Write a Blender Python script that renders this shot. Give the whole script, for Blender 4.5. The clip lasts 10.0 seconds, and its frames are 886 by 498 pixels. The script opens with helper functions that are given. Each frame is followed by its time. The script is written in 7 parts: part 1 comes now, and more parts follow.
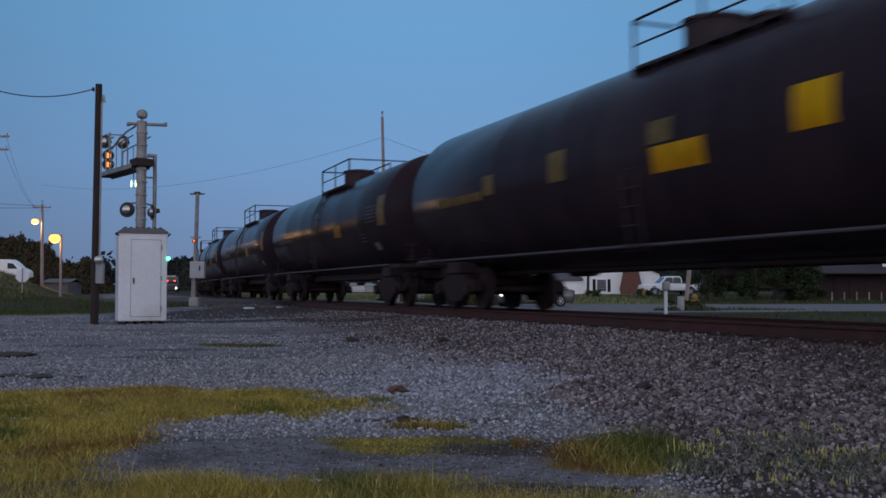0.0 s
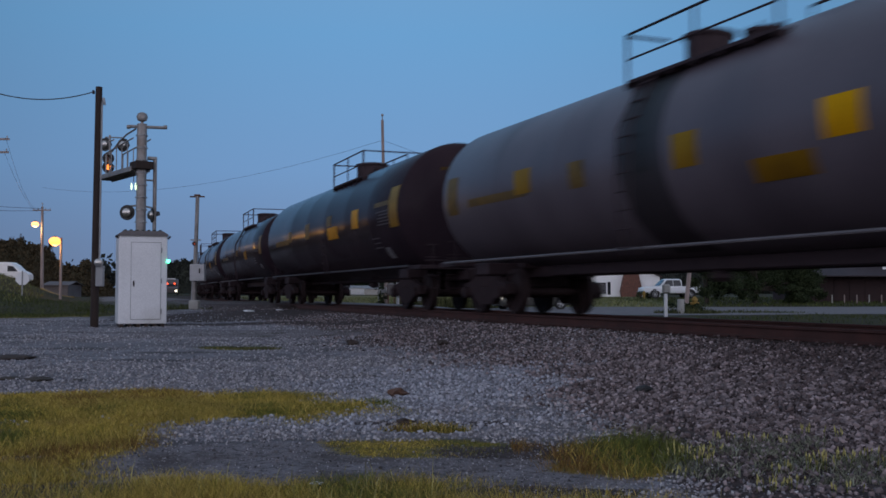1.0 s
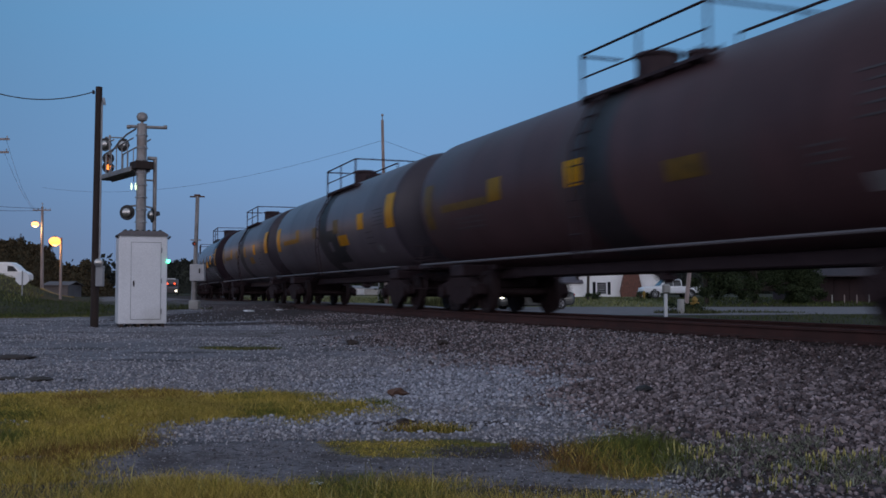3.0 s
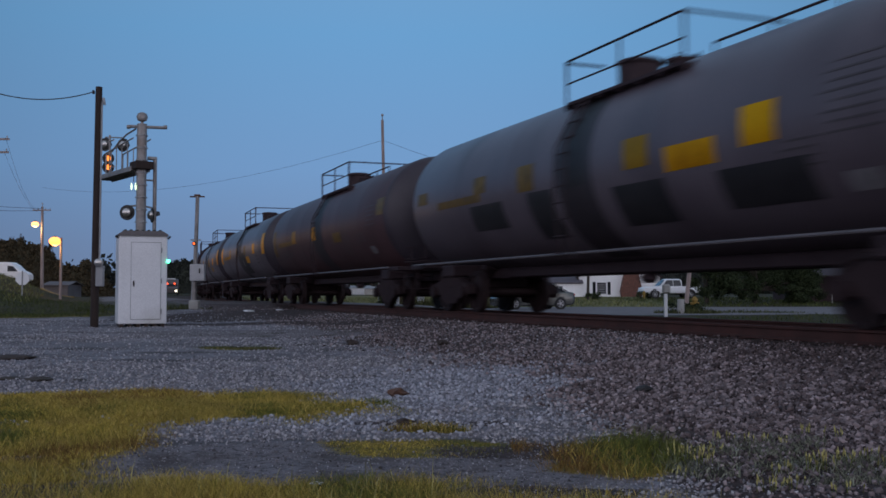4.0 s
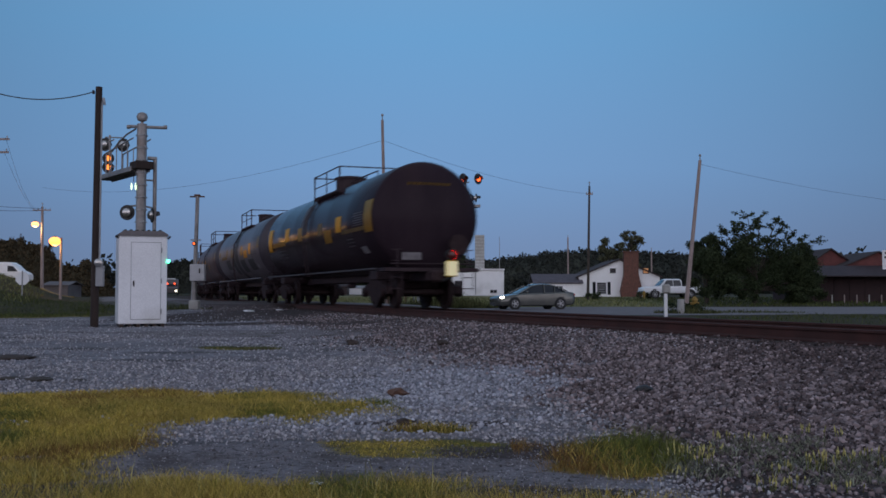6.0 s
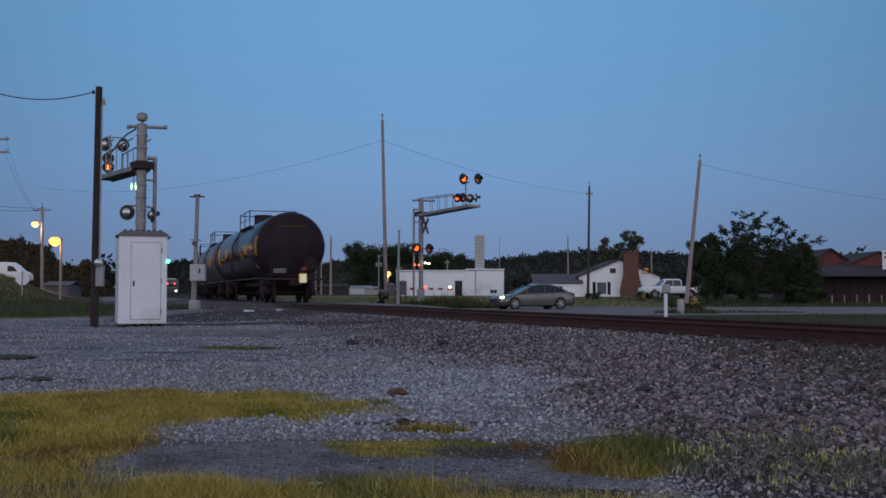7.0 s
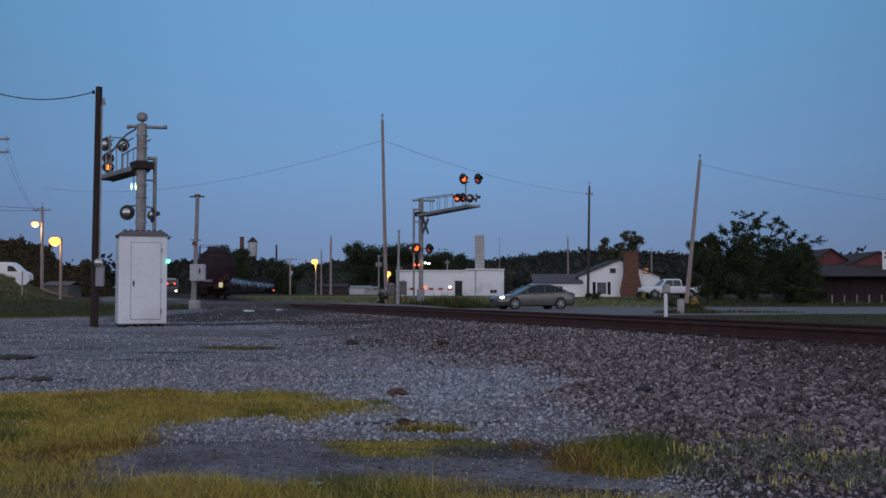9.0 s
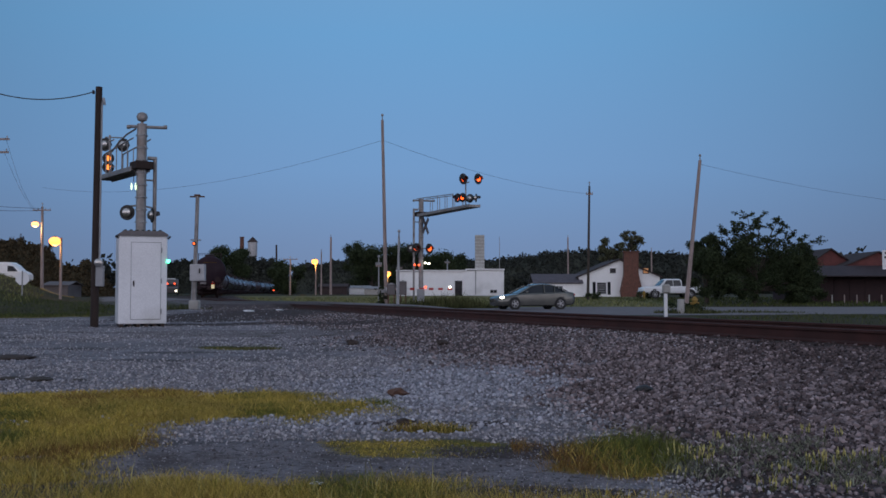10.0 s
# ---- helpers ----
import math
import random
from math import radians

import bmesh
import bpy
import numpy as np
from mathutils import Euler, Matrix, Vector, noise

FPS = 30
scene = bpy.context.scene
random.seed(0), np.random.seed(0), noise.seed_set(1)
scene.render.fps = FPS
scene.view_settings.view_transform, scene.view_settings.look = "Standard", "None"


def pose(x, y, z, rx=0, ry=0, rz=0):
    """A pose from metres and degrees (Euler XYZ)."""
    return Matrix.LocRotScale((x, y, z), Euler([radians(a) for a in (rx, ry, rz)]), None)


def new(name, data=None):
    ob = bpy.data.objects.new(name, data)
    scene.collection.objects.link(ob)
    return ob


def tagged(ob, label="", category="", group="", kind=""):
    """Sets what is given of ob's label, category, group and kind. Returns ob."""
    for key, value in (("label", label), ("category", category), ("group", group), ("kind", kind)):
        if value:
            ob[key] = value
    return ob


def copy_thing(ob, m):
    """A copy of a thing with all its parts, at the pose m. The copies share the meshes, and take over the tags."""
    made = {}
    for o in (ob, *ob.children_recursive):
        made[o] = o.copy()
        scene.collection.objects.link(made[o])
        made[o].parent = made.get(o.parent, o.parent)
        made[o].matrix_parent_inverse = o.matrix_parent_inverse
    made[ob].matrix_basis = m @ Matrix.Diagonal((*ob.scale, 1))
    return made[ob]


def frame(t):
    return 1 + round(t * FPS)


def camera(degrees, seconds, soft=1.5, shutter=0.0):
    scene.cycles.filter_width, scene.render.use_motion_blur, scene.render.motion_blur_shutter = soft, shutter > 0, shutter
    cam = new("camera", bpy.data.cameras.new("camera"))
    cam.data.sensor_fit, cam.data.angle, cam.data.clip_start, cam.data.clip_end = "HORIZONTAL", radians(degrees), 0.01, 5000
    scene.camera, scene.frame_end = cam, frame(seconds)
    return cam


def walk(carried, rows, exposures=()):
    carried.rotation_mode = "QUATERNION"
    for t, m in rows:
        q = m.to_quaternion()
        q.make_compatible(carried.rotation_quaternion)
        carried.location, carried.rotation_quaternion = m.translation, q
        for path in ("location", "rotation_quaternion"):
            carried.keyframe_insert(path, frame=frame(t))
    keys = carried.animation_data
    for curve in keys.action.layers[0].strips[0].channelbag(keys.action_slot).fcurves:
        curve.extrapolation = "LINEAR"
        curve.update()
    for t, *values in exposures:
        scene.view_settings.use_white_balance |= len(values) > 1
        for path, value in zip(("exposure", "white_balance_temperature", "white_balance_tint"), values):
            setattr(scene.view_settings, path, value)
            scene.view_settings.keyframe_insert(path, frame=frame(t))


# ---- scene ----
cam = camera(47.39, 10.0, soft=1.6, shutter=0.5)
PITCH = 92.515
walk(cam, [(0.0, pose(0, 0, 1.0, PITCH - 0.155, 0, 0)), (0.1, pose(0, 0, 1.0, PITCH - 0.14, 0, 0)),
           (0.2, pose(0, 0, 1.0, PITCH - 0.05, 0, 0)), (0.33, pose(0, 0, 1.0, PITCH, 0, 0)),
           (0.6, pose(0, 0, 1.0, PITCH, 0, 0)), (10.0, pose(0, 0, 1.0, PITCH, 0, 0))])

# ---- light: a clear sky after sunset ----
world = bpy.data.worlds.new("dusk_sky")
scene.world = world
world.use_nodes = True
wn, wl = world.node_tree.nodes, world.node_tree.links
wn.clear()
w_bg = wn.new("ShaderNodeBackground")
w_out = wn.new("ShaderNodeOutputWorld")
w_co = wn.new("ShaderNodeTexCoord")
w_sep = wn.new("ShaderNodeSeparateXYZ")
wl.new(w_co.outputs["Generated"], w_sep.inputs[0])
wl.new(w_bg.outputs[0], w_out.inputs[0])


def sky_ramp(src, stops):
    r = wn.new("ShaderNodeValToRGB")
    e = r.color_ramp.elements
    e[0].position, e[0].color = stops[0][0], (*stops[0][1], 1)
    e[1].position, e[1].color = stops[-1][0], (*stops[-1][1], 1)
    for p, c in stops[1:-1]:
        e.new(p).color = (*c, 1)
    wl.new(src, r.inputs[0])
    return r.outputs[0]


# east: deep blue; west, behind the camera: the afterglow of the sunset
EAST = ((0.0, (0.165, 0.228, 0.378)), (0.05, (0.167, 0.262, 0.452)), (0.12, (0.167, 0.315, 0.562)), (0.25, (0.142, 0.338, 0.605)),
        (0.6, (0.20, 0.32, 0.50)), (1.0, (0.25, 0.31, 0.41)))
WEST = ((0.0, (0.92, 0.82, 0.92)), (0.12, (1.30, 1.24, 1.44)), (0.3, (1.00, 1.02, 1.22)), (0.6, (0.38, 0.43, 0.56)), (1.0, (0.25, 0.31, 0.41)))
w_side = wn.new("ShaderNodeMapRange")
w_side.interpolation_type = "SMOOTHSTEP"
w_side.inputs[1].default_value, w_side.inputs[2].default_value = 0.35, -0.75
wl.new(w_sep.outputs["Y"], w_side.inputs[0])
w_mix = wn.new("ShaderNodeMix")
w_mix.data_type = "RGBA"
wl.new(w_side.outputs[0], w_mix.inputs[0])
# the eastern sky fades a little to the sides
w_sq = wn.new("ShaderNodeMath")
w_sq.operation = "MULTIPLY"
wl.new(w_sep.outputs["X"], w_sq.inputs[0])
wl.new(w_sep.outputs["X"], w_sq.inputs[1])
w_fade = wn.new("ShaderNodeMapRange")
w_fade.inputs[1].default_value, w_fade.inputs[2].default_value, w_fade.inputs[3].default_value, w_fade.inputs[4].default_value = 0.0, 0.25, 1.03, 0.68
w_lean = wn.new("ShaderNodeMath")
w_lean.operation = "MULTIPLY_ADD"
w_lean.inputs[1].default_value = 0.03
wl.new(w_sep.outputs["X"], w_lean.inputs[0])
wl.new(w_sq.outputs[0], w_lean.inputs[2])
wl.new(w_lean.outputs[0], w_fade.inputs[0])
w_east = wn.new("ShaderNodeVectorMath")
w_east.operation = "SCALE"
wl.new(sky_ramp(w_sep.outputs["Z"], EAST), w_east.inputs[0])
wl.new(w_fade.outputs[0], w_east.inputs["Scale"])
wl.new(w_east.outputs[0], w_mix.inputs[6])
wl.new(sky_ramp(w_sep.outputs["Z"], WEST), w_mix.inputs[7])
wl.new(w_mix.outputs[2], w_bg.inputs[0])
w_bg.inputs[1].default_value = 1.0

RAIL_Z = 0.577          # top of rail
TANK_Z, TANK_R = 2.527, 1.55
SPEED = 18.524


# ---- materials ----
def material(name, c1, c2=None, rough=0.7, metal=0.0, scale=6.0, fine=60.0, bump=0.15, c3=None, spec=0.5, random_by=None, stretch=(1, 1, 1), glow=None):
    """Two noises over object space mix c1 and c2; c3 adds sparse stains."""
    m = bpy.data.materials.new(name)
    m.use_nodes = True
    n, l = m.node_tree.nodes, m.node_tree.links
    b = n["Principled BSDF"]
    b.inputs["Roughness"].default_value, b.inputs["Metallic"].default_value = rough, metal
    b.inputs["Specular IOR Level"].default_value = spec
    c2 = c2 or tuple(v * 0.75 for v in c1)
    co = n.new("ShaderNodeTexCoord")
    mp = n.new("ShaderNodeMapping")
    mp.inputs["Scale"].default_value = stretch
    l.new(co.outputs["Object"], mp.inputs[0])
    n1, n2 = n.new("ShaderNodeTexNoise"), n.new("ShaderNodeTexNoise")
    for t, s, d in ((n1, scale, 5), (n2, fine, 3)):
        t.inputs["Scale"].default_value, t.inputs["Detail"].default_value = s, d
        l.new(mp.outputs[0], t.inputs["Vector"])
    r = n.new("ShaderNodeMapRange")
    r.inputs[1].default_value, r.inputs[2].default_value = 0.35, 0.65
    l.new(n1.outputs["Fac"], r.inputs[0])
    mix = n.new("ShaderNodeMix")
    mix.data_type = "RGBA"
    mix.inputs[6].default_value, mix.inputs[7].default_value = (*c1, 1), (*c2, 1)
    l.new(r.outputs[0], mix.inputs[0])
    hsv = n.new("ShaderNodeHueSaturation")
    l.new(mix.outputs[2], hsv.inputs["Color"])
    r2 = n.new("ShaderNodeMapRange")
    r2.inputs[3].default_value, r2.inputs[4].default_value = 0.8, 1.2
    l.new(n2.outputs["Fac"], r2.inputs[0])
    value = r2.outputs[0]
    if random_by:
        src = n.new("ShaderNodeObjectInfo").outputs["Random"] if random_by == "object" else n.new("ShaderNodeNewGeometry").outputs["Random Per Island"]
        r3 = n.new("ShaderNodeMapRange")
        r3.inputs[3].default_value, r3.inputs[4].default_value = (0.75, 1.25) if name.startswith("leaf") else (0.50, 1.60) if name in ("stone_grey", "stone_pale", "grit") else (0.42, 1.75)
        l.new(src, r3.inputs[0])
        mul = n.new("ShaderNodeMath")
        mul.operation = "MULTIPLY"
        l.new(value, mul.inputs[0])
        l.new(r3.outputs[0], mul.inputs[1])
        value = mul.outputs[0]
        if c3:
            mx = n.new("ShaderNodeMix")
            mx.data_type = "RGBA"
            rr = n.new("ShaderNodeMath")
            rr.operation = "MULTIPLY"
            rr.inputs[1].default_value = 7.13
            fr = n.new("ShaderNodeMath")
            fr.operation = "FRACT"
            l.new(src, rr.inputs[0])
            l.new(rr.outputs[0], fr.inputs[0])
            l.new(fr.outputs[0], mx.inputs[0])
            l.new(mix.outputs[2], mx.inputs[6])
            mx.inputs[7].default_value = (*c3, 1)
            l.new(mx.outputs[2], hsv.inputs["Color"])
    elif c3:
        n3 = n.new("ShaderNodeTexNoise")
        n3.inputs["Scale"].default_value, n3.inputs["Detail"].default_value = scale * 0.37, 8
        l.new(mp.outputs[0], n3.inputs["Vector"])
        r4 = n.new("ShaderNodeMapRange")
        r4.inputs[1].default_value, r4.inputs[2].default_value = 0.55, 0.7
        l.new(n3.outputs["Fac"], r4.inputs[0])
        mx = n.new("ShaderNodeMix")
        mx.data_type = "RGBA"
        l.new(r4.outputs[0], mx.inputs[0])
        l.new(mix.outputs[2], mx.inputs[6])
        mx.inputs[7].default_value = (*c3, 1)
        l.new(mx.outputs[2], hsv.inputs["Color"])
    l.new(value, hsv.inputs["Value"])
    l.new(hsv.outputs[0], b.inputs["Base Color"])
    if bump:
        bp = n.new("ShaderNodeBump")
        bp.inputs["Strength"].default_value, bp.inputs["Distance"].default_value = bump, 0.01
        l.new(n2.outputs["Fac"], bp.inputs["Height"])
        l.new(bp.outputs[0], b.inputs["Normal"])
    if glow:
        b.inputs["Emission Color"].default_value, b.inputs["Emission Strength"].default_value = (*glow[0], 1), glow[1]
    return m


M = {
    "tank_black": material("tank_black", (0.0265, 0.0175, 0.0235), (0.0360, 0.0245, 0.0310), 0.19, 0, 1.3, 30, 0.01, (0.041, 0.027, 0.032), stretch=(1, 1, 0.35), spec=0.035),
    "tank_grey": material("tank_grey", (0.084, 0.066, 0.080), (0.112, 0.090, 0.106), 0.40, 0, 0.9, 30, 0.05, (0.058, 0.044, 0.055), stretch=(1, 1, 0.35), spec=0.6),
    "tank_end": material("tank_end", (0.040, 0.032, 0.043), (0.054, 0.044, 0.056), 0.45, 0, 1.3, 30, 0.05, (0.030, 0.023, 0.030), spec=0.4),
    "tank_brown": material("tank_brown", (0.086, 0.046, 0.050), (0.066, 0.036, 0.039), 0.45, 0, 1.3, 30, 0.05, (0.074, 0.050, 0.052), stretch=(1, 1, 0.35), spec=0.2),
    "black_steel": material("black_steel", (0.036, 0.023, 0.027), (0.050, 0.033, 0.038), 0.7, 0, 5, 60, 0.1, spec=0.2),
    "grimy_steel": material("grimy_steel", (0.029, 0.018, 0.020), (0.042, 0.027, 0.029), 0.85, 0, 6, 60, 0.2, spec=0.15),
    "worn_pipe": material("worn_pipe", (0.150, 0.130, 0.138), (0.100, 0.086, 0.092), 0.5, 0, 6, 60, 0.1),
    "wheel_steel": material("wheel_steel", (0.022, 0.013, 0.014), (0.034, 0.021, 0.022), 0.7, 0.0, 8, 60, 0.1, spec=0.2),
    "yellow_film": material("yellow_film", (0.98, 0.44, 0.005), (0.90, 0.39, 0.005), 0.48, 0.92, 3, 40, 0.03, (0.72, 0.28, 0.006), spec=0.3),
    # duller panel yellows: partly wear, partly weak shine at a slant put into colour
    "dull_yellow": material("dull_yellow", (0.50, 0.25, 0.014), (0.38, 0.18, 0.014), 0.48, 0.90, 3, 40, 0.03),
    "faded_yellow": material("faded_yellow", (0.24, 0.135, 0.024), (0.13, 0.078, 0.022), 0.5, 0.6, 5, 40, 0.03),
    "worn_letter": material("worn_letter", (0.075, 0.050, 0.020), (0.045, 0.030, 0.016), 0.6, 0, 5, 40, 0.03),
    "white_mark": material("white_mark", (0.20, 0.185, 0.195), (0.12, 0.11, 0.115), 0.6, 0, 5, 40, 0.03),
    "dim_mark": material("dim_mark", (0.080, 0.066, 0.072), (0.048, 0.040, 0.044), 0.6, 0, 5, 40, 0.03),
    "spill": material("spill", (0.034, 0.026, 0.031), (0.024, 0.019, 0.023), 0.5, 0, 3, 40, 0.03, spec=0.5),
    "patch_black": material("patch_black", (0.012, 0.011, 0.013), (0.020, 0.018, 0.020), 0.5, 0, 3, 40, 0.03),
    # faint emission stands in for the light this panel throws back
    "reflector": material("reflector", (0.85, 0.76, 0.48), (0.78, 0.70, 0.42), 0.3, 0, 5, 40, 0.02, glow=((1.0, 0.86, 0.46), 0.25)),
    "rail_rust": material("rail_rust", (0.066, 0.023, 0.019), (0.045, 0.017, 0.014), 0.9, 0, 3, 60, 0.3),
    "rail_head": material("rail_head", (0.050, 0.028, 0.026), (0.038, 0.022, 0.021), 0.65, 0.2, 6, 80, 0.1, spec=0.2),
    "tie_wood": material("tie_wood", (0.055, 0.036, 0.028), (0.030, 0.021, 0.018), 0.9, 0, 4, 40, 0.4, (0.08, 0.055, 0.045)),
    "white_paint": material("white_paint", (0.80, 0.80, 0.82), (0.74, 0.74, 0.76), 0.45, 0, 1.5, 50, 0.05, (0.55, 0.54, 0.52)),
    "grey_paint": material("grey_paint", (0.32, 0.33, 0.35), (0.26, 0.26, 0.27), 0.5, 0, 3, 50, 0.05, (0.20, 0.18, 0.16)),
    "grey_box": material("grey_box", (0.50, 0.50, 0.52), (0.42, 0.42, 0.44), 0.5, 0, 3, 50, 0.05, (0.32, 0.30, 0.29)),
    "silver_paint": material("silver_paint", (0.31, 0.295, 0.29), (0.22, 0.205, 0.20), 0.5, 0.3, 4, 50, 0.08, (0.22, 0.17, 0.14)),
    "bright_metal": material("bright_metal", (0.62, 0.60, 0.58), (0.50, 0.48, 0.46), 0.3, 0.9, 4, 50, 0.05),
    "rust": material("rust", (0.15, 0.075, 0.045), (0.10, 0.05, 0.035), 0.85, 0, 5, 60, 0.2),
    "creosote": material("creosote", (0.022, 0.013, 0.011), (0.034, 0.021, 0.017), 0.85, 0, 3, 40, 0.4, stretch=(6, 6, 0.5)),
    "grey_wood": material("grey_wood", (0.36, 0.285, 0.265), (0.25, 0.195, 0.18), 0.85, 0, 3, 40, 0.4, stretch=(6, 6, 0.5)),
    "concrete": material("concrete", (0.40, 0.39, 0.37), (0.32, 0.31, 0.29), 0.85, 0, 2, 60, 0.2),
    "rubber": material("rubber", (0.02, 0.02, 0.022), (0.03, 0.03, 0.03), 0.85, 0, 5, 60, 0.1),
    "white_wall": material("white_wall", (0.87, 0.87, 0.88), (0.82, 0.82, 0.83), 0.8, 0, 1.2, 30, 0.1, (0.70, 0.70, 0.70)),
    "brick": material("brick", (0.16, 0.070, 0.050), (0.11, 0.050, 0.038), 0.85, 0, 6, 30, 0.3),
    "dark_roof": material("dark_roof", (0.050, 0.034, 0.033), (0.036, 0.025, 0.026), 0.9, 0, 2, 30, 0.2),
    "red_wall": material("red_wall", (0.150, 0.044, 0.040), (0.110, 0.034, 0.031), 0.8, 0, 2, 30, 0.1),
    "red_dark": material("red_dark", (0.034, 0.015, 0.016), (0.024, 0.011, 0.013), 0.8, 0, 2, 30, 0.1),
    "wing_roof": material("wing_roof", (0.105, 0.090, 0.105), (0.080, 0.068, 0.080), 0.8, 0, 2, 30, 0.1),
    "mauve_roof": material("mauve_roof", (0.046, 0.033, 0.039), (0.034, 0.025, 0.030), 0.7, 0, 2, 30, 0.1),
    "window_dark": material("window_dark", (0.012, 0.012, 0.016), (0.02, 0.02, 0.025), 0.12, 0, 2, 30, 0),
    "trim_brown": material("trim_brown", (0.09, 0.055, 0.04), (0.07, 0.045, 0.035), 0.7, 0, 4, 40, 0.1),
    "car_paint": material("car_paint", (0.150, 0.150, 0.138), (0.130, 0.132, 0.122), 0.25, 0.55, 2, 60, 0.0),
    "truck_paint": material("truck_paint", (0.80, 0.81, 0.83), (0.76, 0.77, 0.79), 0.3, 0, 2, 60, 0.0),
    "auto_glass": material("auto_glass", (0.012, 0.015, 0.02), (0.015, 0.018, 0.024), 0.08, 0, 2, 30, 0),
    "chrome": material("chrome", (0.55, 0.55, 0.57), (0.45, 0.45, 0.46), 0.25, 0.9, 5, 60, 0.0),
    "yellow_paint": material("yellow_paint", (0.50, 0.36, 0.03), (0.42, 0.27, 0.03), 0.6, 0, 4, 50, 0.05),
    "red_paint": material("red_paint", (0.45, 0.03, 0.02), (0.34, 0.025, 0.02), 0.5, 0, 4, 50, 0.05),
    "lens_dark": material("lens_dark", (0.10, 0.008, 0.006), (0.07, 0.006, 0.005), 0.2, 0, 5, 30, 0),
    "lamp_black": material("lamp_black", (0.018, 0.018, 0.02), (0.024, 0.023, 0.023), 0.6, 0, 5, 40, 0.05),
    "stone_brown": material("stone_brown", (0.110, 0.079, 0.078), (0.046, 0.032, 0.032), 0.95, 0, 20, 90, 0.3, (0.310, 0.250, 0.252), spec=0.2, random_by="island"),
    "stone_grey": material("stone_grey", (0.250, 0.240, 0.266), (0.170, 0.160, 0.182), 0.95, 0, 20, 90, 0.3, (0.41, 0.38, 0.39), spec=0.2, random_by="island"),
    "stone_pale": material("stone_pale", (0.300, 0.296, 0.332), (0.215, 0.208, 0.236), 0.95, 0, 20, 90, 0.3, (0.42, 0.41, 0.45), spec=0.2, random_by="island"),
    "stone_single": material("stone_single", (0.135, 0.102, 0.102), (0.075, 0.057, 0.057), 0.95, 0, 20, 90, 0.3, (0.25, 0.20, 0.20), spec=0.2, random_by="object"),
    "grass_yellow": material("grass_yellow", (0.46, 0.350, 0.052), (0.125, 0.130, 0.030), 0.8, 0, 1.3, 20, 0, (0.52, 0.37, 0.105), spec=0.2, random_by="island"),
    "grass_green": material("grass_green", (0.135, 0.150, 0.032), (0.190, 0.180, 0.034), 0.8, 0, 1.0, 20, 0, (0.095, 0.115, 0.03), spec=0.2, random_by="island"),
    "weed_pale": material("weed_pale", (0.34, 0.31, 0.12), (0.24, 0.24, 0.10), 0.8, 0, 1.0, 20, 0, (0.42, 0.36, 0.13), spec=0.2, random_by="island"),
    "leaf": material("leaf", (0.040, 0.056, 0.025), (0.056, 0.072, 0.030), 0.75, 0, 0.6, 20, 0, (0.030, 0.043, 0.022), spec=0.15, random_by="island"),
    "leaf_far": material("leaf_far", (0.040, 0.045, 0.038), (0.052, 0.056, 0.042), 0.9, 0, 0.05, 2, 0, (0.034, 0.038, 0.036), spec=0.1, random_by="island"),
    "leaf_brown": material("leaf_brown", (0.064, 0.050, 0.030), (0.052, 0.046, 0.028), 0.9, 0, 0.1, 4, 0, (0.075, 0.055, 0.032), spec=0.1, random_by="island"),
    "grit": material("grit", (0.120, 0.108, 0.116), (0.075, 0.066, 0.071), 0.95, 0, 20, 90, 0.2, (0.21, 0.195, 0.205), spec=0.2, random_by="island"),
    "grass_rust": material("grass_rust", (0.19, 0.098, 0.034), (0.12, 0.068, 0.026), 0.85, 0, 1.0, 20, 0, (0.24, 0.14, 0.045), spec=0.15, random_by="island"),
    "lawn_blade": material("lawn_blade", (0.170, 0.178, 0.074), (0.215, 0.205, 0.090), 0.85, 0, 0.5, 20, 0, (0.080, 0.088, 0.034), spec=0.1, random_by="island"),
    "crossing_dark": material("crossing_dark", (0.062, 0.050, 0.050), (0.044, 0.035, 0.035), 0.9, 0, 1.2, 60, 0.3, (0.080, 0.068, 0.068)),
    "kerb_paint": material("kerb_paint", (0.30, 0.18, 0.03), (0.20, 0.13, 0.035), 0.7, 0, 1.5, 30, 0.1, (0.16, 0.13, 0.10)),
    "stone_oily": material("stone_oily", (0.075, 0.052, 0.050), (0.042, 0.030, 0.030), 0.9, 0, 20, 90, 0.3, (0.14, 0.108, 0.108), spec=0.2, random_by="island"),
    "tower_steel": material("tower_steel", (0.15, 0.135, 0.14), (0.10, 0.085, 0.085), 0.7, 0, 0.6, 8, 0.1, (0.07, 0.05, 0.045)),
    "weed_dark": material("weed_dark", (0.060, 0.078, 0.024), (0.085, 0.095, 0.028), 0.85, 0, 1.0, 20, 0, (0.045, 0.055, 0.02), spec=0.1, random_by="island"),
    "weed_mat": material("weed_mat", (0.190, 0.195, 0.145), (0.235, 0.235, 0.175), 0.85, 0, 2.0, 20, 0, (0.140, 0.148, 0.105), spec=0.1, random_by="island"),
    "weed_tall": material("weed_tall", (0.066, 0.074, 0.030), (0.095, 0.094, 0.040), 0.85, 0, 1.0, 20, 0, (0.060, 0.068, 0.028), spec=0.1, random_by="island"),
    "alloy": material("alloy", (0.50, 0.50, 0.52), (0.42, 0.42, 0.44), 0.35, 0.3, 5, 60, 0.0),
    # lighter leaf colour stands in for sky light coming through the leaves
    "leaf_pale": material("leaf_pale", (0.10, 0.105, 0.060), (0.13, 0.13, 0.072), 0.8, 0, 0.6, 20, 0, (0.08, 0.082, 0.05), spec=0.1, random_by="island"),
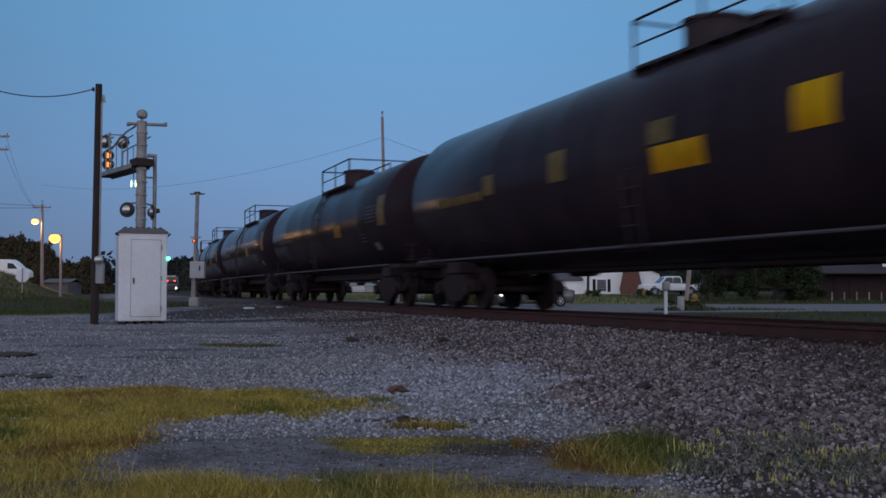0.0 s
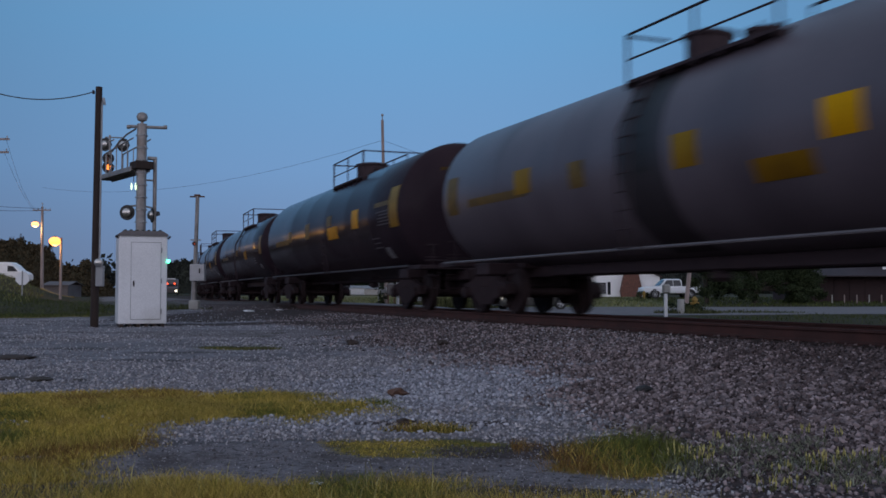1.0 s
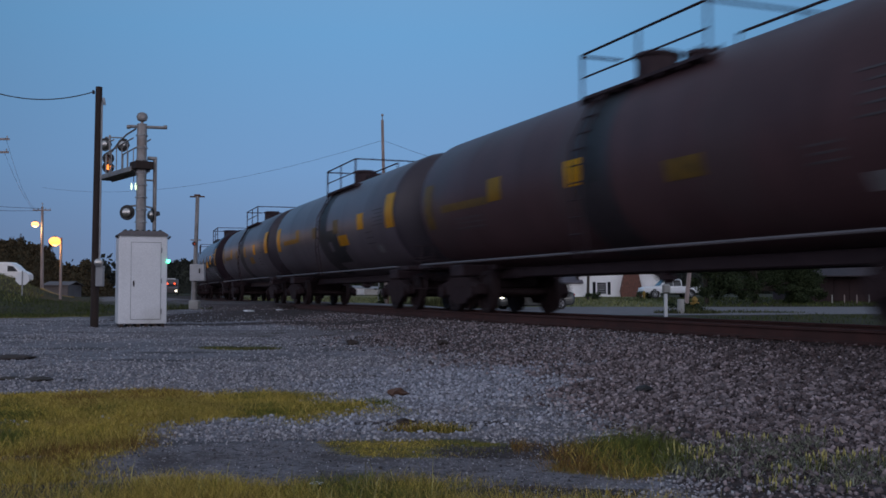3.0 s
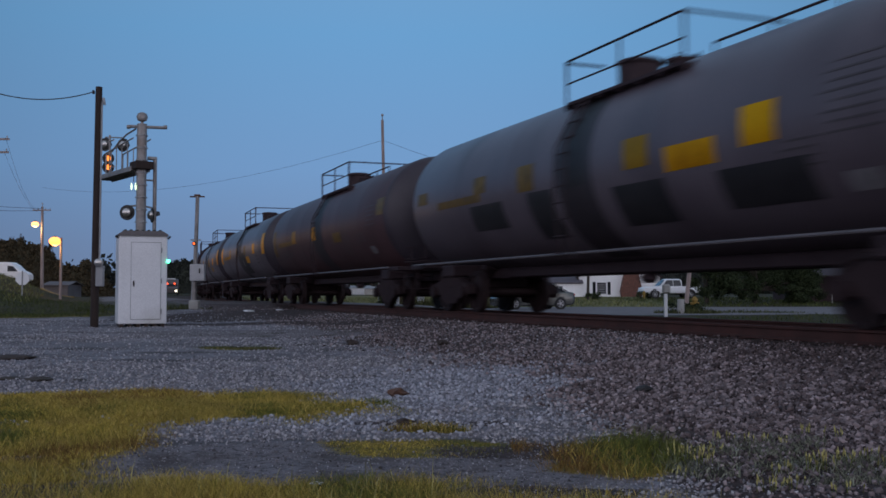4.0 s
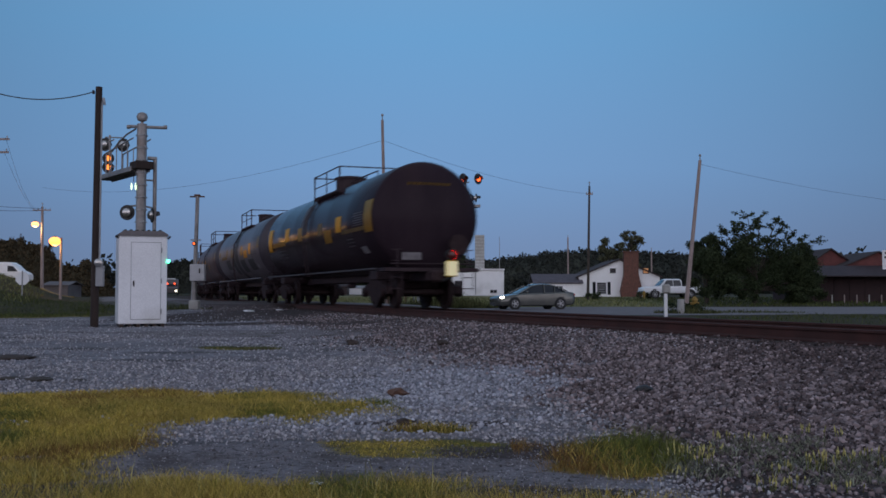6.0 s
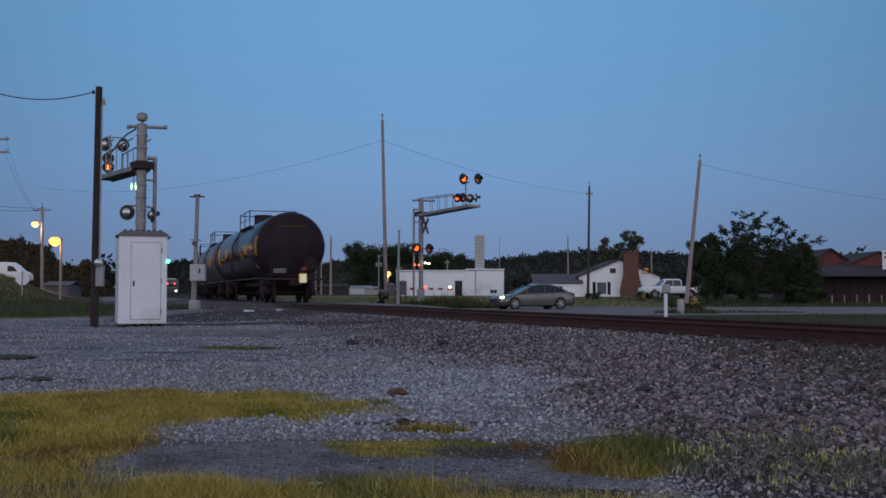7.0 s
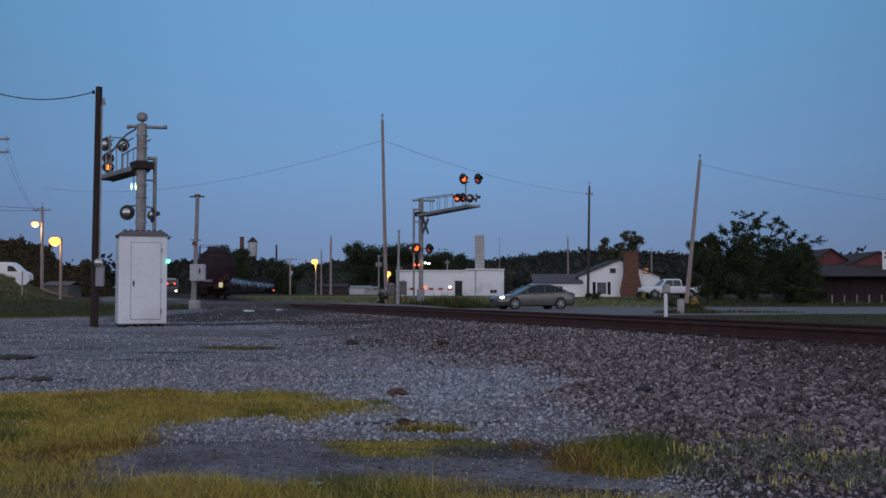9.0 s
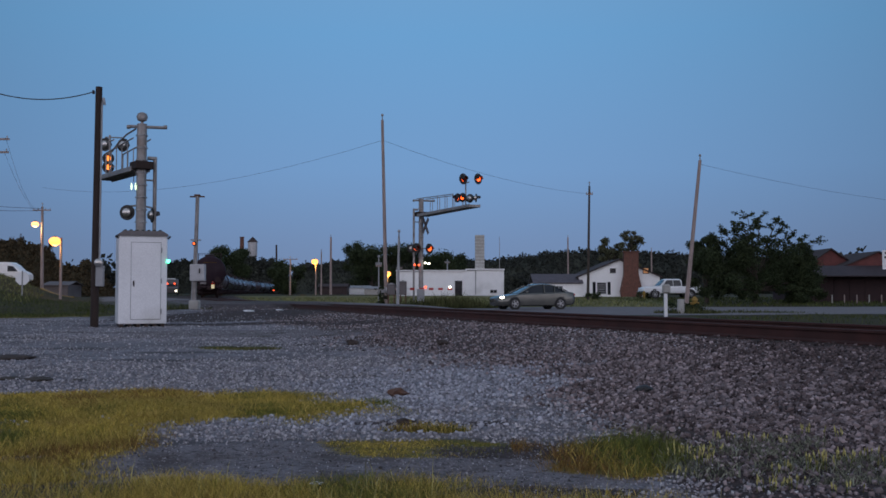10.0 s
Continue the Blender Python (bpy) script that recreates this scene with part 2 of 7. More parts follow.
    "bark": material("bark", (0.07, 0.055, 0.045), (0.045, 0.036, 0.03), 0.9, 0, 4, 30, 0.4),
    "wire": material("wire", (0.03, 0.03, 0.035), (0.03, 0.03, 0.03), 0.6, 0, 4, 30, 0),
    "glow_sodium": material("glow_sodium", (1, 0.6, 0.2), rough=0.5, bump=0, glow=((1.0, 0.31, 0.055), 3.2)),
    "glow_warm": material("glow_warm", (1, 0.8, 0.5), rough=0.5, bump=0, glow=((1.0, 0.34, 0.09), 2.8)),
    "glow_white": material("glow_white", (1, 0.95, 0.85), rough=0.5, bump=0, glow=((1.0, 0.93, 0.72), 8.0)),
    "glow_red": material("glow_red", (1, 0.1, 0.05), rough=0.5, bump=0, glow=((1.0, 0.085, 0.02), 4.0)),
    "glow_flash": material("glow_flash", (1, 0.2, 0.05), rough=0.5, bump=0, glow=((1.0, 0.10, 0.014), 3.2)),
    "glow_amber": material("glow_amber", (1, 0.4, 0.1), rough=0.5, bump=0, glow=((1.0, 0.27, 0.045), 1.9)),
    "glow_hot": material("glow_hot", (1, 0.4, 0.1), rough=0.5, bump=0, glow=((1.0, 0.42, 0.055), 6.0)),
    "glow_marker": material("glow_marker", (1, 0.05, 0.05), rough=0.5, bump=0, glow=((1.0, 0.006, 0.006), 130.0)),
    "glow_green": material("glow_green", (0.1, 1, 0.6), rough=0.5, bump=0, glow=((0.10, 1.0, 0.50), 5.0)),
    "glow_pale": material("glow_pale", (0.8, 1, 0.7), rough=0.5, bump=0, glow=((0.72, 1.0, 0.62), 1.6)),
    "glow_window": material("glow_window", (1, 0.5, 0.2), rough=0.5, bump=0, glow=((1.0, 0.42, 0.14), 0.11)),
}


# ---- mesh helpers ----
def link(name, bm, mat, parent=None, label="", smooth=False):
    me = bpy.data.meshes.new(name)
    bmesh.ops.recalc_face_normals(bm, faces=bm.faces)
    bm.to_mesh(me)
    bm.free()
    for m in (mat if isinstance(mat, (tuple, list)) else (mat,)):
        me.materials.append(M[m])
    if smooth:
        for p in me.polygons:
            p.use_smooth = True
        me.set_sharp_from_angle(angle=radians(40))
    ob = new(name, me)
    ob.parent = parent
    if label:
        ob["label"] = label
    return ob


def part(name, bm, mat, parent, label="", smooth=False):
    return link(name, bm, mat, parent, label, smooth)


def share(ob, parent, m):
    """Another part on the same mesh."""
    o = new(ob.name.split(".")[0], ob.data)
    o.parent, o.matrix_basis = parent, m
    return o


def empty(name, m, label, category, group="", kind=""):
    e = new(name)
    e.matrix_basis = m
    e.empty_display_size = 0.2
    return tagged(e, label, category, group, kind)


def box(bm, c, s, bevel=0.0, turn=None):
    r = bmesh.ops.create_cube(bm, size=1.0)
    vs = r["verts"]
    bmesh.ops.scale(bm, vec=s, verts=vs)
    if bevel:
        es = list({e for v in vs for e in v.link_edges})
        out = bmesh.ops.bevel(bm, geom=es, offset=bevel, segments=1, affect="EDGES")
        vs = list({v for f in out["faces"] for v in f.verts} | {v for v in vs if v.is_valid})
    if turn:
        bmesh.ops.transform(bm, matrix=turn.to_4x4(), verts=vs)
    bmesh.ops.translate(bm, vec=c, verts=vs)
    return vs


def cyl(bm, a, b, r0, r1=None, n=12, caps=True):
    a, b = Vector(a), Vector(b)
    r1 = r0 if r1 is None else r1
    d = b - a
    q = d.to_track_quat("Z", "Y").to_matrix()
    rings = []
    for p, r in ((a, r0), (b, r1)):
        rings.append([bm.verts.new(p + q @ Vector((r * math.cos(2 * math.pi * i / n), r * math.sin(2 * math.pi * i / n), 0))) for i in range(n)])
    for i in range(n):
        bm.faces.new((rings[0][i], rings[0][(i + 1) % n], rings[1][(i + 1) % n], rings[1][i]))
    if caps:
        bm.faces.new(rings[0][::-1])
        bm.faces.new(rings[1])


def lathe(bm, profile, m=None, n=24, arc=(0, 2 * math.pi)):
    """Turns (r, h) pairs about z, then poses by m."""
    m = m or Matrix()
    full = abs(arc[1] - arc[0] - 2 * math.pi) < 1e-6
    k = n if full else n + 1
    rings = []
    for r, h in profile:
        if r < 1e-6:
            rings.append([bm.verts.new(m @ Vector((0, 0, h)))] * k)
        else:
            rings.append([bm.verts.new(m @ Vector((r * math.cos(arc[0] + (arc[1] - arc[0]) * i / n), r * math.sin(arc[0] + (arc[1] - arc[0]) * i / n), h))) for i in range(k)])
    for a, b in zip(rings, rings[1:]):
        for i in range(n):
            j = (i + 1) % k
            vs = []
            for v in (a[i], a[j], b[j], b[i]):
                if v not in vs:
                    vs.append(v)
            if len(vs) > 2:
                bm.faces.new(vs)


def tube(bm, pts, r, n=6):
    """A pipe along a line of points, one closed skin."""
    pts = [Vector(p) for p in pts]
    rings, side = [], None
    for i, p in enumerate(pts):
        a = (p - pts[i - 1]).normalized() if i else None
        b = (pts[i + 1] - p).normalized() if i + 1 < len(pts) else None
        d = ((a or b) + (b or a)).normalized()
        if side is None:
            side = d.orthogonal().normalized()
        side = (side - d * side.dot(d)).normalized()
        up = d.cross(side)
        k = r if not (a and b) else r / max(0.5, d.dot(a))
        rings.append([bm.verts.new(p + side * (k * math.cos(2 * math.pi * j / n)) + up * (k * math.sin(2 * math.pi * j / n))) for j in range(n)])
    for a, b in zip(rings, rings[1:]):
        for j in range(n):
            bm.faces.new((a[j], a[(j + 1) % n], b[(j + 1) % n], b[j]))
    bm.faces.new(rings[0][::-1])
    bm.faces.new(rings[-1])


def prism(bm, outline, y0, y1):
    """An outline of (x, z) pushed from y0 to y1."""
    a = [bm.verts.new((x, y0, z)) for x, z in outline]
    b = [bm.verts.new((x, y1, z)) for x, z in outline]
    bm.faces.new(a)
    bm.faces.new(b[::-1])
    k = len(a)
    for i in range(k):
        bm.faces.new((a[i], b[i], b[(i + 1) % k], a[(i + 1) % k]))


def quick(name, verts, faces, mat, label="", category="", kind="", parent=None):
    """A large joined mesh straight from arrays; all faces have the same number of corners."""
    me = bpy.data.meshes.new(name)
    nf, k = faces.shape
    me.vertices.add(len(verts))
    me.vertices.foreach_set("co", verts.astype(np.float32).ravel())
    me.loops.add(nf * k)
    me.loops.foreach_set("vertex_index", faces.astype(np.int32).ravel())
    me.polygons.add(nf)
    me.polygons.foreach_set("loop_start", np.arange(0, nf * k, k, dtype=np.int32))
    me.update(calc_edges=True)
    me.validate()
    me.materials.append(M[mat])
    ob = new(name, me)
    ob.parent = parent
    return tagged(ob, label, category, "", kind)


B = bmesh.new


# ---- the line of the track ----
def bend(s):
    if s < -45:
        return -0.4289
    if s < -25:
        return -0.36632 + 0.00073 * (s + 25) - 0.00012 * (s + 25) ** 2
    if s <= 59:
        return -0.34182 + 0.00123 * s + 1e-5 * s * s
    return -0.23434 + 0.0006 * (s - 59)


STEP = 0.5
S_MIN, S_MAX = -140.0, 560.0
_tab = {0: (-5.64938, 42.01751)}
for sign in (1, -1):
    x, y = _tab[0]
    for i in range(1, int((S_MAX if sign > 0 else -S_MIN) / STEP) + 1):
        h = bend(sign * (i - 0.5) * STEP)
        x += sign * math.sin(h) * STEP
        y += sign * math.cos(h) * STEP
        _tab[sign * i] = (x, y)


def track(s):
    """Place and heading of the track's centre line at s metres along it."""
    f = s / STEP
    i = math.floor(f)
    a, b = _tab[i], _tab[i + 1]
    u = f - i
    return a[0] + (b[0] - a[0]) * u, a[1] + (b[1] - a[1]) * u, bend(s)


LINE = np.array([_tab[i] for i in range(int(S_MIN / STEP), int(S_MAX / STEP), 2)])
LINE_H = np.array([bend(i * STEP) for i in range(int(S_MIN / STEP), int(S_MAX / STEP), 2)])


def off_track(xs, ys):
    """Signed distance to the centre line; positive on the camera's side."""
    out = np.empty(len(xs))
    for i in range(0, len(xs), 4000):
        dx = xs[i:i + 4000, None] - LINE[None, :, 0]
        dy = ys[i:i + 4000, None] - LINE[None, :, 1]
        j = np.argmin(dx * dx + dy * dy, axis=1)
        k = np.arange(len(j))
        out[i:i + 4000] = -(dx[k, j] * np.cos(LINE_H[j]) - dy[k, j] * np.sin(LINE_H[j]))
    return out


ROADS = (((90, 60), (45, 55.5), (18, 52.5), (5, 51), (-7.5, 47.5), (-12, 49), (-16, 57), (-22, 75), (-36, 115), (-52, 170), (-80, 260)),)
ROAD_W = 5.2


def off_road(xs, ys):
    best = np.full(len(xs), 1e9)
    for line in ROADS:
        for (ax, ay), (bx, by) in zip(line, line[1:]):
            dx, dy = bx - ax, by - ay
            t = np.clip(((xs - ax) * dx + (ys - ay) * dy) / (dx * dx + dy * dy), 0, 1)
            w = np.interp(ax + t * dx, [-16, -10, -5, 8, 18, 30], [2.0, 0.5, -2.5, -5.5, -4.0, -3.5])
            best = np.minimum(best, np.hypot(xs - ax - t * dx, ys - ay - t * dy) + w)
    return best


def step(a, b, v):
    t = np.clip((v - a) / (b - a), 0, 1)
    return t * t * (3 - 2 * t)


def soft_noise(xs, ys, f, seed=0.0):
    """A cheap smooth noise of about -1 to 1."""
    v = np.zeros(len(xs))
    for k, (a, b, c) in enumerate(((1.0, 0.3, 0.1), (-0.5, 0.9, 2.1), (0.7, -0.8, 4.2), (1.9, 0.6, 1.3), (-1.2, 1.7, 3.3), (0.4, 2.3, 5.9))):
        v += np.sin((a * xs + b * ys) * f + c + seed * (k + 1)) / (1 + 0.25 * k)
    return v / 3.0


def ground_z(xs, ys):
    xs, ys = np.asarray(xs, float), np.asarray(ys, float)
    d = off_track(xs, ys)
    near = np.interp(ys, [0, 6, 10, 16, 21, 30, 40, 60, 110, 140, 300], [0, 0, 0.04, 0.16, 0.29, 0.34, 0.42, 0.46, 0.6, 0.72, 0.8])
    far = np.interp(ys, [0, 30, 40, 58, 66, 100, 120, 140, 300], [0.0, 0.2, 0.12, 0.14, 0.2, 0.55, 0.65, 0.75, 0.8])
    mound = step(0, 7, -(xs + 11.0 + 0.371 * (ys - 30)) * 0.94) * np.interp(ys, [30, 40, 70, 98, 105, 130, 200], [0, 0.3, 1.5, 2.45, 1.35, 1.2, 0.5])
    side = step(-2.0, 2.0, d)
    base = far * (1 - side) + (near + mound) * side
    bed = np.where(d > 0, 0.395 - np.maximum(0, d - 1.9) * 0.085, 0.395 - np.maximum(0, -d - 1.7) * 0.25)
    z = np.maximum(base, bed) + 0.0
    r = off_road(xs, ys)
    crossing = (1 - step(4.5, 7.5, r)) * (1 - step(3.0, 9.0, np.abs(d)))
    z = z * (1 - crossing) + (RAIL_Z - 0.012) * crossing
    ruts = 0.012 * soft_noise(xs, ys, 2.3) + 0.008 * soft_noise(xs, ys, 6.1, 1.7)
    return z + ruts * (1 - step(40, 60, ys)) * (1 - crossing)


# patches of grass: x, y, half-widths, lean
PATCHES = ((-2.9, 8.75, 2.6, 1.25, 0.0), (-2.75, 6.3, 1.0, 1.9, 0.15), (-0.08, 6.62, 0.78, 0.46, -0.14), (-0.9, 4.72, 2.5, 0.70, 0.0), (1.04, 6.0, 0.50, 0.68, 0.0),
           (-3.25, 15.6, 0.9, 0.35, 0.0), (-13.0, 29.3, 3.6, 2.0, 0.1), (-0.1, 7.35, 0.4, 0.14, 0.0))


def grass_cover(xs, ys):
    v = np.zeros(len(xs))
    wob = 0.28 * soft_noise(xs, ys, 2.7, 0.6) + 0.16 * soft_noise(xs, ys, 7.3, 2.2)
    for cx, cy, rx, ry, a in PATCHES:
        dx, dy = xs - cx, ys - cy
        u, w = dx * math.cos(a) + dy * math.sin(a), -dx * math.sin(a) + dy * math.cos(a)
        v = np.maximum(v, 1 - step(0.52, 1.2, np.sqrt((u / rx) ** 2 + (w / ry) ** 2) + wob * 0.75))
    return v


# ---- ground: one sheet to the horizon ----
def ground_material():
    m = bpy.data.materials.new("ground_mix")
    m.use_nodes = True
    n, l = m.node_tree.nodes, m.node_tree.links
    b = n["Principled BSDF"]
    b.inputs["Roughness"].default_value, b.inputs["Specular IOR Level"].default_value = 0.92, 0.2
    co = n.new("ShaderNodeTexCoord")

    def noise_at(s, detail=6):
        t = n.new("ShaderNodeTexNoise")
        t.inputs["Scale"].default_value, t.inputs["Detail"].default_value = s, detail
        l.new(co.outputs["Object"], t.inputs["Vector"])
        return t.outputs["Fac"]

    def ramp(src, lo, hi):
        r = n.new("ShaderNodeMapRange")
        r.inputs[1].default_value, r.inputs[2].default_value = lo, hi
        l.new(src, r.inputs[0])
        return r.outputs[0]

    def mix(fac, a, c):
        x = n.new("ShaderNodeMix")
        x.data_type = "RGBA"
        l.new(fac, x.inputs[0])
        for k, v in ((6, a), (7, c)):
            if isinstance(v, tuple):
                x.inputs[k].default_value = (*v, 1)
            else:
                l.new(v, x.inputs[k])
        return x.outputs[2]

    def cover(name):
        a = n.new("ShaderNodeAttribute")
        a.attribute_name = name
        s = n.new("ShaderNodeMath")
        s.operation = "ADD"
        l.new(a.outputs["Fac"], s.inputs[0])
        o = n.new("ShaderNodeMath")
        o.operation = "MULTIPLY_ADD"
        o.inputs[1].default_value, o.inputs[2].default_value = 0.7, -0.35
        l.new(noise_at(9, 8), o.inputs[0])
        l.new(o.outputs[0], s.inputs[1])
        return ramp(s.outputs[0], 0.35, 0.65)

    v = n.new("ShaderNodeTexVoronoi")
    v.inputs["Scale"].default_value = 24
    l.new(co.outputs["Object"], v.inputs["Vector"])
    cell = n.new("ShaderNodeSeparateColor")
    l.new(v.outputs["Color"], cell.inputs[0])
    big, mid, fine = noise_at(0.7), noise_at(5), noise_at(70)
    gravel = mix(cell.outputs[0], (0.160, 0.152, 0.168), (0.315, 0.302, 0.330))
    gravel = mix(ramp(big, 0.42, 0.62), gravel, (0.155, 0.145, 0.158))
    lie = n.new("ShaderNodeMapping")
    lie.inputs["Scale"].default_value = (0.30, 1.25, 1.0)
    l.new(co.outputs["Object"], lie.inputs[0])
    run = n.new("ShaderNodeTexNoise")
    run.inputs["Scale"].default_value, run.inputs["Detail"].default_value = 1.1, 7
    l.new(lie.outputs[0], run.inputs["Vector"])
    gravel = mix(ramp(run.outputs["Fac"], 0.52, 0.66), gravel, (0.088, 0.078, 0.083))
    ballast = mix(cell.outputs[1], (0.048, 0.034, 0.033), (0.128, 0.096, 0.093))
    ballast = mix(ramp(big, 0.45, 0.7), ballast, (0.070, 0.050, 0.047))
    dirt = mix(ramp(mid, 0.35, 0.65), (0.140, 0.122, 0.130), (0.215, 0.190, 0.200))
    dirt = mix(ramp(noise_at(160, 4), 0.50, 0.72), dirt, (0.30, 0.29, 0.31))
    dirt = mix(ramp(noise_at(17, 6), 0.52, 0.68), dirt, (0.075, 0.062, 0.066))
    dirt = mix(ramp(noise_at(2.2, 5), 0.50, 0.68), dirt, (0.095, 0.078, 0.076))
    turf = mix(ramp(mid, 0.35, 0.65), (0.24, 0.170, 0.030), (0.11, 0.098, 0.026))
    turf = mix(ramp(noise_at(2.6, 4), 0.52, 0.66), turf, (0.070, 0.050, 0.022))
    field = mix(ramp(noise_at(0.35, 6), 0.35, 0.65), (0.034, 0.036, 0.014), (0.056, 0.045, 0.020))
    field = mix(ramp(mid, 0.5, 0.8), field, (0.042, 0.030, 0.016))
    lawn = mix(ramp(noise_at(0.35, 6), 0.35, 0.65), (0.150, 0.150, 0.064), (0.195, 0.176, 0.084))
    lawn = mix(ramp(mid, 0.5, 0.8), lawn, (0.080, 0.072, 0.034))
    soil = mix(ramp(mid, 0.3, 0.7), (0.044, 0.031, 0.030), (0.080, 0.060, 0.058))
    road = mix(ramp(noise_at(1.4), 0.3, 0.7), (0.170, 0.155, 0.162), (0.225, 0.206, 0.214))
    road = mix(ramp(fine, 0.5, 0.8), road, (0.19, 0.185, 0.195))
    c = mix(cover("ballast"), gravel, ballast)
    c = mix(cover("fresh"), c, mix(cell.outputs[2], (0.17, 0.166, 0.186), (0.33, 0.322, 0.356)))
    # brown stain along the rails, and a darker bed towards the right
    c = mix(cover("stain"), c, (0.050, 0.030, 0.025))
    c = mix(cover("dirt"), c, dirt)
    c = mix(cover("soil"), c, soil)
    c = mix(cover("field"), c, field)
    # lawn gives way to darker field at the right, as painted tree shade
    c = mix(cover("lawn"), c, lawn)
    c = mix(cover("turf"), c, turf)
    c = mix(cover("road"), c, road)
    l.new(c, b.inputs["Base Color"])
    bp = n.new("ShaderNodeBump")
    bp.inputs["Strength"].default_value, bp.inputs["Distance"].default_value = 0.7, 0.03
    l.new(v.outputs["Distance"], bp.inputs["Height"])
    l.new(bp.outputs[0], b.inputs["Normal"])
    M["ground"] = m


ground_material()


def near_right(x, y):
    """How far the brown ballast has spread past its edge near the bend of the bank."""
    return 1.7 * step(0.4, 1.8, x) * (1 - step(7.5, 11.0, y))


def fresh_cover(x, y):
    """Where paler gravel was tipped over the older stone."""
    w = 0.30 * soft_noise(x, y, 1.9, 0.7) + 0.2 * soft_noise(0.5 * x, 1.6 * y, 3.1, 2.0)
    v = 1 - step(0.55, 1.1, np.hypot((x - 0.10 - 0.12 * (y - 10.5)) / 1.45, (y - 10.4) / 2.2) + w)
    v = np.maximum(v, 0.8 * (1 - step(0.5, 1.1, np.hypot((x + 0.3) / 1.6, (y - 7.75) / 0.55) + w)))
    return v


def soil_cover(x, y):
    w = 0.16 * soft_noise(x, y, 2.6) + 0.12 * soft_noise(x, y, 6.1, 1.0)
    v = np.zeros(len(x))
    for cx, cy, rx, ry in ((0.55, 6.45, 0.75, 0.35), (1.95, 5.2, 0.95, 0.75), (-2.0, 5.1, 0.75, 0.34), (0.0, 7.7, 0.8, 0.22), (1.3, 6.3, 0.75, 0.6), (0.5, 5.1, 0.6, 0.25), (-6.4, 28.5, 3.0, 5.0), (-5.8, 33.5, 2.8, 4.6), (-3.0, 23.5, 2.5, 1.2), (-5.4, 22.6, 1.3, 0.9), (-3.4, 7.3, 0.5, 0.2), (-2.7, 6.2, 0.35, 0.14)):
        v = np.maximum(v, 1 - step(0.55, 1.15, np.hypot((x - cx) / rx, (y - cy) / ry) + w))
    return v


def build_ground():
    xs = np.unique(np.concatenate([np.linspace(-6, 7, 150), np.linspace(-30, 30, 170), np.linspace(-110, 110, 90), np.linspace(-400, 400, 41), np.linspace(-3000, 3000, 31)]))
    ys = np.unique(np.concatenate([np.linspace(3.5, 14, 130), np.linspace(14, 70, 190), np.linspace(-40, 180, 90), np.linspace(-200, 500, 40), np.linspace(-3000, 4000, 36)]))
    gx, gy = np.meshgrid(xs, ys)
    px, py = gx.ravel(), gy.ravel()
    pz = ground_z(px, py)
    nx, ny = len(xs), len(ys)
    i = np.arange(nx * ny).reshape(ny, nx)
    faces = np.stack([i[:-1, :-1], i[:-1, 1:], i[1:, 1:], i[1:, :-1]], -1).reshape(-1, 4)
    ob = quick("ground", np.stack([px, py, pz], 1), faces, "ground", "grey gravel, ballast, worn dirt and dry grass beside the track", "ground", "structure")
    d, r = off_track(px, py), off_road(px, py)
    wob = 0.5 * soft_noise(px, py, 0.9) + 0.25 * soft_noise(px, py, 2.9, 1.0)
    mound = step(-1.0, 2.0, -(px + 11.0 + 0.371 * (py - 30)) * 0.94 + wob) * step(29.0, 32.5, py + wob)
    dirt = 1 - step(0.75, 1.15, np.hypot((px + 0.85) / 2.3, (py - 5.85) / 0.95) + 0.2 * wob)
    dirt = np.maximum(dirt, 1 - step(0.7, 1.1, np.hypot((px + 3.6) / 2.8, (py - 19.2) / 1.3) + 0.2 * wob))
    field = np.maximum((d < -3.0) * 1.0, mound) * (py > 20)
    field = np.maximum(field, step(27.5, 30.5, py + wob) * step(9.0, 10.5, -px + 0.5 * wob) * (d > 4.5))
    field = np.maximum(field, step(120, 140, np.hypot(px, py)))
    field = np.maximum(field, (py < -3) * 1.0)
    for name, val in (("fresh", fresh_cover(px, py)), ("ballast", 1 - step(3.7, 5.6, np.abs(d) + wob - near_right(px, py))), ("soil", soil_cover(px, py)), ("dirt", dirt), ("stain", np.maximum(1 - step(1.15, 1.75, np.abs(d) + 0.3 * wob), 0.75 * step(2.4, 4.6, px + 0.5 * wob) * (1 - step(4.2, 7.0, d + wob)) * (d > 0))), ("turf", grass_cover(px, py) * (1 - 0.8 * soil_cover(px, py))), ("field", field), ("lawn", (d < -3.0) * (py > 46) * (py < 128) * (1 - 0.8 * step(13, 18, px - 0.1 * (py - 60)))), ("road", (1 - step(ROAD_W - 0.3, ROAD_W + 0.3, r + 0.3 * wob)) * (0.42 + 0.58 * step(-7.0, 3.0, px + 1.5 * wob) + 0.4 * step(60, 75, py)))):
        a = ob.data.attributes.new(name, "FLOAT", "POINT")
        a.data.foreach_set("value", val.astype(np.float32))
    for p in ob.data.polygons:
        p.use_smooth = True
    return ob


build_ground()


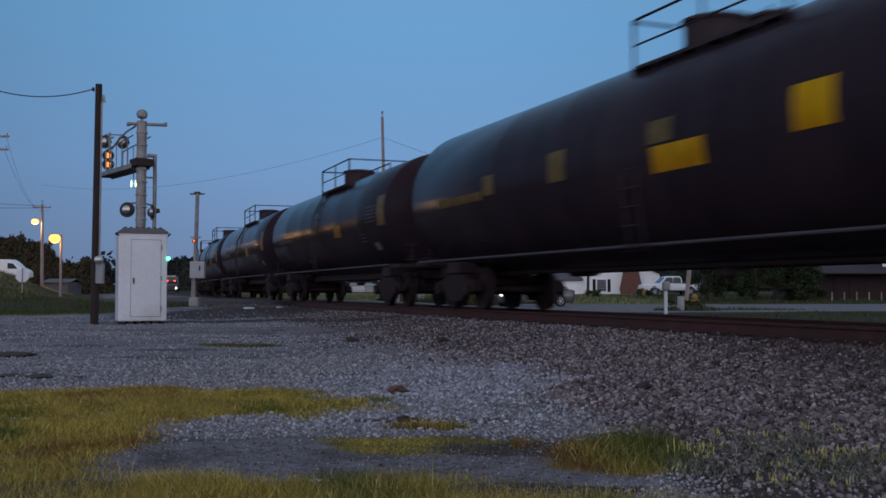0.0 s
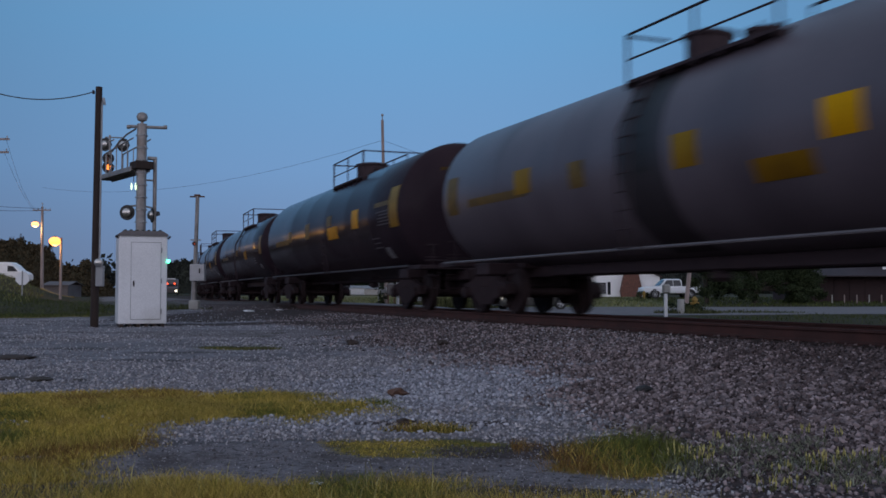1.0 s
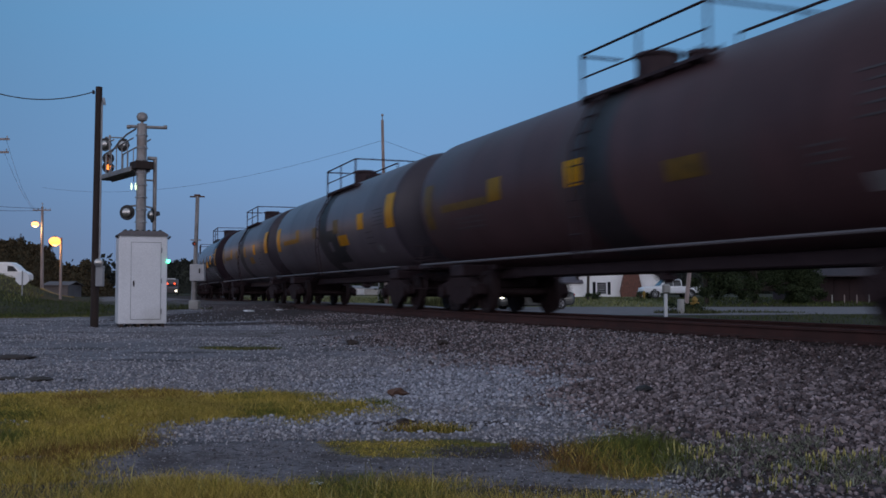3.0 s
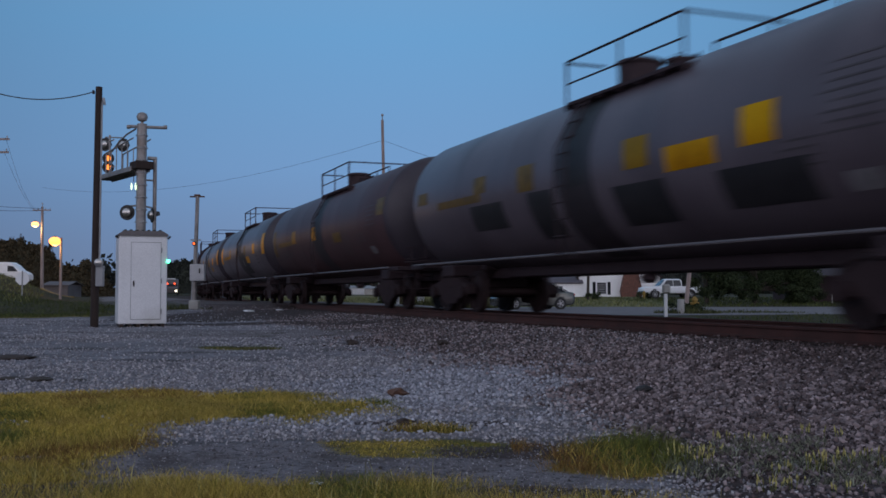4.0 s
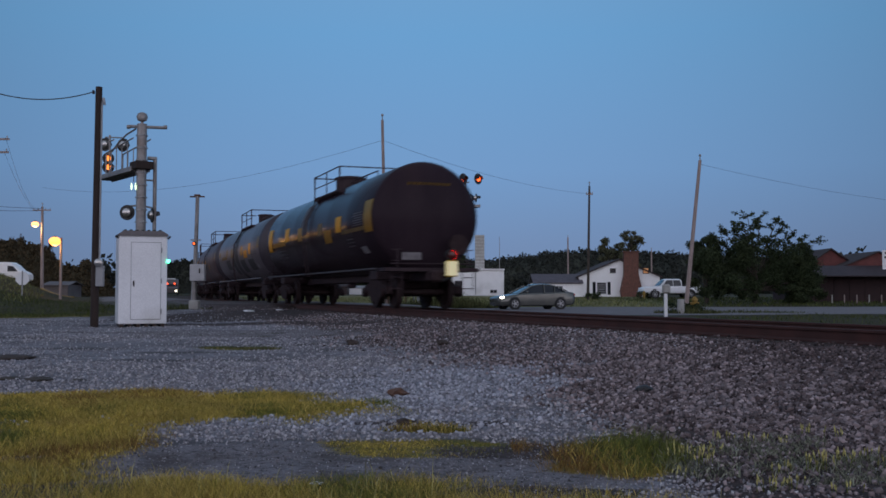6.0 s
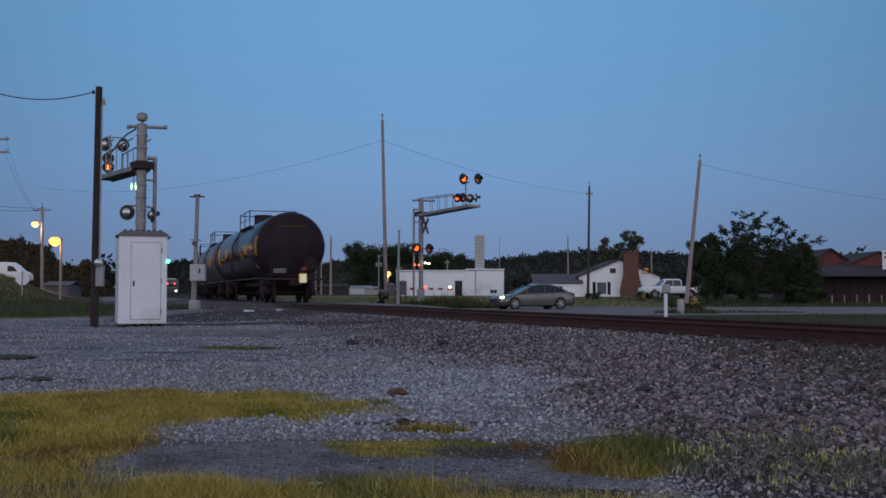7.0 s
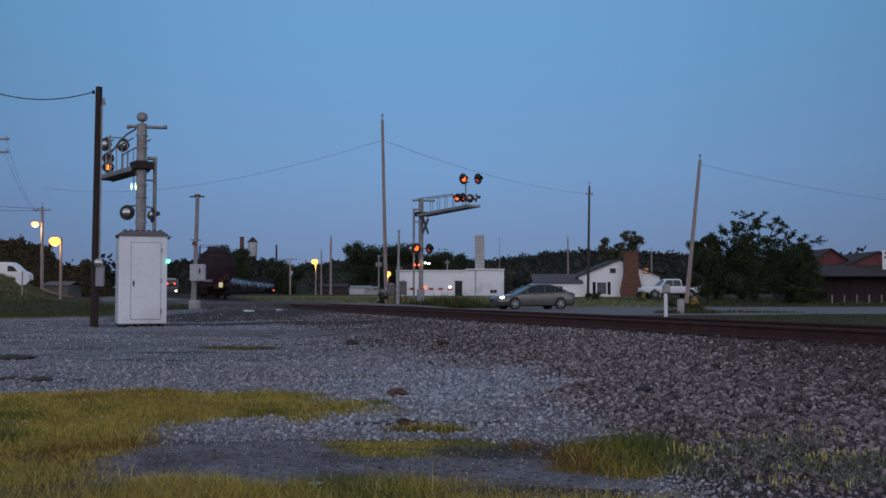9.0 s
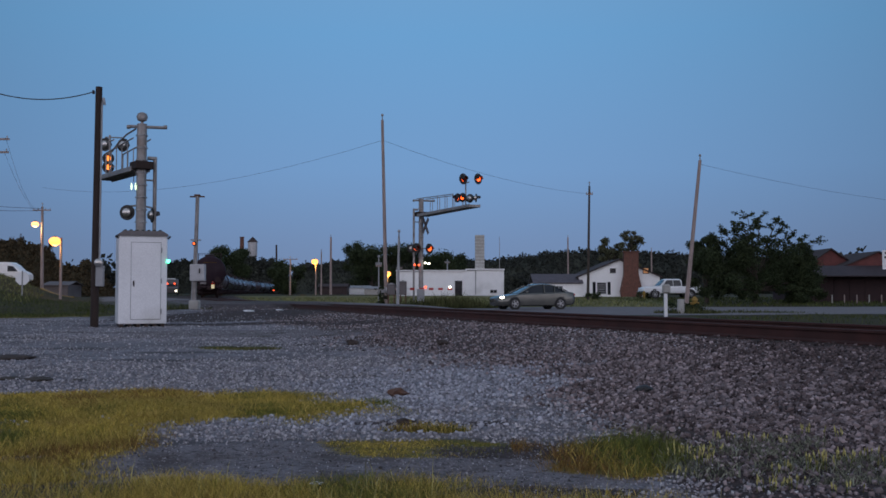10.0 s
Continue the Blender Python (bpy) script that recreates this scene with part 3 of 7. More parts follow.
# ---- track: ties and rails ----
def rail_run(side):
    prof = ((-0.07, -0.172), (-0.07, -0.158), (-0.012, -0.135), (-0.010, -0.045), (-0.037, -0.030), (-0.037, -0.004), (-0.030, 0.0),
            (0.030, 0.0), (0.037, -0.004), (0.037, -0.030), (0.010, -0.045), (0.012, -0.135), (0.07, -0.158), (0.07, -0.172))
    bm, rings = B(), []
    s = -130.0
    while s <= 480:
        x, y, h = track(s)
        lx, ly = -math.cos(h), math.sin(h)
        rings.append([bm.verts.new((x + lx * (side * 0.755 + u), y + ly * (side * 0.755 + u), RAIL_Z + w)) for u, w in prof])
        s += 1.5 if s < 60 else 6
    k = len(prof)
    for a, b in zip(rings, rings[1:]):
        for i in range(k):
            f = bm.faces.new((a[i], a[(i + 1) % k], b[(i + 1) % k], b[i]))
            f.material_index = 1 if i == 6 else 0
    bm.faces.new(rings[0])
    bm.faces.new(rings[-1][::-1])
    return tagged(link("rail", bm, ("rail_rust", "rail_head")), "rusty steel rail with a polished running surface", "rail", "rails of the track", "structure")


for side in (1, -1):
    rail_run(side)


def tie_bed():
    track_bed = empty("track_ties", Matrix(), "row of dark weathered wooden ties half buried in ballast", "railway ties", "", "structure")
    bm = B()
    box(bm, (0, 0, 0), (0.23, 2.6, 0.18), 0.012)
    first = part("tie", bm, "tie_wood", track_bed)
    bm = B()
    box(bm, (0, 0, 0), (0.19, 0.34, 0.02), 0.004)
    rnd = random.Random(3)
    s, k = -46.0, 0
    plate = part("tie_plate", bm, "rail_rust", first)
    plate.matrix_basis = pose(0, 0.755, 0.088)
    share(plate, first, pose(0, -0.755, 0.088))
    rest_v, rest_f = [], []
    cube = np.array([(-.115, -1.3, -.09), (.115, -1.3, -.09), (.115, 1.3, -.09), (-.115, 1.3, -.09), (-.115, -1.3, .09), (.115, -1.3, .09), (.115, 1.3, .09), (-.115, 1.3, .09)])
    quads = np.array([(0, 3, 2, 1), (4, 5, 6, 7), (0, 1, 5, 4), (1, 2, 6, 5), (2, 3, 7, 6), (3, 0, 4, 7)])
    while s < 300:
        x, y, h = track(s)
        m = pose(x, y, RAIL_Z - 0.172 - 0.012 - 0.09, 0, 0, math.degrees(math.pi / 2 - h) + rnd.uniform(-0.8, 0.8))
        if k == 0:
            first.matrix_basis = m
        elif k < 100:
            o = share(first, track_bed, m)
            for sy in (1, -1):
                share(plate, o, pose(0, 0.755 * sy, 0.088))
        else:
            rest_f.append(quads + 8 * len(rest_v))
            rest_v.append(np.array([m @ Vector(c) for c in cube]))
        s += 0.52
        k += 1
    quick("far_ties", np.concatenate(rest_v), np.concatenate(rest_f), "tie_wood", kind="stuff", parent=track_bed)


tie_bed()


def crossing_panels():
    top = empty("crossing_surface", Matrix(), "worn asphalt and timber panels where the road crosses the rails", "level crossing", "", "structure")
    s0 = 4.4
    bm = B()
    box(bm, (0, 0, 0), (2.4, 1.30, 0.10), 0.01)
    inner = part("crossing_panel", bm, "crossing_dark", top)
    bm = B()
    box(bm, (0, 0, 0), (2.4, 0.9, 0.10), 0.01)
    outer = part("crossing_panel", bm, "crossing_dark", top)
    for i in range(5):
        x, y, h = track(s0 + i * 2.42)
        lx, ly = -math.cos(h), math.sin(h)
        for j, (ob, o) in enumerate(((inner, 0), (outer, 1.30), (outer, -1.30))):
            m = pose(x + lx * o, y + ly * o, RAIL_Z - 0.055, 0, 0, math.degrees(math.pi / 2 - h))
            if i == 0 and j < 2:
                ob.matrix_basis = m
            else:
                share(ob, top, m)


crossing_panels()


# ---- tank cars ----
def on_tank(bm, u0, u1, z0, z1, lift=0.006, side=1):
    """A thin curved plate on the tank's flank, u from the rear, z over the rail."""
    x0, x1 = u0 - 7.6, u1 - 7.6
    a0, a1 = [math.asin(max(-1, min(1, (z - TANK_Z) / TANK_R))) for z in (z0, z1)]
    n = max(2, int(abs(a1 - a0) / 0.045) + 1)
    rows = []
    for i in range(n + 1):
        a = a0 + (a1 - a0) * i / n
        rows.append([bm.verts.new((x, side * (TANK_R + lay) * math.cos(a), TANK_Z + (TANK_R + lay) * math.sin(a))) for x, lay in ((x0, lift), (x1, lift), (x1, 0.001), (x0, 0.001))])
    for p, q in zip(rows, rows[1:]):
        for i in (0, 1, 3):
            bm.faces.new((p[i], p[(i + 1) % 4], q[(i + 1) % 4], q[i]))
    for p in (rows[0], rows[-1]):
        bm.faces.new(p)


def tank_truck(car, x0):
    truck = new("truck")
    truck.parent, truck.matrix_basis = car, pose(x0, 0, 0)
    for sy in (1, -1):
        bm = B()
        y = sy * 1.0
        prism(bm, ((-1.15, 0.42), (-1.10, 0.62), (-0.75, 0.68), (-0.45, 0.78), (0.45, 0.78), (0.75, 0.68), (1.10, 0.62), (1.15, 0.42), (0.85, 0.36), (0.62, 0.40), (0.38, 0.20), (-0.38, 0.20), (-0.62, 0.40), (-0.85, 0.36)), y - 0.09, y + 0.09)
        for sx in (-0.22, 0, 0.22):
            cyl(bm, (sx, y, 0.26), (sx, y, 0.62), 0.085, n=8)
        for sx in (-0.87, 0.87):
            cyl(bm, (sx, y + sy * 0.05, 0.45), (sx, y + sy * 0.19, 0.45), 0.13, n=12)
        part("side_frame", bm, "grimy_steel", truck)
    bm = B()
    box(bm, (0, 0, 0.66), (0.42, 2.2, 0.24), 0.03)
    part("bolster", bm, "grimy_steel", truck)
    for sx in (-0.87, 0.87):
        bm = B()
        cyl(bm, (0, -1.05, 0), (0, 1.05, 0), 0.085, n=10)
        for sy in (1, -1):
            face = Matrix.Translation((0, sy * 0.755, 0)) @ Matrix.Rotation(radians(-90 * sy), 4, "X")
            lathe(bm, ((0.085, -0.09), (0.14, -0.07), (0.36, -0.035), (0.40, -0.065), (0.485, -0.075), (0.485, -0.045), (0.457, -0.035), (0.452, 0.07), (0.38, 0.07), (0.35, 0.03), (0.16, 0.05), (0.085, 0.085)), face, 28)
        w = part("wheelset", bm, "wheel_steel", truck, smooth=True)
        w.matrix_basis = pose(sx, 0, 0.457)
    bm = B()
    for sx in (-0.35, 0.35):
        box(bm, (sx, 0, 0.38), (0.08, 1.9, 0.10))
    part("brake_beam", bm, "grimy_steel", truck)


def tank_car(paint, dome, marks, longer=0.0):
    """Local x runs the way it travels, y to its left, z up from the rail; longer: metres added at the leading end."""

    def end(sx, d):
        return sx * d + (longer if sx > 0 else 0.0)

    car = empty("tank_car", Matrix(), "", "tank car", "tank cars of the train")
    bm = B()
    turn = Matrix.Translation((0, 0, TANK_Z)) @ Matrix.Rotation(radians(90), 4, "Y")
    head = [(TANK_R * math.cos(a), 7.78 + 0.46 * math.sin(a)) for a in [i * math.pi / 2 / 8 for i in range(1, 9)]]
    prof = [(r, -h) for r, h in head[::-1]] + [(TANK_R, -7.78)]
    for x in (-5.1, -2.6, 0.0, 2.6, 5.1):
        prof += [(TANK_R, x - 0.03), (TANK_R + 0.0012, x), (TANK_R, x + 0.03)]
    prof += [(TANK_R, 7.78 + longer)] + [(r, h + longer) for r, h in head]
    lathe(bm, prof, turn, 56)
    for f in bm.faces:
        x = f.calc_center_median().x
        f.material_index = 1 if x < -7.8 or x > 7.8 + longer else 0
    stout = 1.09 if longer else 1.0
    lift = TANK_R * (stout - 1)
    tank = part("tank", bm, (paint, "tank_black" if paint == "tank_black" else "tank_end"), car, smooth=True)
    tank.matrix_basis = pose(0, 0, TANK_Z) @ Matrix.Diagonal((1, stout, stout, 1)) @ pose(0, 0, -TANK_Z)
    if paint != "tank_black":
        for u0, u1 in ((6.9, 8.05), (7.15, 7.8)):
            bm = B()
            on_tank(bm, u0, u1, 1.05 if u0 < 7 else 2.2, 3.9 if u0 < 7 else 4.0, 0.003 if u0 < 7 else 0.005)
            part("spill_stain", bm, "spill" if u0 < 7 else "patch_black", tank, "dark spill run down from the dome")
    # markings in film and paint, on the flank that shows
    for u0, u1, z0, z1, mt in marks["panels"]:
        bm = B()
        on_tank(bm, u0, u1, z0, z1, 0.007)
        part("reflective_panel", bm, mt, tank, "yellow reflective panel")
    u0, u1, z0, mt = marks["name"]
    bm = B()
    step_u = (u1 - u0) / 9
    for k in range(9):
        on_tank(bm, u0 + k * step_u, u0 + (k + 0.86) * step_u, z0, z0 + 0.16, 0.006)
    tagged(part("lettering", bm, mt, tank, "dull yellow bars of lettering"), kind="stuff")
    if "rear_name" in marks:
        u0, u1, z0 = marks["rear_name"]
        bm = B()
        for k in range(8):
            on_tank(bm, u0 + (u1 - u0) * k / 8, u0 + (u1 - u0) * (k + 0.85) / 8, z0, z0 + 0.11, 0.006)
        tagged(part("lettering", bm, "faded_yellow", tank, "dull yellow bars of lettering"), kind="stuff")
    bm = B()
    for u0, u1, z0, z1, rows in marks["data"]:
        for k in range(rows):
            z = z0 + (z1 - z0) * k / max(1, rows - 1)
            on_tank(bm, u0, u1 - (u1 - u0) * (0.0, 0.12, 0.05, 0.2)[k % 4], z, z + 0.028, 0.006)
    tagged(part("stencil", bm, "dim_mark", tank, "small pale lines of stencilled data"), kind="stuff")
    u0, u1, z0, z1 = marks["placard"]
    bm = B()
    on_tank(bm, u0, u1, z0, z1, 0.007)
    part("placard", bm, "white_mark", tank, "whitish rectangular placard")
    # end heads: bar of lettering
    for sx in (-1, 1):
        bm = B()
        for k in range(9):
            y = -0.56 + k * 0.14
            z = 3.42
            rr = math.hypot(y, z - TANK_Z)
            xx = end(1, 7.78) - (longer if sx < 0 else 0) + 0.46 * math.sqrt(max(0, 1 - (rr / TANK_R) ** 2)) + 0.012
            box(bm, (sx * xx, y, z), (0.006, 0.11, 0.075), 0, Euler((0, sx * 0.28, 0)).to_matrix())
        tagged(part("lettering", bm, "faded_yellow", tank), kind="stuff")
    # underframe
    for sx in (-1, 1):
        bm = B()
        box(bm, (end(sx, 6.9), 0, 0.88), (3.2, 0.36, 0.26), 0.02)
        part("stub_sill", bm, "black_steel", car)
    # plain dark box added to close the gap below the tank
    bm = B()
    box(bm, (longer / 2, 0, 0.89), (10.6 + longer, 0.34, 0.22), 0.02)
    part("centre_pipe_tray", bm, "black_steel", car)
    for sx in (-1, 1):
        bm = B()
        box(bm, (end(sx, 6.6), 0, 0.93), (0.7, 2.3, 0.26), 0.03)
        part("body_bolster", bm, "black_steel", car)
        bm = B()
        box(bm, (end(sx, 8.05), 0, 1.06), (0.9, 2.7, 0.10), 0.01)
        part("end_platform", bm, "black_steel", car)
        bm = B()
        prism(bm, ((end(sx, 5.9), 0.95), (end(sx, 5.9), 1.25), (end(sx, 7.5), 1.75), (end(sx, 7.9), 1.12)), -0.5, 0.5)
        part("saddle", bm, "black_steel", car)
    bm = B()
    cyl(bm, (0, 0, 0.66), (0, 0, 1.0), 0.14, n=12)
    lathe(bm, ((0, 0.60), (0.10, 0.60), (0.17, 0.66), (0.17, 0.72), (0.10, 0.78), (0, 0.78)), None, 12)
    part("bottom_valve", bm, "black_steel", car)
    bm = B()
    cyl(bm, (5.0, -0.55, 0.86), (5.9, -0.55, 0.86), 0.15, n=12)
    tube(bm, [(-5.6, -0.3, 0.78), (5.4, -0.3, 0.78)], 0.018)
    part("brake_cylinder", bm, "black_steel", car)
    for sy in (1, -1):
        bm = B()
        tube(bm, [(-7.95, sy * 1.46, 1.09), (7.95 + longer, sy * 1.46, 1.09)], 0.026, 8)
        part("side_rail", bm, "dim_mark" if paint == "tank_black" else "worn_pipe", car, "worn pipe along the flank")
    # top platform: front end at u 8.4, back rail at u 4.85
    xf, xb, xd = 8.4 - 7.6, 4.85 - 7.6, 2.3 - 7.6
    for sy in (1, -1):
        bm = B()
        box(bm, ((xf + xb) / 2, sy * 0.96, 3.74), (xf - xb, 0.42, 0.05))
        for k in range(7):
            box(bm, (xb + (xf - xb) * k / 6, sy * 0.96, 3.69), (0.05, 0.44, 0.06))
        part("walkway", bm, "black_steel", car).location.z = lift
        bm = B()
        tube(bm, [(xd, sy * 0.62, 4.08), (xb, sy * 0.62, 4.08)], 0.022, 6)
        for x in (xd, (xd + xb) / 2, xb):
            tube(bm, [(x, sy * 0.62, 3.94), (x, sy * 0.62, 4.08)], 0.018, 5)
        part("grab_rail", bm, "black_steel", car).location.z = lift
    bm = B()
    for sy in (1, -1):
        tube(bm, [(xf, sy * 1.15, 3.62), (xf, sy * 1.15, 4.50), (xb, sy * 1.15, 4.50), (xb, sy * 1.15, 3.62)], 0.021, 7)
        tube(bm, [(xf, sy * 1.15, 4.10), (xb, sy * 1.15, 4.10)], 0.018, 6)
        tube(bm, [((xf + xb) / 2, sy * 1.15, 3.65), ((xf + xb) / 2, sy * 1.15, 4.50)], 0.022, 6)
    tube(bm, [(xb, -1.15, 4.50), (xb, 1.15, 4.50)], 0.021, 7)
    tube(bm, [(xf, -1.15, 4.50), (xf, -0.4, 4.50)], 0.021, 7)
    tube(bm, [(xf, 1.15, 4.48), (xf, 0.4, 4.48)], 0.022, 7)
    part("guard_rail", bm, "black_steel", car).location.z = lift
    bm = B()
    lathe(bm, ((0, 4.0), (dome + 0.03, 3.95), (dome + 0.03, 4.05), (dome, 4.06), (dome, 4.42), (dome + 0.05, 4.43), (dome + 0.05, 4.48), (dome * 0.85, 4.52), (0, 4.53)), Matrix.Translation((0.25, 0, 0)), 24)
    part("valve_housing", bm, "black_steel", car, "round black valve housing", smooth=True).location.z = lift
    bm = B()
    lathe(bm, ((0, 3.98), (0.30, 3.96), (0.30, 4.16), (0.33, 4.17), (0.33, 4.22), (0, 4.24)), Matrix.Translation((-1.15, 0, 0)), 18)
    manway = part("manway", bm, "black_steel", car, smooth=True)
    manway.location.z = lift
    for k in range(6):
        a = k * math.pi / 3
        bm = B()
        cyl(bm, (-1.15 + 0.33 * math.cos(a), 0.33 * math.sin(a), 4.1), (-1.15 + 0.33 * math.cos(a), 0.33 * math.sin(a), 4.27), 0.025, n=5)
        part("bolt", bm, "black_steel", manway)
    bm = B()
    for sx in (0.55, 0.95):
        tube(bm, [(sx - 0.6, 1.52, 1.0), (sx - 0.6, 1.66, 1.9), (sx - 0.6, 1.62, 2.9), (sx - 0.6, 1.15, 3.75)], 0.02, 5)
    for k in range(10):
        z = 1.1 + 0.28 * k
        y = 1.66 if z < 2.6 else 1.66 - (z - 2.6) * 0.42
        tube(bm, [(-0.05, y, z), (0.35, y, z)], 0.014, 5)
    part("ladder", bm, "black_steel", car)
    for sx in (-1, 1):
        tank_truck(car, end(sx, 6.6))
        bm = B()
        box(bm, (end(sx, 8.35), 0, 0.88), (0.75, 0.24, 0.26), 0.03)
        box(bm, (end(sx, 8.85), 0.03, 0.88), (0.34, 0.40, 0.32), 0.06)
        part("coupler", bm, "grimy_steel", car)
        bm = B()
        for sy in (1, -1):
            tube(bm, [(end(sx, 8.45), sy * 1.0, 1.05), (end(sx, 8.45), sy * 1.0, 1.6), (end(sx, 8.1), sy * 1.0, 1.6)], 0.02, 5)
            for z in (0.55, 0.85, 1.3, 1.6):
                tube(bm, [(end(sx, 8.45), sy * 0.85, z), (end(sx, 8.45), sy * 1.18, z)], 0.013, 5)
            tube(bm, [(end(sx, 8.45), sy * 0.85, 0.5), (end(sx, 8.45), sy * 0.85, 1.05)], 0.013, 5)
            tube(bm, [(end(sx, 8.45), sy * 1.18, 0.5), (end(sx, 8.45), sy * 1.18, 1.05)], 0.013, 5)
        tube(bm, [(end(sx, 8.47), -1.2, 1.22), (end(sx, 8.47), 1.2, 1.22)], 0.02, 5)
        part("end_ladder", bm, "black_steel", car)
    bm = B()
    cyl(bm, (-8.42, -0.75, 1.75), (-8.50, -0.75, 1.75), 0.28, n=18)
    tube(bm, [(-8.42, -0.75, 1.1), (-8.42, -0.75, 1.75)], 0.04, 6)
    part("hand_brake", bm, "grimy_steel", car)
    return car


# the lower yellows also carry a reflective panel's weak shine at a slant
FILM, DULL, FADED_DIM = "yellow_film", "dull_yellow", "faded_yellow"
# markings of each kind of car: panels as (from, to, low, high, paint), metres from the rear and over the rail
MARKS = {
    "last": dict(panels=((-0.2, 0.55, 2.12, 3.0, DULL), (3.13, 3.79, 2.28, 2.76, FILM), (4.47, 5.32, 2.02, 2.43, DULL), (5.65, 6.2, 2.32, 2.70, FADED_DIM), (8.71, 9.35, 2.28, 2.74, DULL), (11.0, 11.7, 2.36, 2.86, FILM), (14.45, 15.17, 2.10, 3.0, FILM)),
                 name=(11.75, 14.2, 2.24, DULL), rear_name=(0.6, 3.1, 2.20), data=((0.7, 1.8, 2.36, 2.70, 6), (2.0, 2.7, 1.80, 2.0, 3), (11.9, 13.4, 1.78, 2.04, 3)), placard=(0.96, 1.5, 1.57, 1.76)),
    "patched": dict(panels=((-0.15, 0.5, 2.45, 2.95, FADED_DIM), (2.46, 3.09, 2.26, 2.76, FILM), (3.66, 4.79, 2.13, 2.48, FILM), (5.24, 5.88, 2.28, 2.74, DULL), (8.97, 9.62, 2.28, 2.76, FADED_DIM), (11.12, 11.7, 2.43, 2.77, FADED_DIM), (14.45, 15.04, 2.46, 2.73, FADED_DIM)),
                    name=(11.4, 13.8, 2.27, FADED_DIM), data=((0.75, 1.68, 2.2, 3.0, 8), (1.8, 2.45, 1.9, 2.2, 4)), placard=(1.0, 1.5, 1.56, 1.78)),
    "brown": dict(panels=((-0.15, 0.5, 2.5, 2.95, FADED_DIM), (4.5, 5.4, 2.0, 2.3, FADED_DIM), (7.76, 8.31, 2.2, 2.64, FILM), (10.94, 11.54, 2.23, 2.68, DULL), (14.72, 15.13, 1.88, 2.88, FADED_DIM)),
                  name=(11.6, 14.15, 2.20, FADED_DIM), data=((0.75, 1.7, 2.3, 2.8, 5), (2.0, 2.6, 1.9, 2.1, 3), (12.0, 13.6, 1.8, 2.0, 3)), placard=(1.4, 1.8, 1.54, 1.74)),
    "blotched": dict(panels=((-0.2, 0.5, 2.12, 3.0, FILM), (2.63, 3.24, 2.23, 2.68, FILM), (4.55, 5.6, 1.87, 2.18, FILM), (5.47, 6.07, 2.27, 2.69, FADED_DIM), (8.4, 8.95, 2.25, 2.62, FADED_DIM), (11.08, 11.6, 2.26, 2.70, DULL), (14.6, 15.2, 2.05, 2.94, FILM)),
                     name=(11.65, 13.9, 2.24, DULL), data=((0.7, 1.7, 2.25, 2.65, 5), (1.9, 2.6, 1.8, 2.1, 3)), placard=(1.47, 1.85, 1.54, 1.74)),
    "grey": dict(panels=((-0.3, 0.45, 2.12, 3.0, FILM), (3.09, 3.69, 2.16, 2.62, FILM), (3.92, 5.0, 1.80, 2.09, DULL), (6.06, 6.63, 2.15, 2.63, DULL), (9.13, 9.64, 2.16, 2.60, FADED_DIM), (11.09, 11.75, 2.25, 2.70, DULL), (14.6, 15.15, 2.1, 2.9, FADED_DIM)),
                 name=(11.3, 14.05, 2.20, FADED_DIM), data=((0.75, 1.7, 2.2, 2.6, 5), (2.0, 2.6, 1.7, 1.95, 3)), placard=(1.37, 1.81, 1.51, 1.70)),
    "worn": dict(panels=((-0.15, 0.5, 2.15, 2.95, FADED_DIM), (4.5, 5.3, 2.05, 2.42, DULL), (7.6, 8.1, 2.3, 2.6, FADED_DIM)),
                 name=(11.6, 14.0, 2.22, "worn_letter"), data=((0.7, 1.7, 2.3, 2.7, 5), (2.0, 2.6, 1.8, 2.0, 3)), placard=(1.0, 1.4, 1.55, 1.74)),
    "long": dict(panels=((-0.13, 0.54, 2.12, 3.05, DULL), (3.52, 4.16, 2.27, 2.76, FILM), (5.9, 7.12, 2.12, 2.46, FILM), (6.62, 7.2, 2.50, 2.80, FADED_DIM), (9.7, 10.3, 2.28, 2.75, FADED_DIM), (12.6, 13.1, 2.3, 2.65, FADED_DIM)),
                 name=(13.2, 15.6, 2.24, FADED_DIM), rear_name=(0.6, 1.9, 2.66), data=((0.6, 1.65, 2.22, 2.52, 5), (1.78, 2.45, 1.70, 1.92, 3)), placard=(1.29, 1.7, 1.45, 1.70)),
}
LONGER = 1.85
CARS = []
KIND = {"last": ("tank_black", 0.50, "last black tank car with a marker on its coupler, rolling"), "patched": ("tank_grey", 0.36, "dusty grey tank car with black repainted blocks, rolling"),
        "brown": ("tank_brown", 0.36, "dull brown tank car with faded and dimmed yellow panels, rolling"), "blotched": ("tank_grey", 0.36, "dusty grey tank car with a dark spill below its dome, rolling"),
        "grey": ("tank_grey", 0.36, "dusty grey tank car with yellow reflective panels, rolling"), "worn": ("tank_black", 0.50, "sooty black tank car with worn markings, rolling"), "long": ("tank_black", 0.50, "long black tank car with worn yellow panels, rolling")}
TRAIN = ("last", "patched", "brown", "blotched", "grey", "long") + ("worn",) * 4 + ("grey", "worn", "brown", "worn", "grey", "worn", "worn", "grey", "worn", "brown", "worn", "worn")
OFFSETS = (0.0, -0.17, -0.3, -0.65, -0.9, -0.65)
built = {}
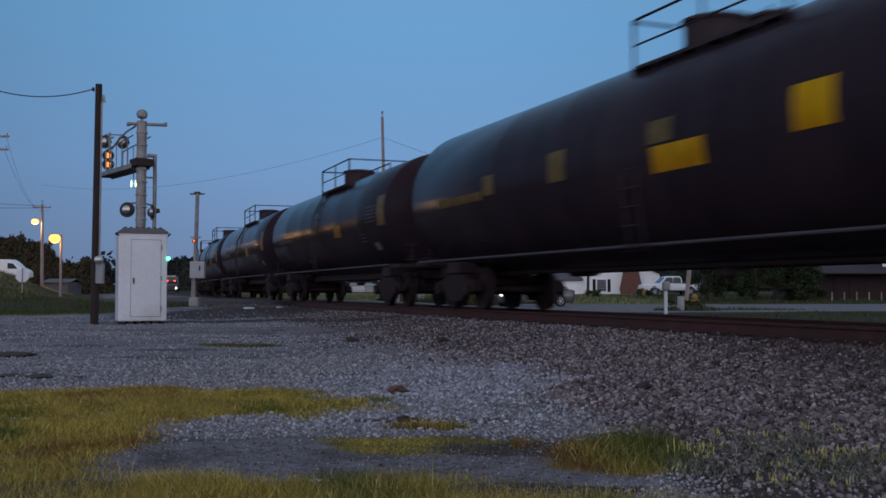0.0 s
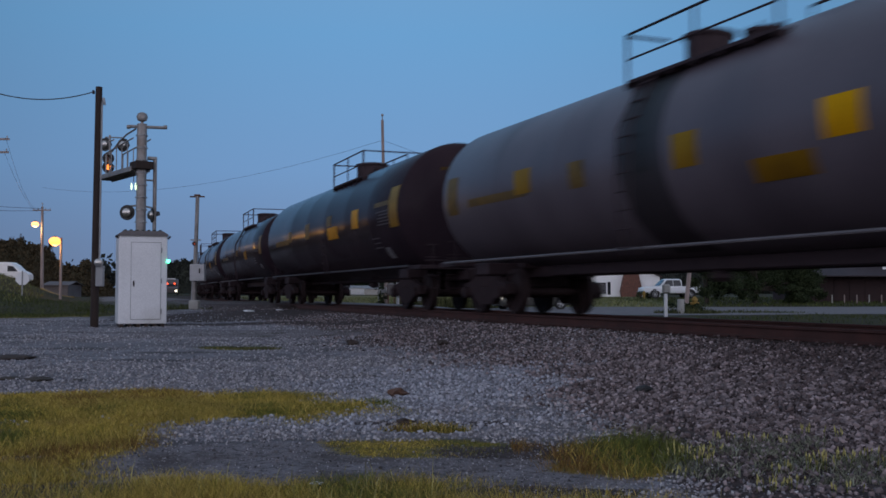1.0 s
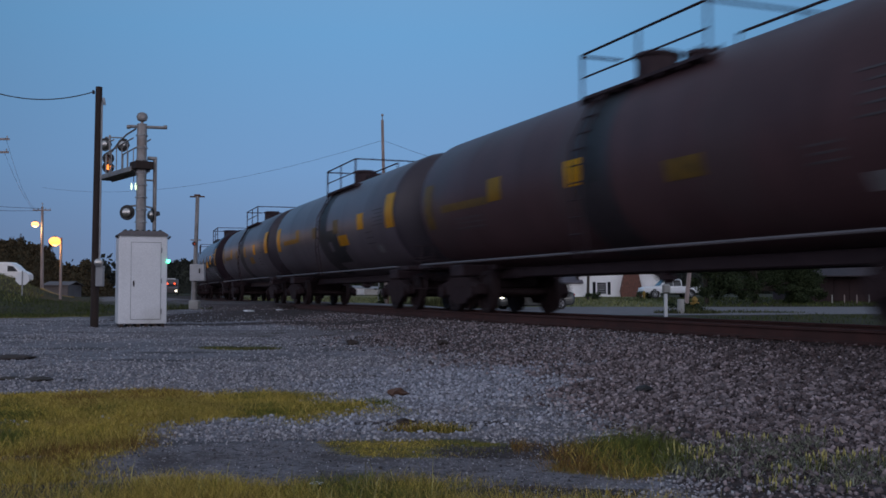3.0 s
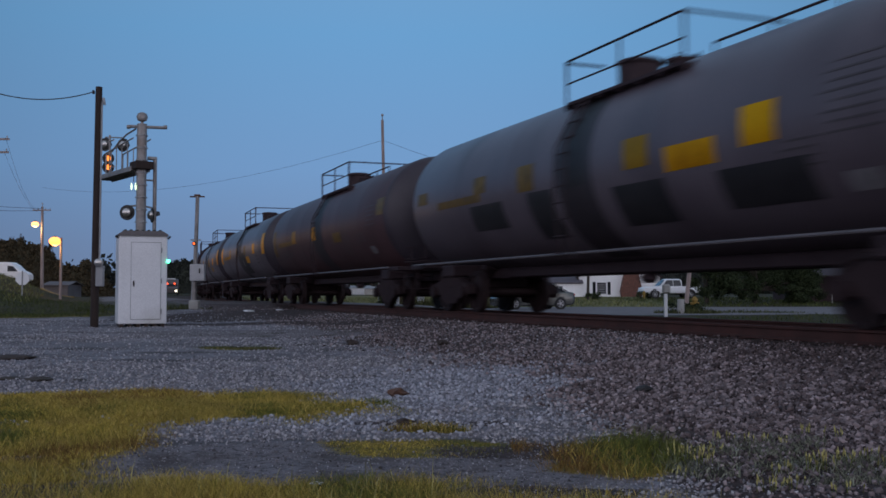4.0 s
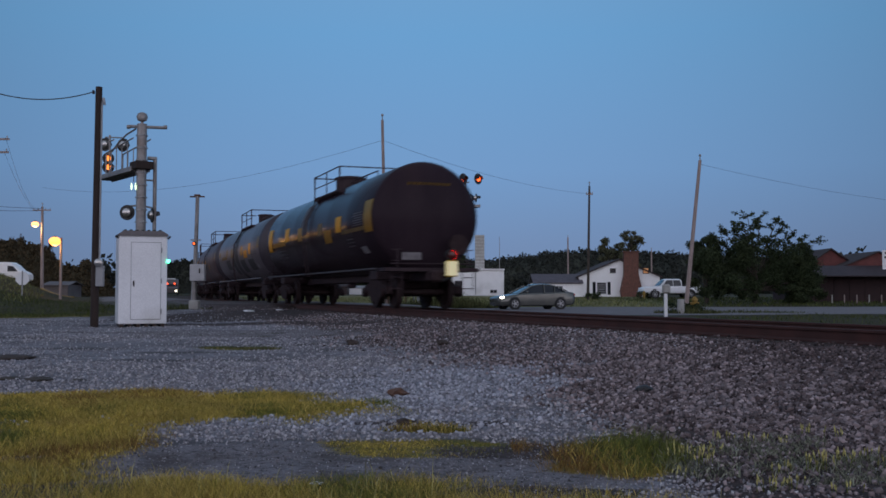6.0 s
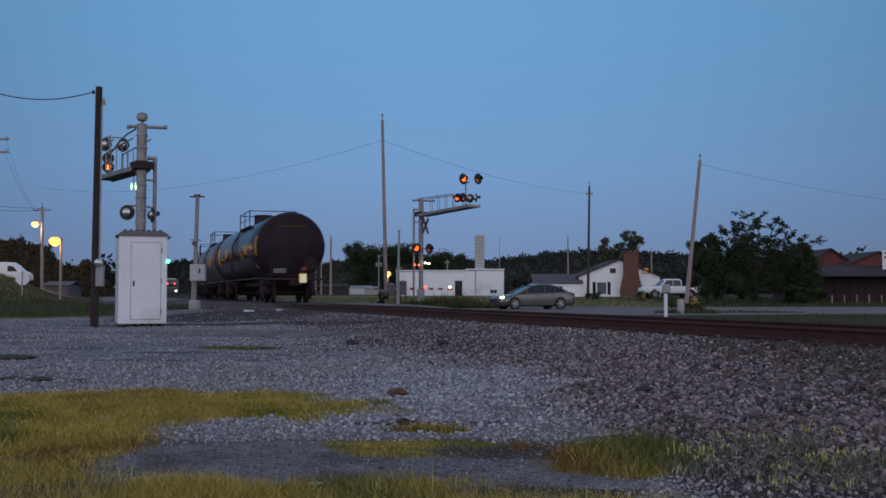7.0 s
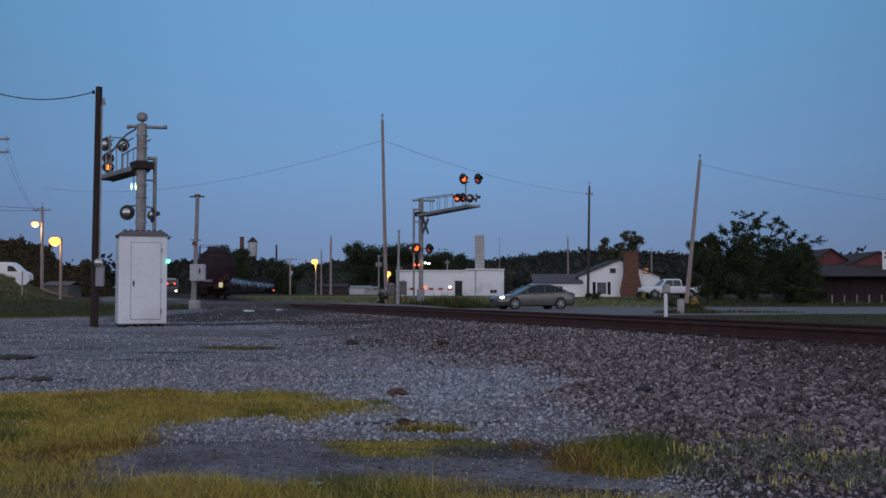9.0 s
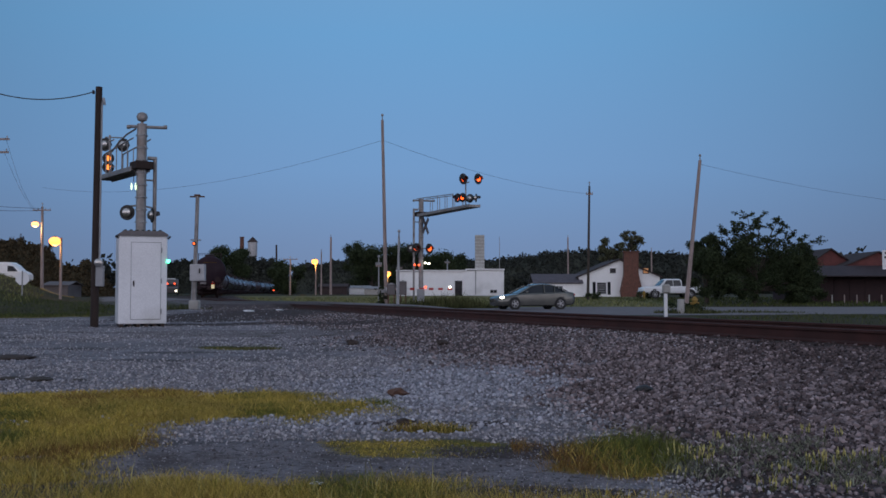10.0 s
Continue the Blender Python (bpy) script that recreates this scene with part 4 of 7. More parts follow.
for k, kind in enumerate(TRAIN):
    paint, dome, text = KIND[kind]
    if kind in built:
        ob = copy_thing(built[kind], Matrix())
    else:
        ob = built[kind] = tank_car(paint, dome, MARKS[kind], LONGER if kind == "long" else 0.0)
    tagged(ob, text)
    CARS.append((ob, k * 18.1 + (OFFSETS[k] if k < 6 else 1.35 - 0.12 * (k - 6)), LONGER if kind == "long" else 0.0))
LAST = CARS[0][0]
# repainted blocks on one car, a blotch on another and a worn streak on the last
for u0, u1, z0, z1 in ((2.0, 3.7, 1.53, 2.03), (4.94, 6.34, 1.47, 2.07), (8.34, 9.28, 1.41, 2.24), (10.42, 11.99, 1.70, 2.20)):
    bm = B()
    on_tank(bm, u0, u1, z0, z1, 0.008)
    part("repainted_block", bm, "patch_black", CARS[1][0], "fresh black repainted block")
bm = B()
for u0, u1, z0, z1 in ((5.3, 6.9, 1.40, 1.75), (5.1, 6.5, 1.75, 2.05), (5.7, 6.95, 2.05, 2.4)):
    on_tank(bm, u0, u1, z0, z1, 0.0055)
part("spill_blotch", bm, "patch_black", CARS[3][0], "dark spill blotch low on the flank")
bm = B()
on_tank(bm, 7.9, 8.9, 2.45, 3.5, 0.005)
part("worn_streak", bm, "dim_mark", LAST, "pale worn streak down the flank")
bm = B()
box(bm, (-8.52, 0.62, 1.42), (0.012, 0.55, 0.20), 0.003)
part("end_plate", bm, "white_mark", LAST, "small pale plate on the end")
# end-of-train marker
marker = new("end_marker")
marker.parent, marker.matrix_basis = LAST, pose(-9.12, -0.30, 0.86)
bm = B()
box(bm, (0, 0, 0.22), (0.16, 0.30, 0.44), 0.03)
part("case", bm, "yellow_paint", marker, "yellow marker case")
# panel glows by itself in place of returned light
bm = B()
box(bm, (-0.085, 0, 0.22), (0.012, 0.28, 0.38), 0.004)
box(bm, (0.0, 0.155, 0.22), (0.14, 0.012, 0.38), 0.004)
part("reflector", bm, "reflector", marker, "pale reflective panel with a faint glow added")
bm = B()
tube(bm, [(0.02, 0.0, 0.0), (0.08, 0.2, -0.1), (0.25, 0.3, 0.02)], 0.03, 6)
part("hose", bm, "rubber", marker)
bm = B()
lathe(bm, ((0.145, -0.045), (0.15, 0.14), (0, 0.15), (0, 0.14), (0.138, 0.135), (0.134, -0.045), (0.145, -0.045)), Matrix.Translation((-0.03, 0, 0.58)) @ Matrix.Rotation(radians(90), 4, "Y"), 16)
part("lamp_cup", bm, "lamp_black", marker)
# the marker's lamp: bright on one face, turned to flash
bm = B()
for s0, mi in ((-1, 0), (1, 1)):
    lathe(bm, ((0, s0 * 0.045), (0.09, s0 * 0.035), (0.13, 0.0)), Matrix.Rotation(radians(90), 4, "Y"), 16)
for f in bm.faces:
    f.material_index = 0 if f.calc_center_median().x < 0 else 1
marker_lamp = part("flashing_lamp", bm, ("glow_marker", "lens_dark"), marker, "red flashing lamp")
marker_lamp.matrix_basis = pose(-0.03, 0, 0.58)


# ---- beside the track, near side ----
FLASHERS = []


def gz(x, y):
    return float(ground_z(np.array([x]), np.array([y]))[0])


def signal_case():
    c = empty("signal_case", pose(-6.52, 21.80, gz(-6.52, 21.80) - 0.03, 0, 0, 22.0), "white painted steel signal case with a closed door", "signal cabinet")
    bm = B()
    box(bm, (0, 0, 1.02), (0.99, 0.86, 1.86), 0.015)
    body = part("body", bm, "white_paint", c)
    bm = B()
    prism(bm, ((-0.515, 1.95), (-0.515, 1.985), (-0.40, 2.06), (0.40, 2.06), (0.515, 1.985), (0.515, 1.95)), -0.455, 0.455)
    part("roof", bm, "tower_steel", c, "dark grey hipped lid")
    bm = B()
    for k in range(7):
        x = -0.36 + k * 0.12
        box(bm, (x, -0.1, 2.075), (0.05, 0.5, 0.03), 0.005)
    part("roof_vent", bm, "lamp_black", c)
    bm = B()
    box(bm, (0.06, -0.436, 1.0), (0.60, 0.022, 1.62), 0.004)
    door = part("door", bm, "white_paint", c)
    bm = B()
    for x0, x1, z0, z1 in ((-0.25, -0.238, 0.19, 1.81), (0.358, 0.37, 0.19, 1.81), (-0.25, 0.37, 0.178, 0.19), (-0.25, 0.37, 1.81, 1.822)):
        box(bm, ((x0 + x1) / 2, -0.432, (z0 + z1) / 2), (x1 - x0, 0.006, z1 - z0))
    part("door_seal", bm, "grey_paint", c)
    bm = B()
    box(bm, (-0.19, -0.455, 0.96), (0.03, 0.02, 0.08), 0.005)
    cyl(bm, (-0.19, -0.46, 0.93), (-0.19, -0.50, 0.93), 0.014, n=8)
    tube(bm, [(-0.19, -0.50, 0.93), (-0.19, -0.50, 0.88)], 0.012, 6)
    part("handle", bm, "black_steel", door, "dark door handle")
    for z in (0.35, 1.0, 1.65):
        bm = B()
        cyl(bm, (0.375, -0.445, z - 0.05), (0.375, -0.445, z + 0.05), 0.014, n=8)
        part("hinge", bm, "grey_paint", door)
    bm = B()
    for k in range(6):
        box(bm, (-0.42 + k * 0.168, 0, 0.04), (0.075, 0.8, 0.10))
    part("skid", bm, "tie_wood", c, "dark wooden support slats")
    for x in (-0.515, 0.515):
        bm = B()
        tube(bm, [(x * 0.985, -0.40, 1.90), (x * 1.08, -0.44, 1.95)], 0.02, 6)
        part("lifting_eye", bm, "lamp_black", c)
    bm = B()
    cyl(bm, (0.515, -0.44, 1.42), (0.515, -0.34, 1.42), 0.042, n=12)
    lamp = part("indicator", bm, "lamp_black", c)
    bm = B()
    lathe(bm, ((0, 0.04), (0.033, 0.025), (0.042, 0.0), (0, 0.0)), Matrix.Translation((0.515, -0.44, 1.42)) @ Matrix.Rotation(radians(90), 4, "X"), 12)
    part("lens", bm, "glow_green", lamp, "glowing green lens", smooth=True)
    return c


signal_case()


def service_pole():
    p = empty("service_pole", pose(-7.38, 21.4, gz(-7.38, 21.4)), "dark creosoted wooden service pole with an electric meter", "utility pole")
    bm = B()
    cyl(bm, (0.0, 0, -0.3), (0.03, 0, 5.12), 0.088, 0.070, 14)
    part("shaft", bm, "creosote", p, smooth=True)
    bm = B()
    box(bm, (0.13, -0.06, 1.08), (0.16, 0.12, 0.44), 0.015)
    part("meter_box", bm, "grey_paint", p, "grey meter box")
    bm = B()
    lathe(bm, ((0, 0.0), (0.085, 0.0), (0.085, 0.08), (0.05, 0.11), (0, 0.115)), Matrix.Translation((0.13, -0.11, 1.36)) @ Matrix.Rotation(radians(90), 4, "X"), 18)
    part("meter", bm, "bright_metal", p, "round glassy meter", smooth=True)
    bm = B()
    tube(bm, [(0.11, -0.05, 1.45), (0.11, -0.03, 4.7), (0.15, -0.05, 4.85), (0.19, -0.08, 4.72)], 0.02, 7)
    part("conduit", bm, "grey_paint", p)
    bm = B()
    box(bm, (-0.07, -0.05, 5.0), (0.05, 0.05, 0.08), 0.01)
    part("bracket", bm, "black_steel", p)


service_pole()


def cable(name, a, b, sag, r=0.012, label="thin black overhead cable", n=14):
    bm = B()
    a, b = Vector(a), Vector(b)
    pts = [a.lerp(b, i / n) - Vector((0, 0, sag * 4 * (i / n) * (1 - i / n))) for i in range(n + 1)]
    tube(bm, pts, r, 5)
    return tagged(link(name, bm, "wire"), label, "cable", "overhead cables")


cable("cable", (-7.43, 21.36, 5.30), (-9.75, 21.2, 5.33), 0.20, 0.012)


def round_lamp(name, parent, m, r=0.25, lit=None, spans=None, hood=True):
    """A crossing lamp that faces local -y: backing disc, hood, silver back, and a disc that turns its lit face outward to flash."""
    lamp = new(name)
    lamp.parent, lamp.matrix_basis = parent, m
    rot = Matrix.Rotation(radians(90), 4, "X")
    bm = B()
    lathe(bm, ((r * 0.48, -0.005), (r, -0.005), (r, 0.012), (r * 0.48, 0.012), (r * 0.48, -0.005)), rot, 24)
    part("backing_disc", bm, "lamp_black", lamp)
    bm = B()
    lathe(bm, ((0, -0.16), (r * 0.25, -0.155), (r * 0.52, -0.11), (r * 0.62, -0.02), (r * 0.60, 0.0), (r * 0.40, 0.0)), rot, 22)
    part("housing", bm, "bright_metal", lamp, "silver bowl-shaped lamp back", smooth=True)
    if hood:
        bm = B()
        lathe(bm, ((r * 0.54, 0.0), (r * 0.52, 0.24), (r * 0.50, 0.24), (r * 0.52, 0.0)), rot, 16, (radians(-10), radians(190)))
        part("hood", bm, "lamp_black", lamp)
    bm = B()
    lathe(bm, ((0, 0.010), (r * 0.46, 0.006), (r * 0.46, -0.006), (r * 0.24, -0.009), (0, -0.010)), rot, 20)
    for f in bm.faces:
        c = f.calc_center_median()
        f.material_index = 0 if c.y < 0 and math.hypot(c.x, c.z) > r * 0.24 else 2 if c.y < 0 else 1
    lens = part("lens", bm, ("glow_flash" if lit is None else lit, "lens_dark", "glow_hot" if lit is None else lit), lamp, "red signal lens", smooth=False)
    at = pose(0, -0.035, 0)
    lens.matrix_basis = at
    if spans is not None:
        FLASHERS.append((lens, at, spans, "Z"))
    return lamp


def turns(first, on=0.6, end=10.2):
    """Spans of light, on and off by turns."""
    out, t = [], first
    while t < end:
        out.append((t, t + on))
        t += 2 * on
    return out


LEFT_ON, RIGHT_ON = turns(-0.7), turns(-0.1)


def ringed_mast(parent, height, r):
    bm = B()
    lathe(bm, ((0, 0), (r * 1.9, 0), (r * 1.9, 0.03), (r, 0.04), (r, height), (0, height + 0.02)), None, 20)
    part("mast", bm, "silver_paint", parent, "weathered aluminium mast", smooth=True)
    z = 0.9
    while z < height - 0.3:
        bm = B()
        lathe(bm, ((r, z), (r + 0.035, z), (r + 0.035, z + 0.035), (r, z + 0.035)), None, 16)
        for sx in (-1, 1):
            tube(bm, [(sx * r, 0, z + 0.02), (sx * (r + 0.15), 0, z + 0.02), (sx * (r + 0.15), 0, z + 0.07)], 0.014, 5)
        part("climbing_step", bm, "grey_paint", parent)
        z += 0.42


def gantry(name, m, reach, label, height, far):
    """A crossing mast with a walkway out over the road along local +x."""
    g = empty(name, m, label, "crossing signal", "crossing signals")
    ringed_mast(g, height, 0.14 if far else 0.165)
    zw = height - (1.0 if far else 1.5)
    bm = B()
    box(bm, (reach / 2 + 0.1, 0.0, zw), (reach, 0.62, 0.07), 0.01)
    for k in range(int(reach / 0.5) + 1):
        box(bm, (0.2 + k * 0.5, 0, zw - 0.06), (0.06, 0.6, 0.06))
    for sy in (-1, 1):
        box(bm, (reach / 2 + 0.1, sy * 0.31, zw - 0.02), (reach, 0.05, 0.16), 0.008)
    part("walkway", bm, "silver_paint", g, "grated metal walkway")
    bm = B()
    for sy in (-1, 1):
        zt = zw + 1.05
        tube(bm, [(0.0, sy * 0.3, zt - 0.05), (reach * 0.72, sy * 0.3, zt - 0.25), (reach * 0.72, sy * 0.3, zw)], 0.024, 6)
        for k in range(1, 5):
            x = reach * 0.72 * k / 5
            tube(bm, [(x, sy * 0.3, zw), (x, sy * 0.3, zt - 0.05 - 0.2 * k / 5)], 0.018, 5)
    part("guard_rail", bm, "silver_paint", g)
    bm = B()
    ax = Matrix.Rotation(radians(-m.to_euler().z * 180 / math.pi + 4), 3, "Z")
    cyl(bm, ax @ Vector((-0.45, 0, height - 0.08)), ax @ Vector((0.78, 0, height - 0.12)), 0.055, n=10)
    for x in (-0.45, 0.78):
        lathe(bm, ((0, -0.06), (0.07, -0.05), (0.07, 0.05), (0, 0.06)), Matrix.Translation(ax @ Vector((x, 0, height - 0.1))) @ ax.to_4x4() @ Matrix.Rotation(radians(90), 4, "Y"), 10)
    part("top_arm", bm, "silver_paint", g)
    bm = B()
    box(bm, (0, 0, zw + 0.08), (0.62, 0.62, 0.26), 0.02)
    part("collar", bm, "creosote", g, "rusty clamp collar")
    bm = B()
    tube(bm, [(-0.05, -0.45, 0.1), (-0.05, -0.45, zw + 0.35), (-0.05, -0.2, zw + 0.35)], 0.065, 8)
    tube(bm, [(-0.05, -0.45, zw - 0.4), (-0.05, -0.1, zw - 0.4)], 0.03, 6)
    part("conduit", bm, "silver_paint", g)
    bm = B()
    tube(bm, [(reach * 0.86, 0, zw), (reach * 0.86, 0, zw + 1.55)], 0.04, 8)
    tube(bm, [(reach * 0.86 - 0.45, 0, zw + 1.32), (reach * 0.86 + 0.45, 0, zw + 1.32)], 0.03, 6)
    tube(bm, [(reach * 0.86 - 0.55, 0, zw + 0.34), (reach * 0.86 + 0.6, 0, zw + 0.34)], 0.03, 6)
    part("lamp_post", bm, "silver_paint", g)
    return g, zw


# the near mast: walkway reaches away over the road
near_z = gz(-10.2, 34.0)
NEAR_AZ = math.degrees(math.atan2(3.0, -2.2))
near_mast, nzw = gantry("crossing_signal", pose(-10.2, 34.0, near_z, 0, 0, NEAR_AZ), 3.9, "silver crossing signal mast with a walkway and round lamps", 6.35, False)
bm = B()
lathe(bm, ((0, 0.0), (0.05, 0.0), (0.05, 0.06), (0.15, 0.10), (0.19, 0.22), (0.15, 0.33), (0.06, 0.38), (0, 0.385)), Matrix.Translation((0, 0, 6.37)), 18)
part("bell", bm, "silver_paint", near_mast, "pale round bell", smooth=True)


def place_in(parent, world_m):
    return parent.matrix_basis.inverted() @ world_m


# two lamps seen from behind at the walkway's end, a lit pair below, and one low lamp on an arm
for i, (x, y, z) in enumerate(((-12.45, 37.0, 6.48), (-11.79, 37.0, 6.46))):
    round_lamp("flashing_light", near_mast, place_in(near_mast, pose(x, y, z, 0, 0, 165)), 0.25, spans=(LEFT_ON, RIGHT_ON)[i])
for i, (x, y, z) in enumerate(((-12.40, 36.7, 5.93), (-12.40, 36.7, 5.60))):
    round_lamp("flashing_light", near_mast, place_in(near_mast, pose(x + 0.17, y, z, 0, 0, 20)), 0.21, lit="glow_amber", spans=(RIGHT_ON, None)[i])
round_lamp("flashing_light", near_mast, place_in(near_mast, pose(-10.68, 34.05, 3.73, 0, 0, 178)), 0.26, spans=LEFT_ON)
round_lamp("flashing_light", near_mast, place_in(near_mast, pose(-9.90, 34.25, 3.66, 0, 0, 120)), 0.26, spans=RIGHT_ON)
bm = B()
inv = near_mast.matrix_basis.inverted()
tube(bm, [inv @ Vector((-10.68, 34.1, 3.95)), inv @ Vector((-10.2, 34.05, 3.97)), inv @ Vector((-9.9, 34.2, 3.9))], 0.03, 6)
tube(bm, [inv @ Vector((-12.45, 37.0, 6.75)), inv @ Vector((-11.79, 37.0, 6.73))], 0.025, 6)
part("lamp_arm", bm, "silver_paint", near_mast)
bm = B()
tube(bm, [inv @ Vector(p) for p in ((-10.45, 34.1, 6.58), (-11.0, 34.9, 6.52), (-11.6, 35.9, 6.38), (-12.19, 36.8, 6.12))], 0.032, 7)
part("brace", bm, "silver_paint", near_mast)
bm = B()
for dx in (-0.07, 0.07):
    lathe(bm, ((0, -0.13), (0.026, -0.09), (0.034, 0.02), (0.01, 0.12), (0, 0.13)), inv @ Matrix.Translation((-10.43 + dx, 33.9, 4.60)), 8)
part("hanging_lamp", bm, "glow_pale", near_mast, "two pale lit bulbs")
bm = B()
tube(bm, [inv @ Vector((-10.43, 33.9, 4.75)), inv @ Vector((-10.43, 33.9, 5.35))], 0.015, 5)
part("lamp_cord", bm, "wire", near_mast)

# the far mast: walkway reaches towards the waiting car
far_z = gz(-1.33, 61.0)
FAR_AZ = math.degrees(math.atan2(-7.0, 3.0))
far_mast, fzw = gantry("crossing_signal", pose(-1.33, 61.0, far_z, 0, 0, FAR_AZ), 7.6, "silver crossing signal mast with red flashing lamps over the road", 6.55, True)
for (x, y, z, r, az, sp) in ((1.09, 54.0, 7.14, 0.30, 42, LEFT_ON), (1.88, 54.0, 7.14, 0.30, 46, RIGHT_ON), (0.78, 53.8, 6.10, 0.25, -48, LEFT_ON), (1.05, 53.8, 6.12, 0.25, -42, RIGHT_ON),
                             (1.45, 54.3, 6.12, 0.24, 150, LEFT_ON), (1.78, 54.3, 6.14, 0.24, 100, RIGHT_ON), (-1.61, 60.6, 3.71, 0.31, 30, LEFT_ON), (-0.82, 60.6, 3.68, 0.31, 44, RIGHT_ON),
                             (-1.9, 61.2, 3.71, 0.27, 185, LEFT_ON)):
    round_lamp("flashing_light", far_mast, place_in(far_mast, pose(x, y, z, 0, 0, az)), r, spans=sp)
finv = far_mast.matrix_basis.inverted()
bm = B()
tube(bm, [finv @ Vector((-1.9, 60.85, 3.72)), finv @ Vector((-0.75, 60.8, 3.70))], 0.035, 6)
part("lamp_arm", bm, "silver_paint", far_mast)
bm = B()
for a in (50, -50):
    mm = finv @ Matrix.Translation((-1.05, 60.8, 5.08)) @ Matrix.Rotation(radians(65), 4, "Z") @ Matrix.Rotation(radians(a), 4, "Y")
    vs = box(bm, (0, 0, 0), (1.2, 0.03, 0.23), 0.004)
    bmesh.ops.transform(bm, matrix=mm, verts=[v for v in vs if v.is_valid])
part("crossbuck", bm, "tower_steel", far_mast, "dull backs of two crossed boards")
for x, z, mt in ((-1.70, 2.72, "glow_red"), (-1.45, 2.70, "glow_red"), (-1.06, 2.83, "glow_white"), (-0.86, 2.79, "glow_white")):
    bm = B()
    lathe(bm, ((0, -0.06), (0.052, -0.04), (0.06, 0.0), (0.052, 0.04), (0, 0.06)), finv @ Matrix.Translation((x, 60.75, z)), 12)
    part("small_lamp", bm, mt, far_mast)


def gate():
    g = empty("crossing_gate", pose(-1.33, 60.2, gz(-1.33, 60.2)), "lowered red and white striped crossing gate arm with lamps", "crossing gate")
    bm = B()
    box(bm, (0, 0, 0.55), (0.45, 0.5, 1.1), 0.03)
    part("mechanism", bm, "grey_paint", g, "grey drive housing")
    for k in range(14):
        bm = B()
        x = -1.9 + k * 0.28
        box(bm, (x, -0.2, 1.10), (0.278, 0.03, 0.16 - 0.003 * k))
        part("stripe", bm, "red_paint" if k % 2 else "white_paint", g)
    for x in (-1.75, 0.3, 1.75):
        bm = B()
        lathe(bm, ((0, -0.07), (0.06, -0.04), (0.07, 0.0), (0.06, 0.04), (0, 0.07)), Matrix.Translation((x, -0.25, 1.22)), 10)
        part("gate_lamp", bm, "glow_red" if x < 1 else "glow_white", g)
    bm = B()
    box(bm, (-2.1, 0, 1.05), (0.5, 0.3, 0.35), 0.02)
    part("counterweight", bm, "grey_paint", g)


gate()


def boxed_pole():
    x, y = -9.22, 37.6
    p = empty("instrument_pole", pose(x, y, gz(x, y)), "grey metal pole with a junction box and small crossarm", "signal pole")
    bm = B()
    cyl(bm, (-0.05, 0, 0), (0.05, 0, 4.22), 0.085, 0.07, 12)
    part("shaft", bm, "silver_paint", p, smooth=True)
    bm = B()
    box(bm, (0.12, -0.12, 1.36), (0.54, 0.3, 0.62), 0.02)
    case = part("junction_box", bm, "grey_box", p, "pale grey junction box")
    bm = B()
    box(bm, (0.22, -0.285, 1.42), (0.05, 0.03, 0.18), 0.005)
    part("latch", bm, "lamp_black", case)
    bm = B()
    box(bm, (0.04, 0, 4.2), (0.55, 0.09, 0.05), 0.01)
    box(bm, (0.04, 0, 4.25), (0.22, 0.16, 0.07), 0.02)
    part("crossarm", bm, "rust", p)
    bm = B()
    box(bm, (0.0, 0, 2.58), (0.38, 0.10, 0.045), 0.01)
    part("bracket", bm, "grey_paint", p)
    round_lamp("red_lamp", p, pose(-0.03, -0.11, 2.44), 0.08, spans=RIGHT_ON, hood=False)
    bm = B()
    box(bm, (-0.02, 0, 0.16), (0.36, 0.36, 0.34), 0.03)
    part("footing", bm, "concrete", p, "concrete footing")
    bm = B()
    tube(bm, [(-0.13, -0.02, 0.3), (-0.10, -0.02, 1.1)], 0.03, 6)
    part("conduit", bm, "grey_paint", p)


boxed_pole()


def marker_post():
    x, y = 6.83, 31.0
    p = empty("marker_post", pose(x, y, gz(x, y)), "white metal post with a pale pedestal head", "post")
    bm = B()
    box(bm, (0, 0, 0.42), (0.10, 0.08, 0.90), 0.01)
    part("shaft", bm, "white_paint", p)
    bm = B()
    box(bm, (0.02, 0, 0.95), (0.23, 0.22, 0.27), 0.04)
    part("head", bm, "concrete", p, "grey weathered head box")


marker_post()


def concrete_post():
    x, y = 10.35, 44.0
    p = empty("concrete_post", pose(x, y, gz(x, y)), "short tapered concrete post in weeds", "post")
    bm = B()
    cyl(bm, (0, 0, -0.1), (0, 0, 0.62), 0.165, 0.15, 12)
    part("body", bm, "concrete", p)
    for x, y in ((11.25, 45.2), (18.9, 95.0)):
        hydrant(x, y)


def hydrant(x, y):
    h = empty("fire_hydrant", pose(x, y, gz(x, y)), "faded yellow fire hydrant among weeds", "fire hydrant")
    bm = B()
    lathe(bm, ((0, 0), (0.16, 0), (0.16, 0.06), (0.11, 0.08), (0.11, 0.52), (0.15, 0.54), (0.14, 0.62), (0.06, 0.72), (0, 0.74)), None, 14)
    part("barrel", bm, "kerb_paint", h, smooth=True)
    bm = B()
    cyl(bm, (-0.2, 0, 0.42), (0.2, 0, 0.42), 0.06, n=8)
    part("outlet", bm, "kerb_paint", h)


concrete_post()


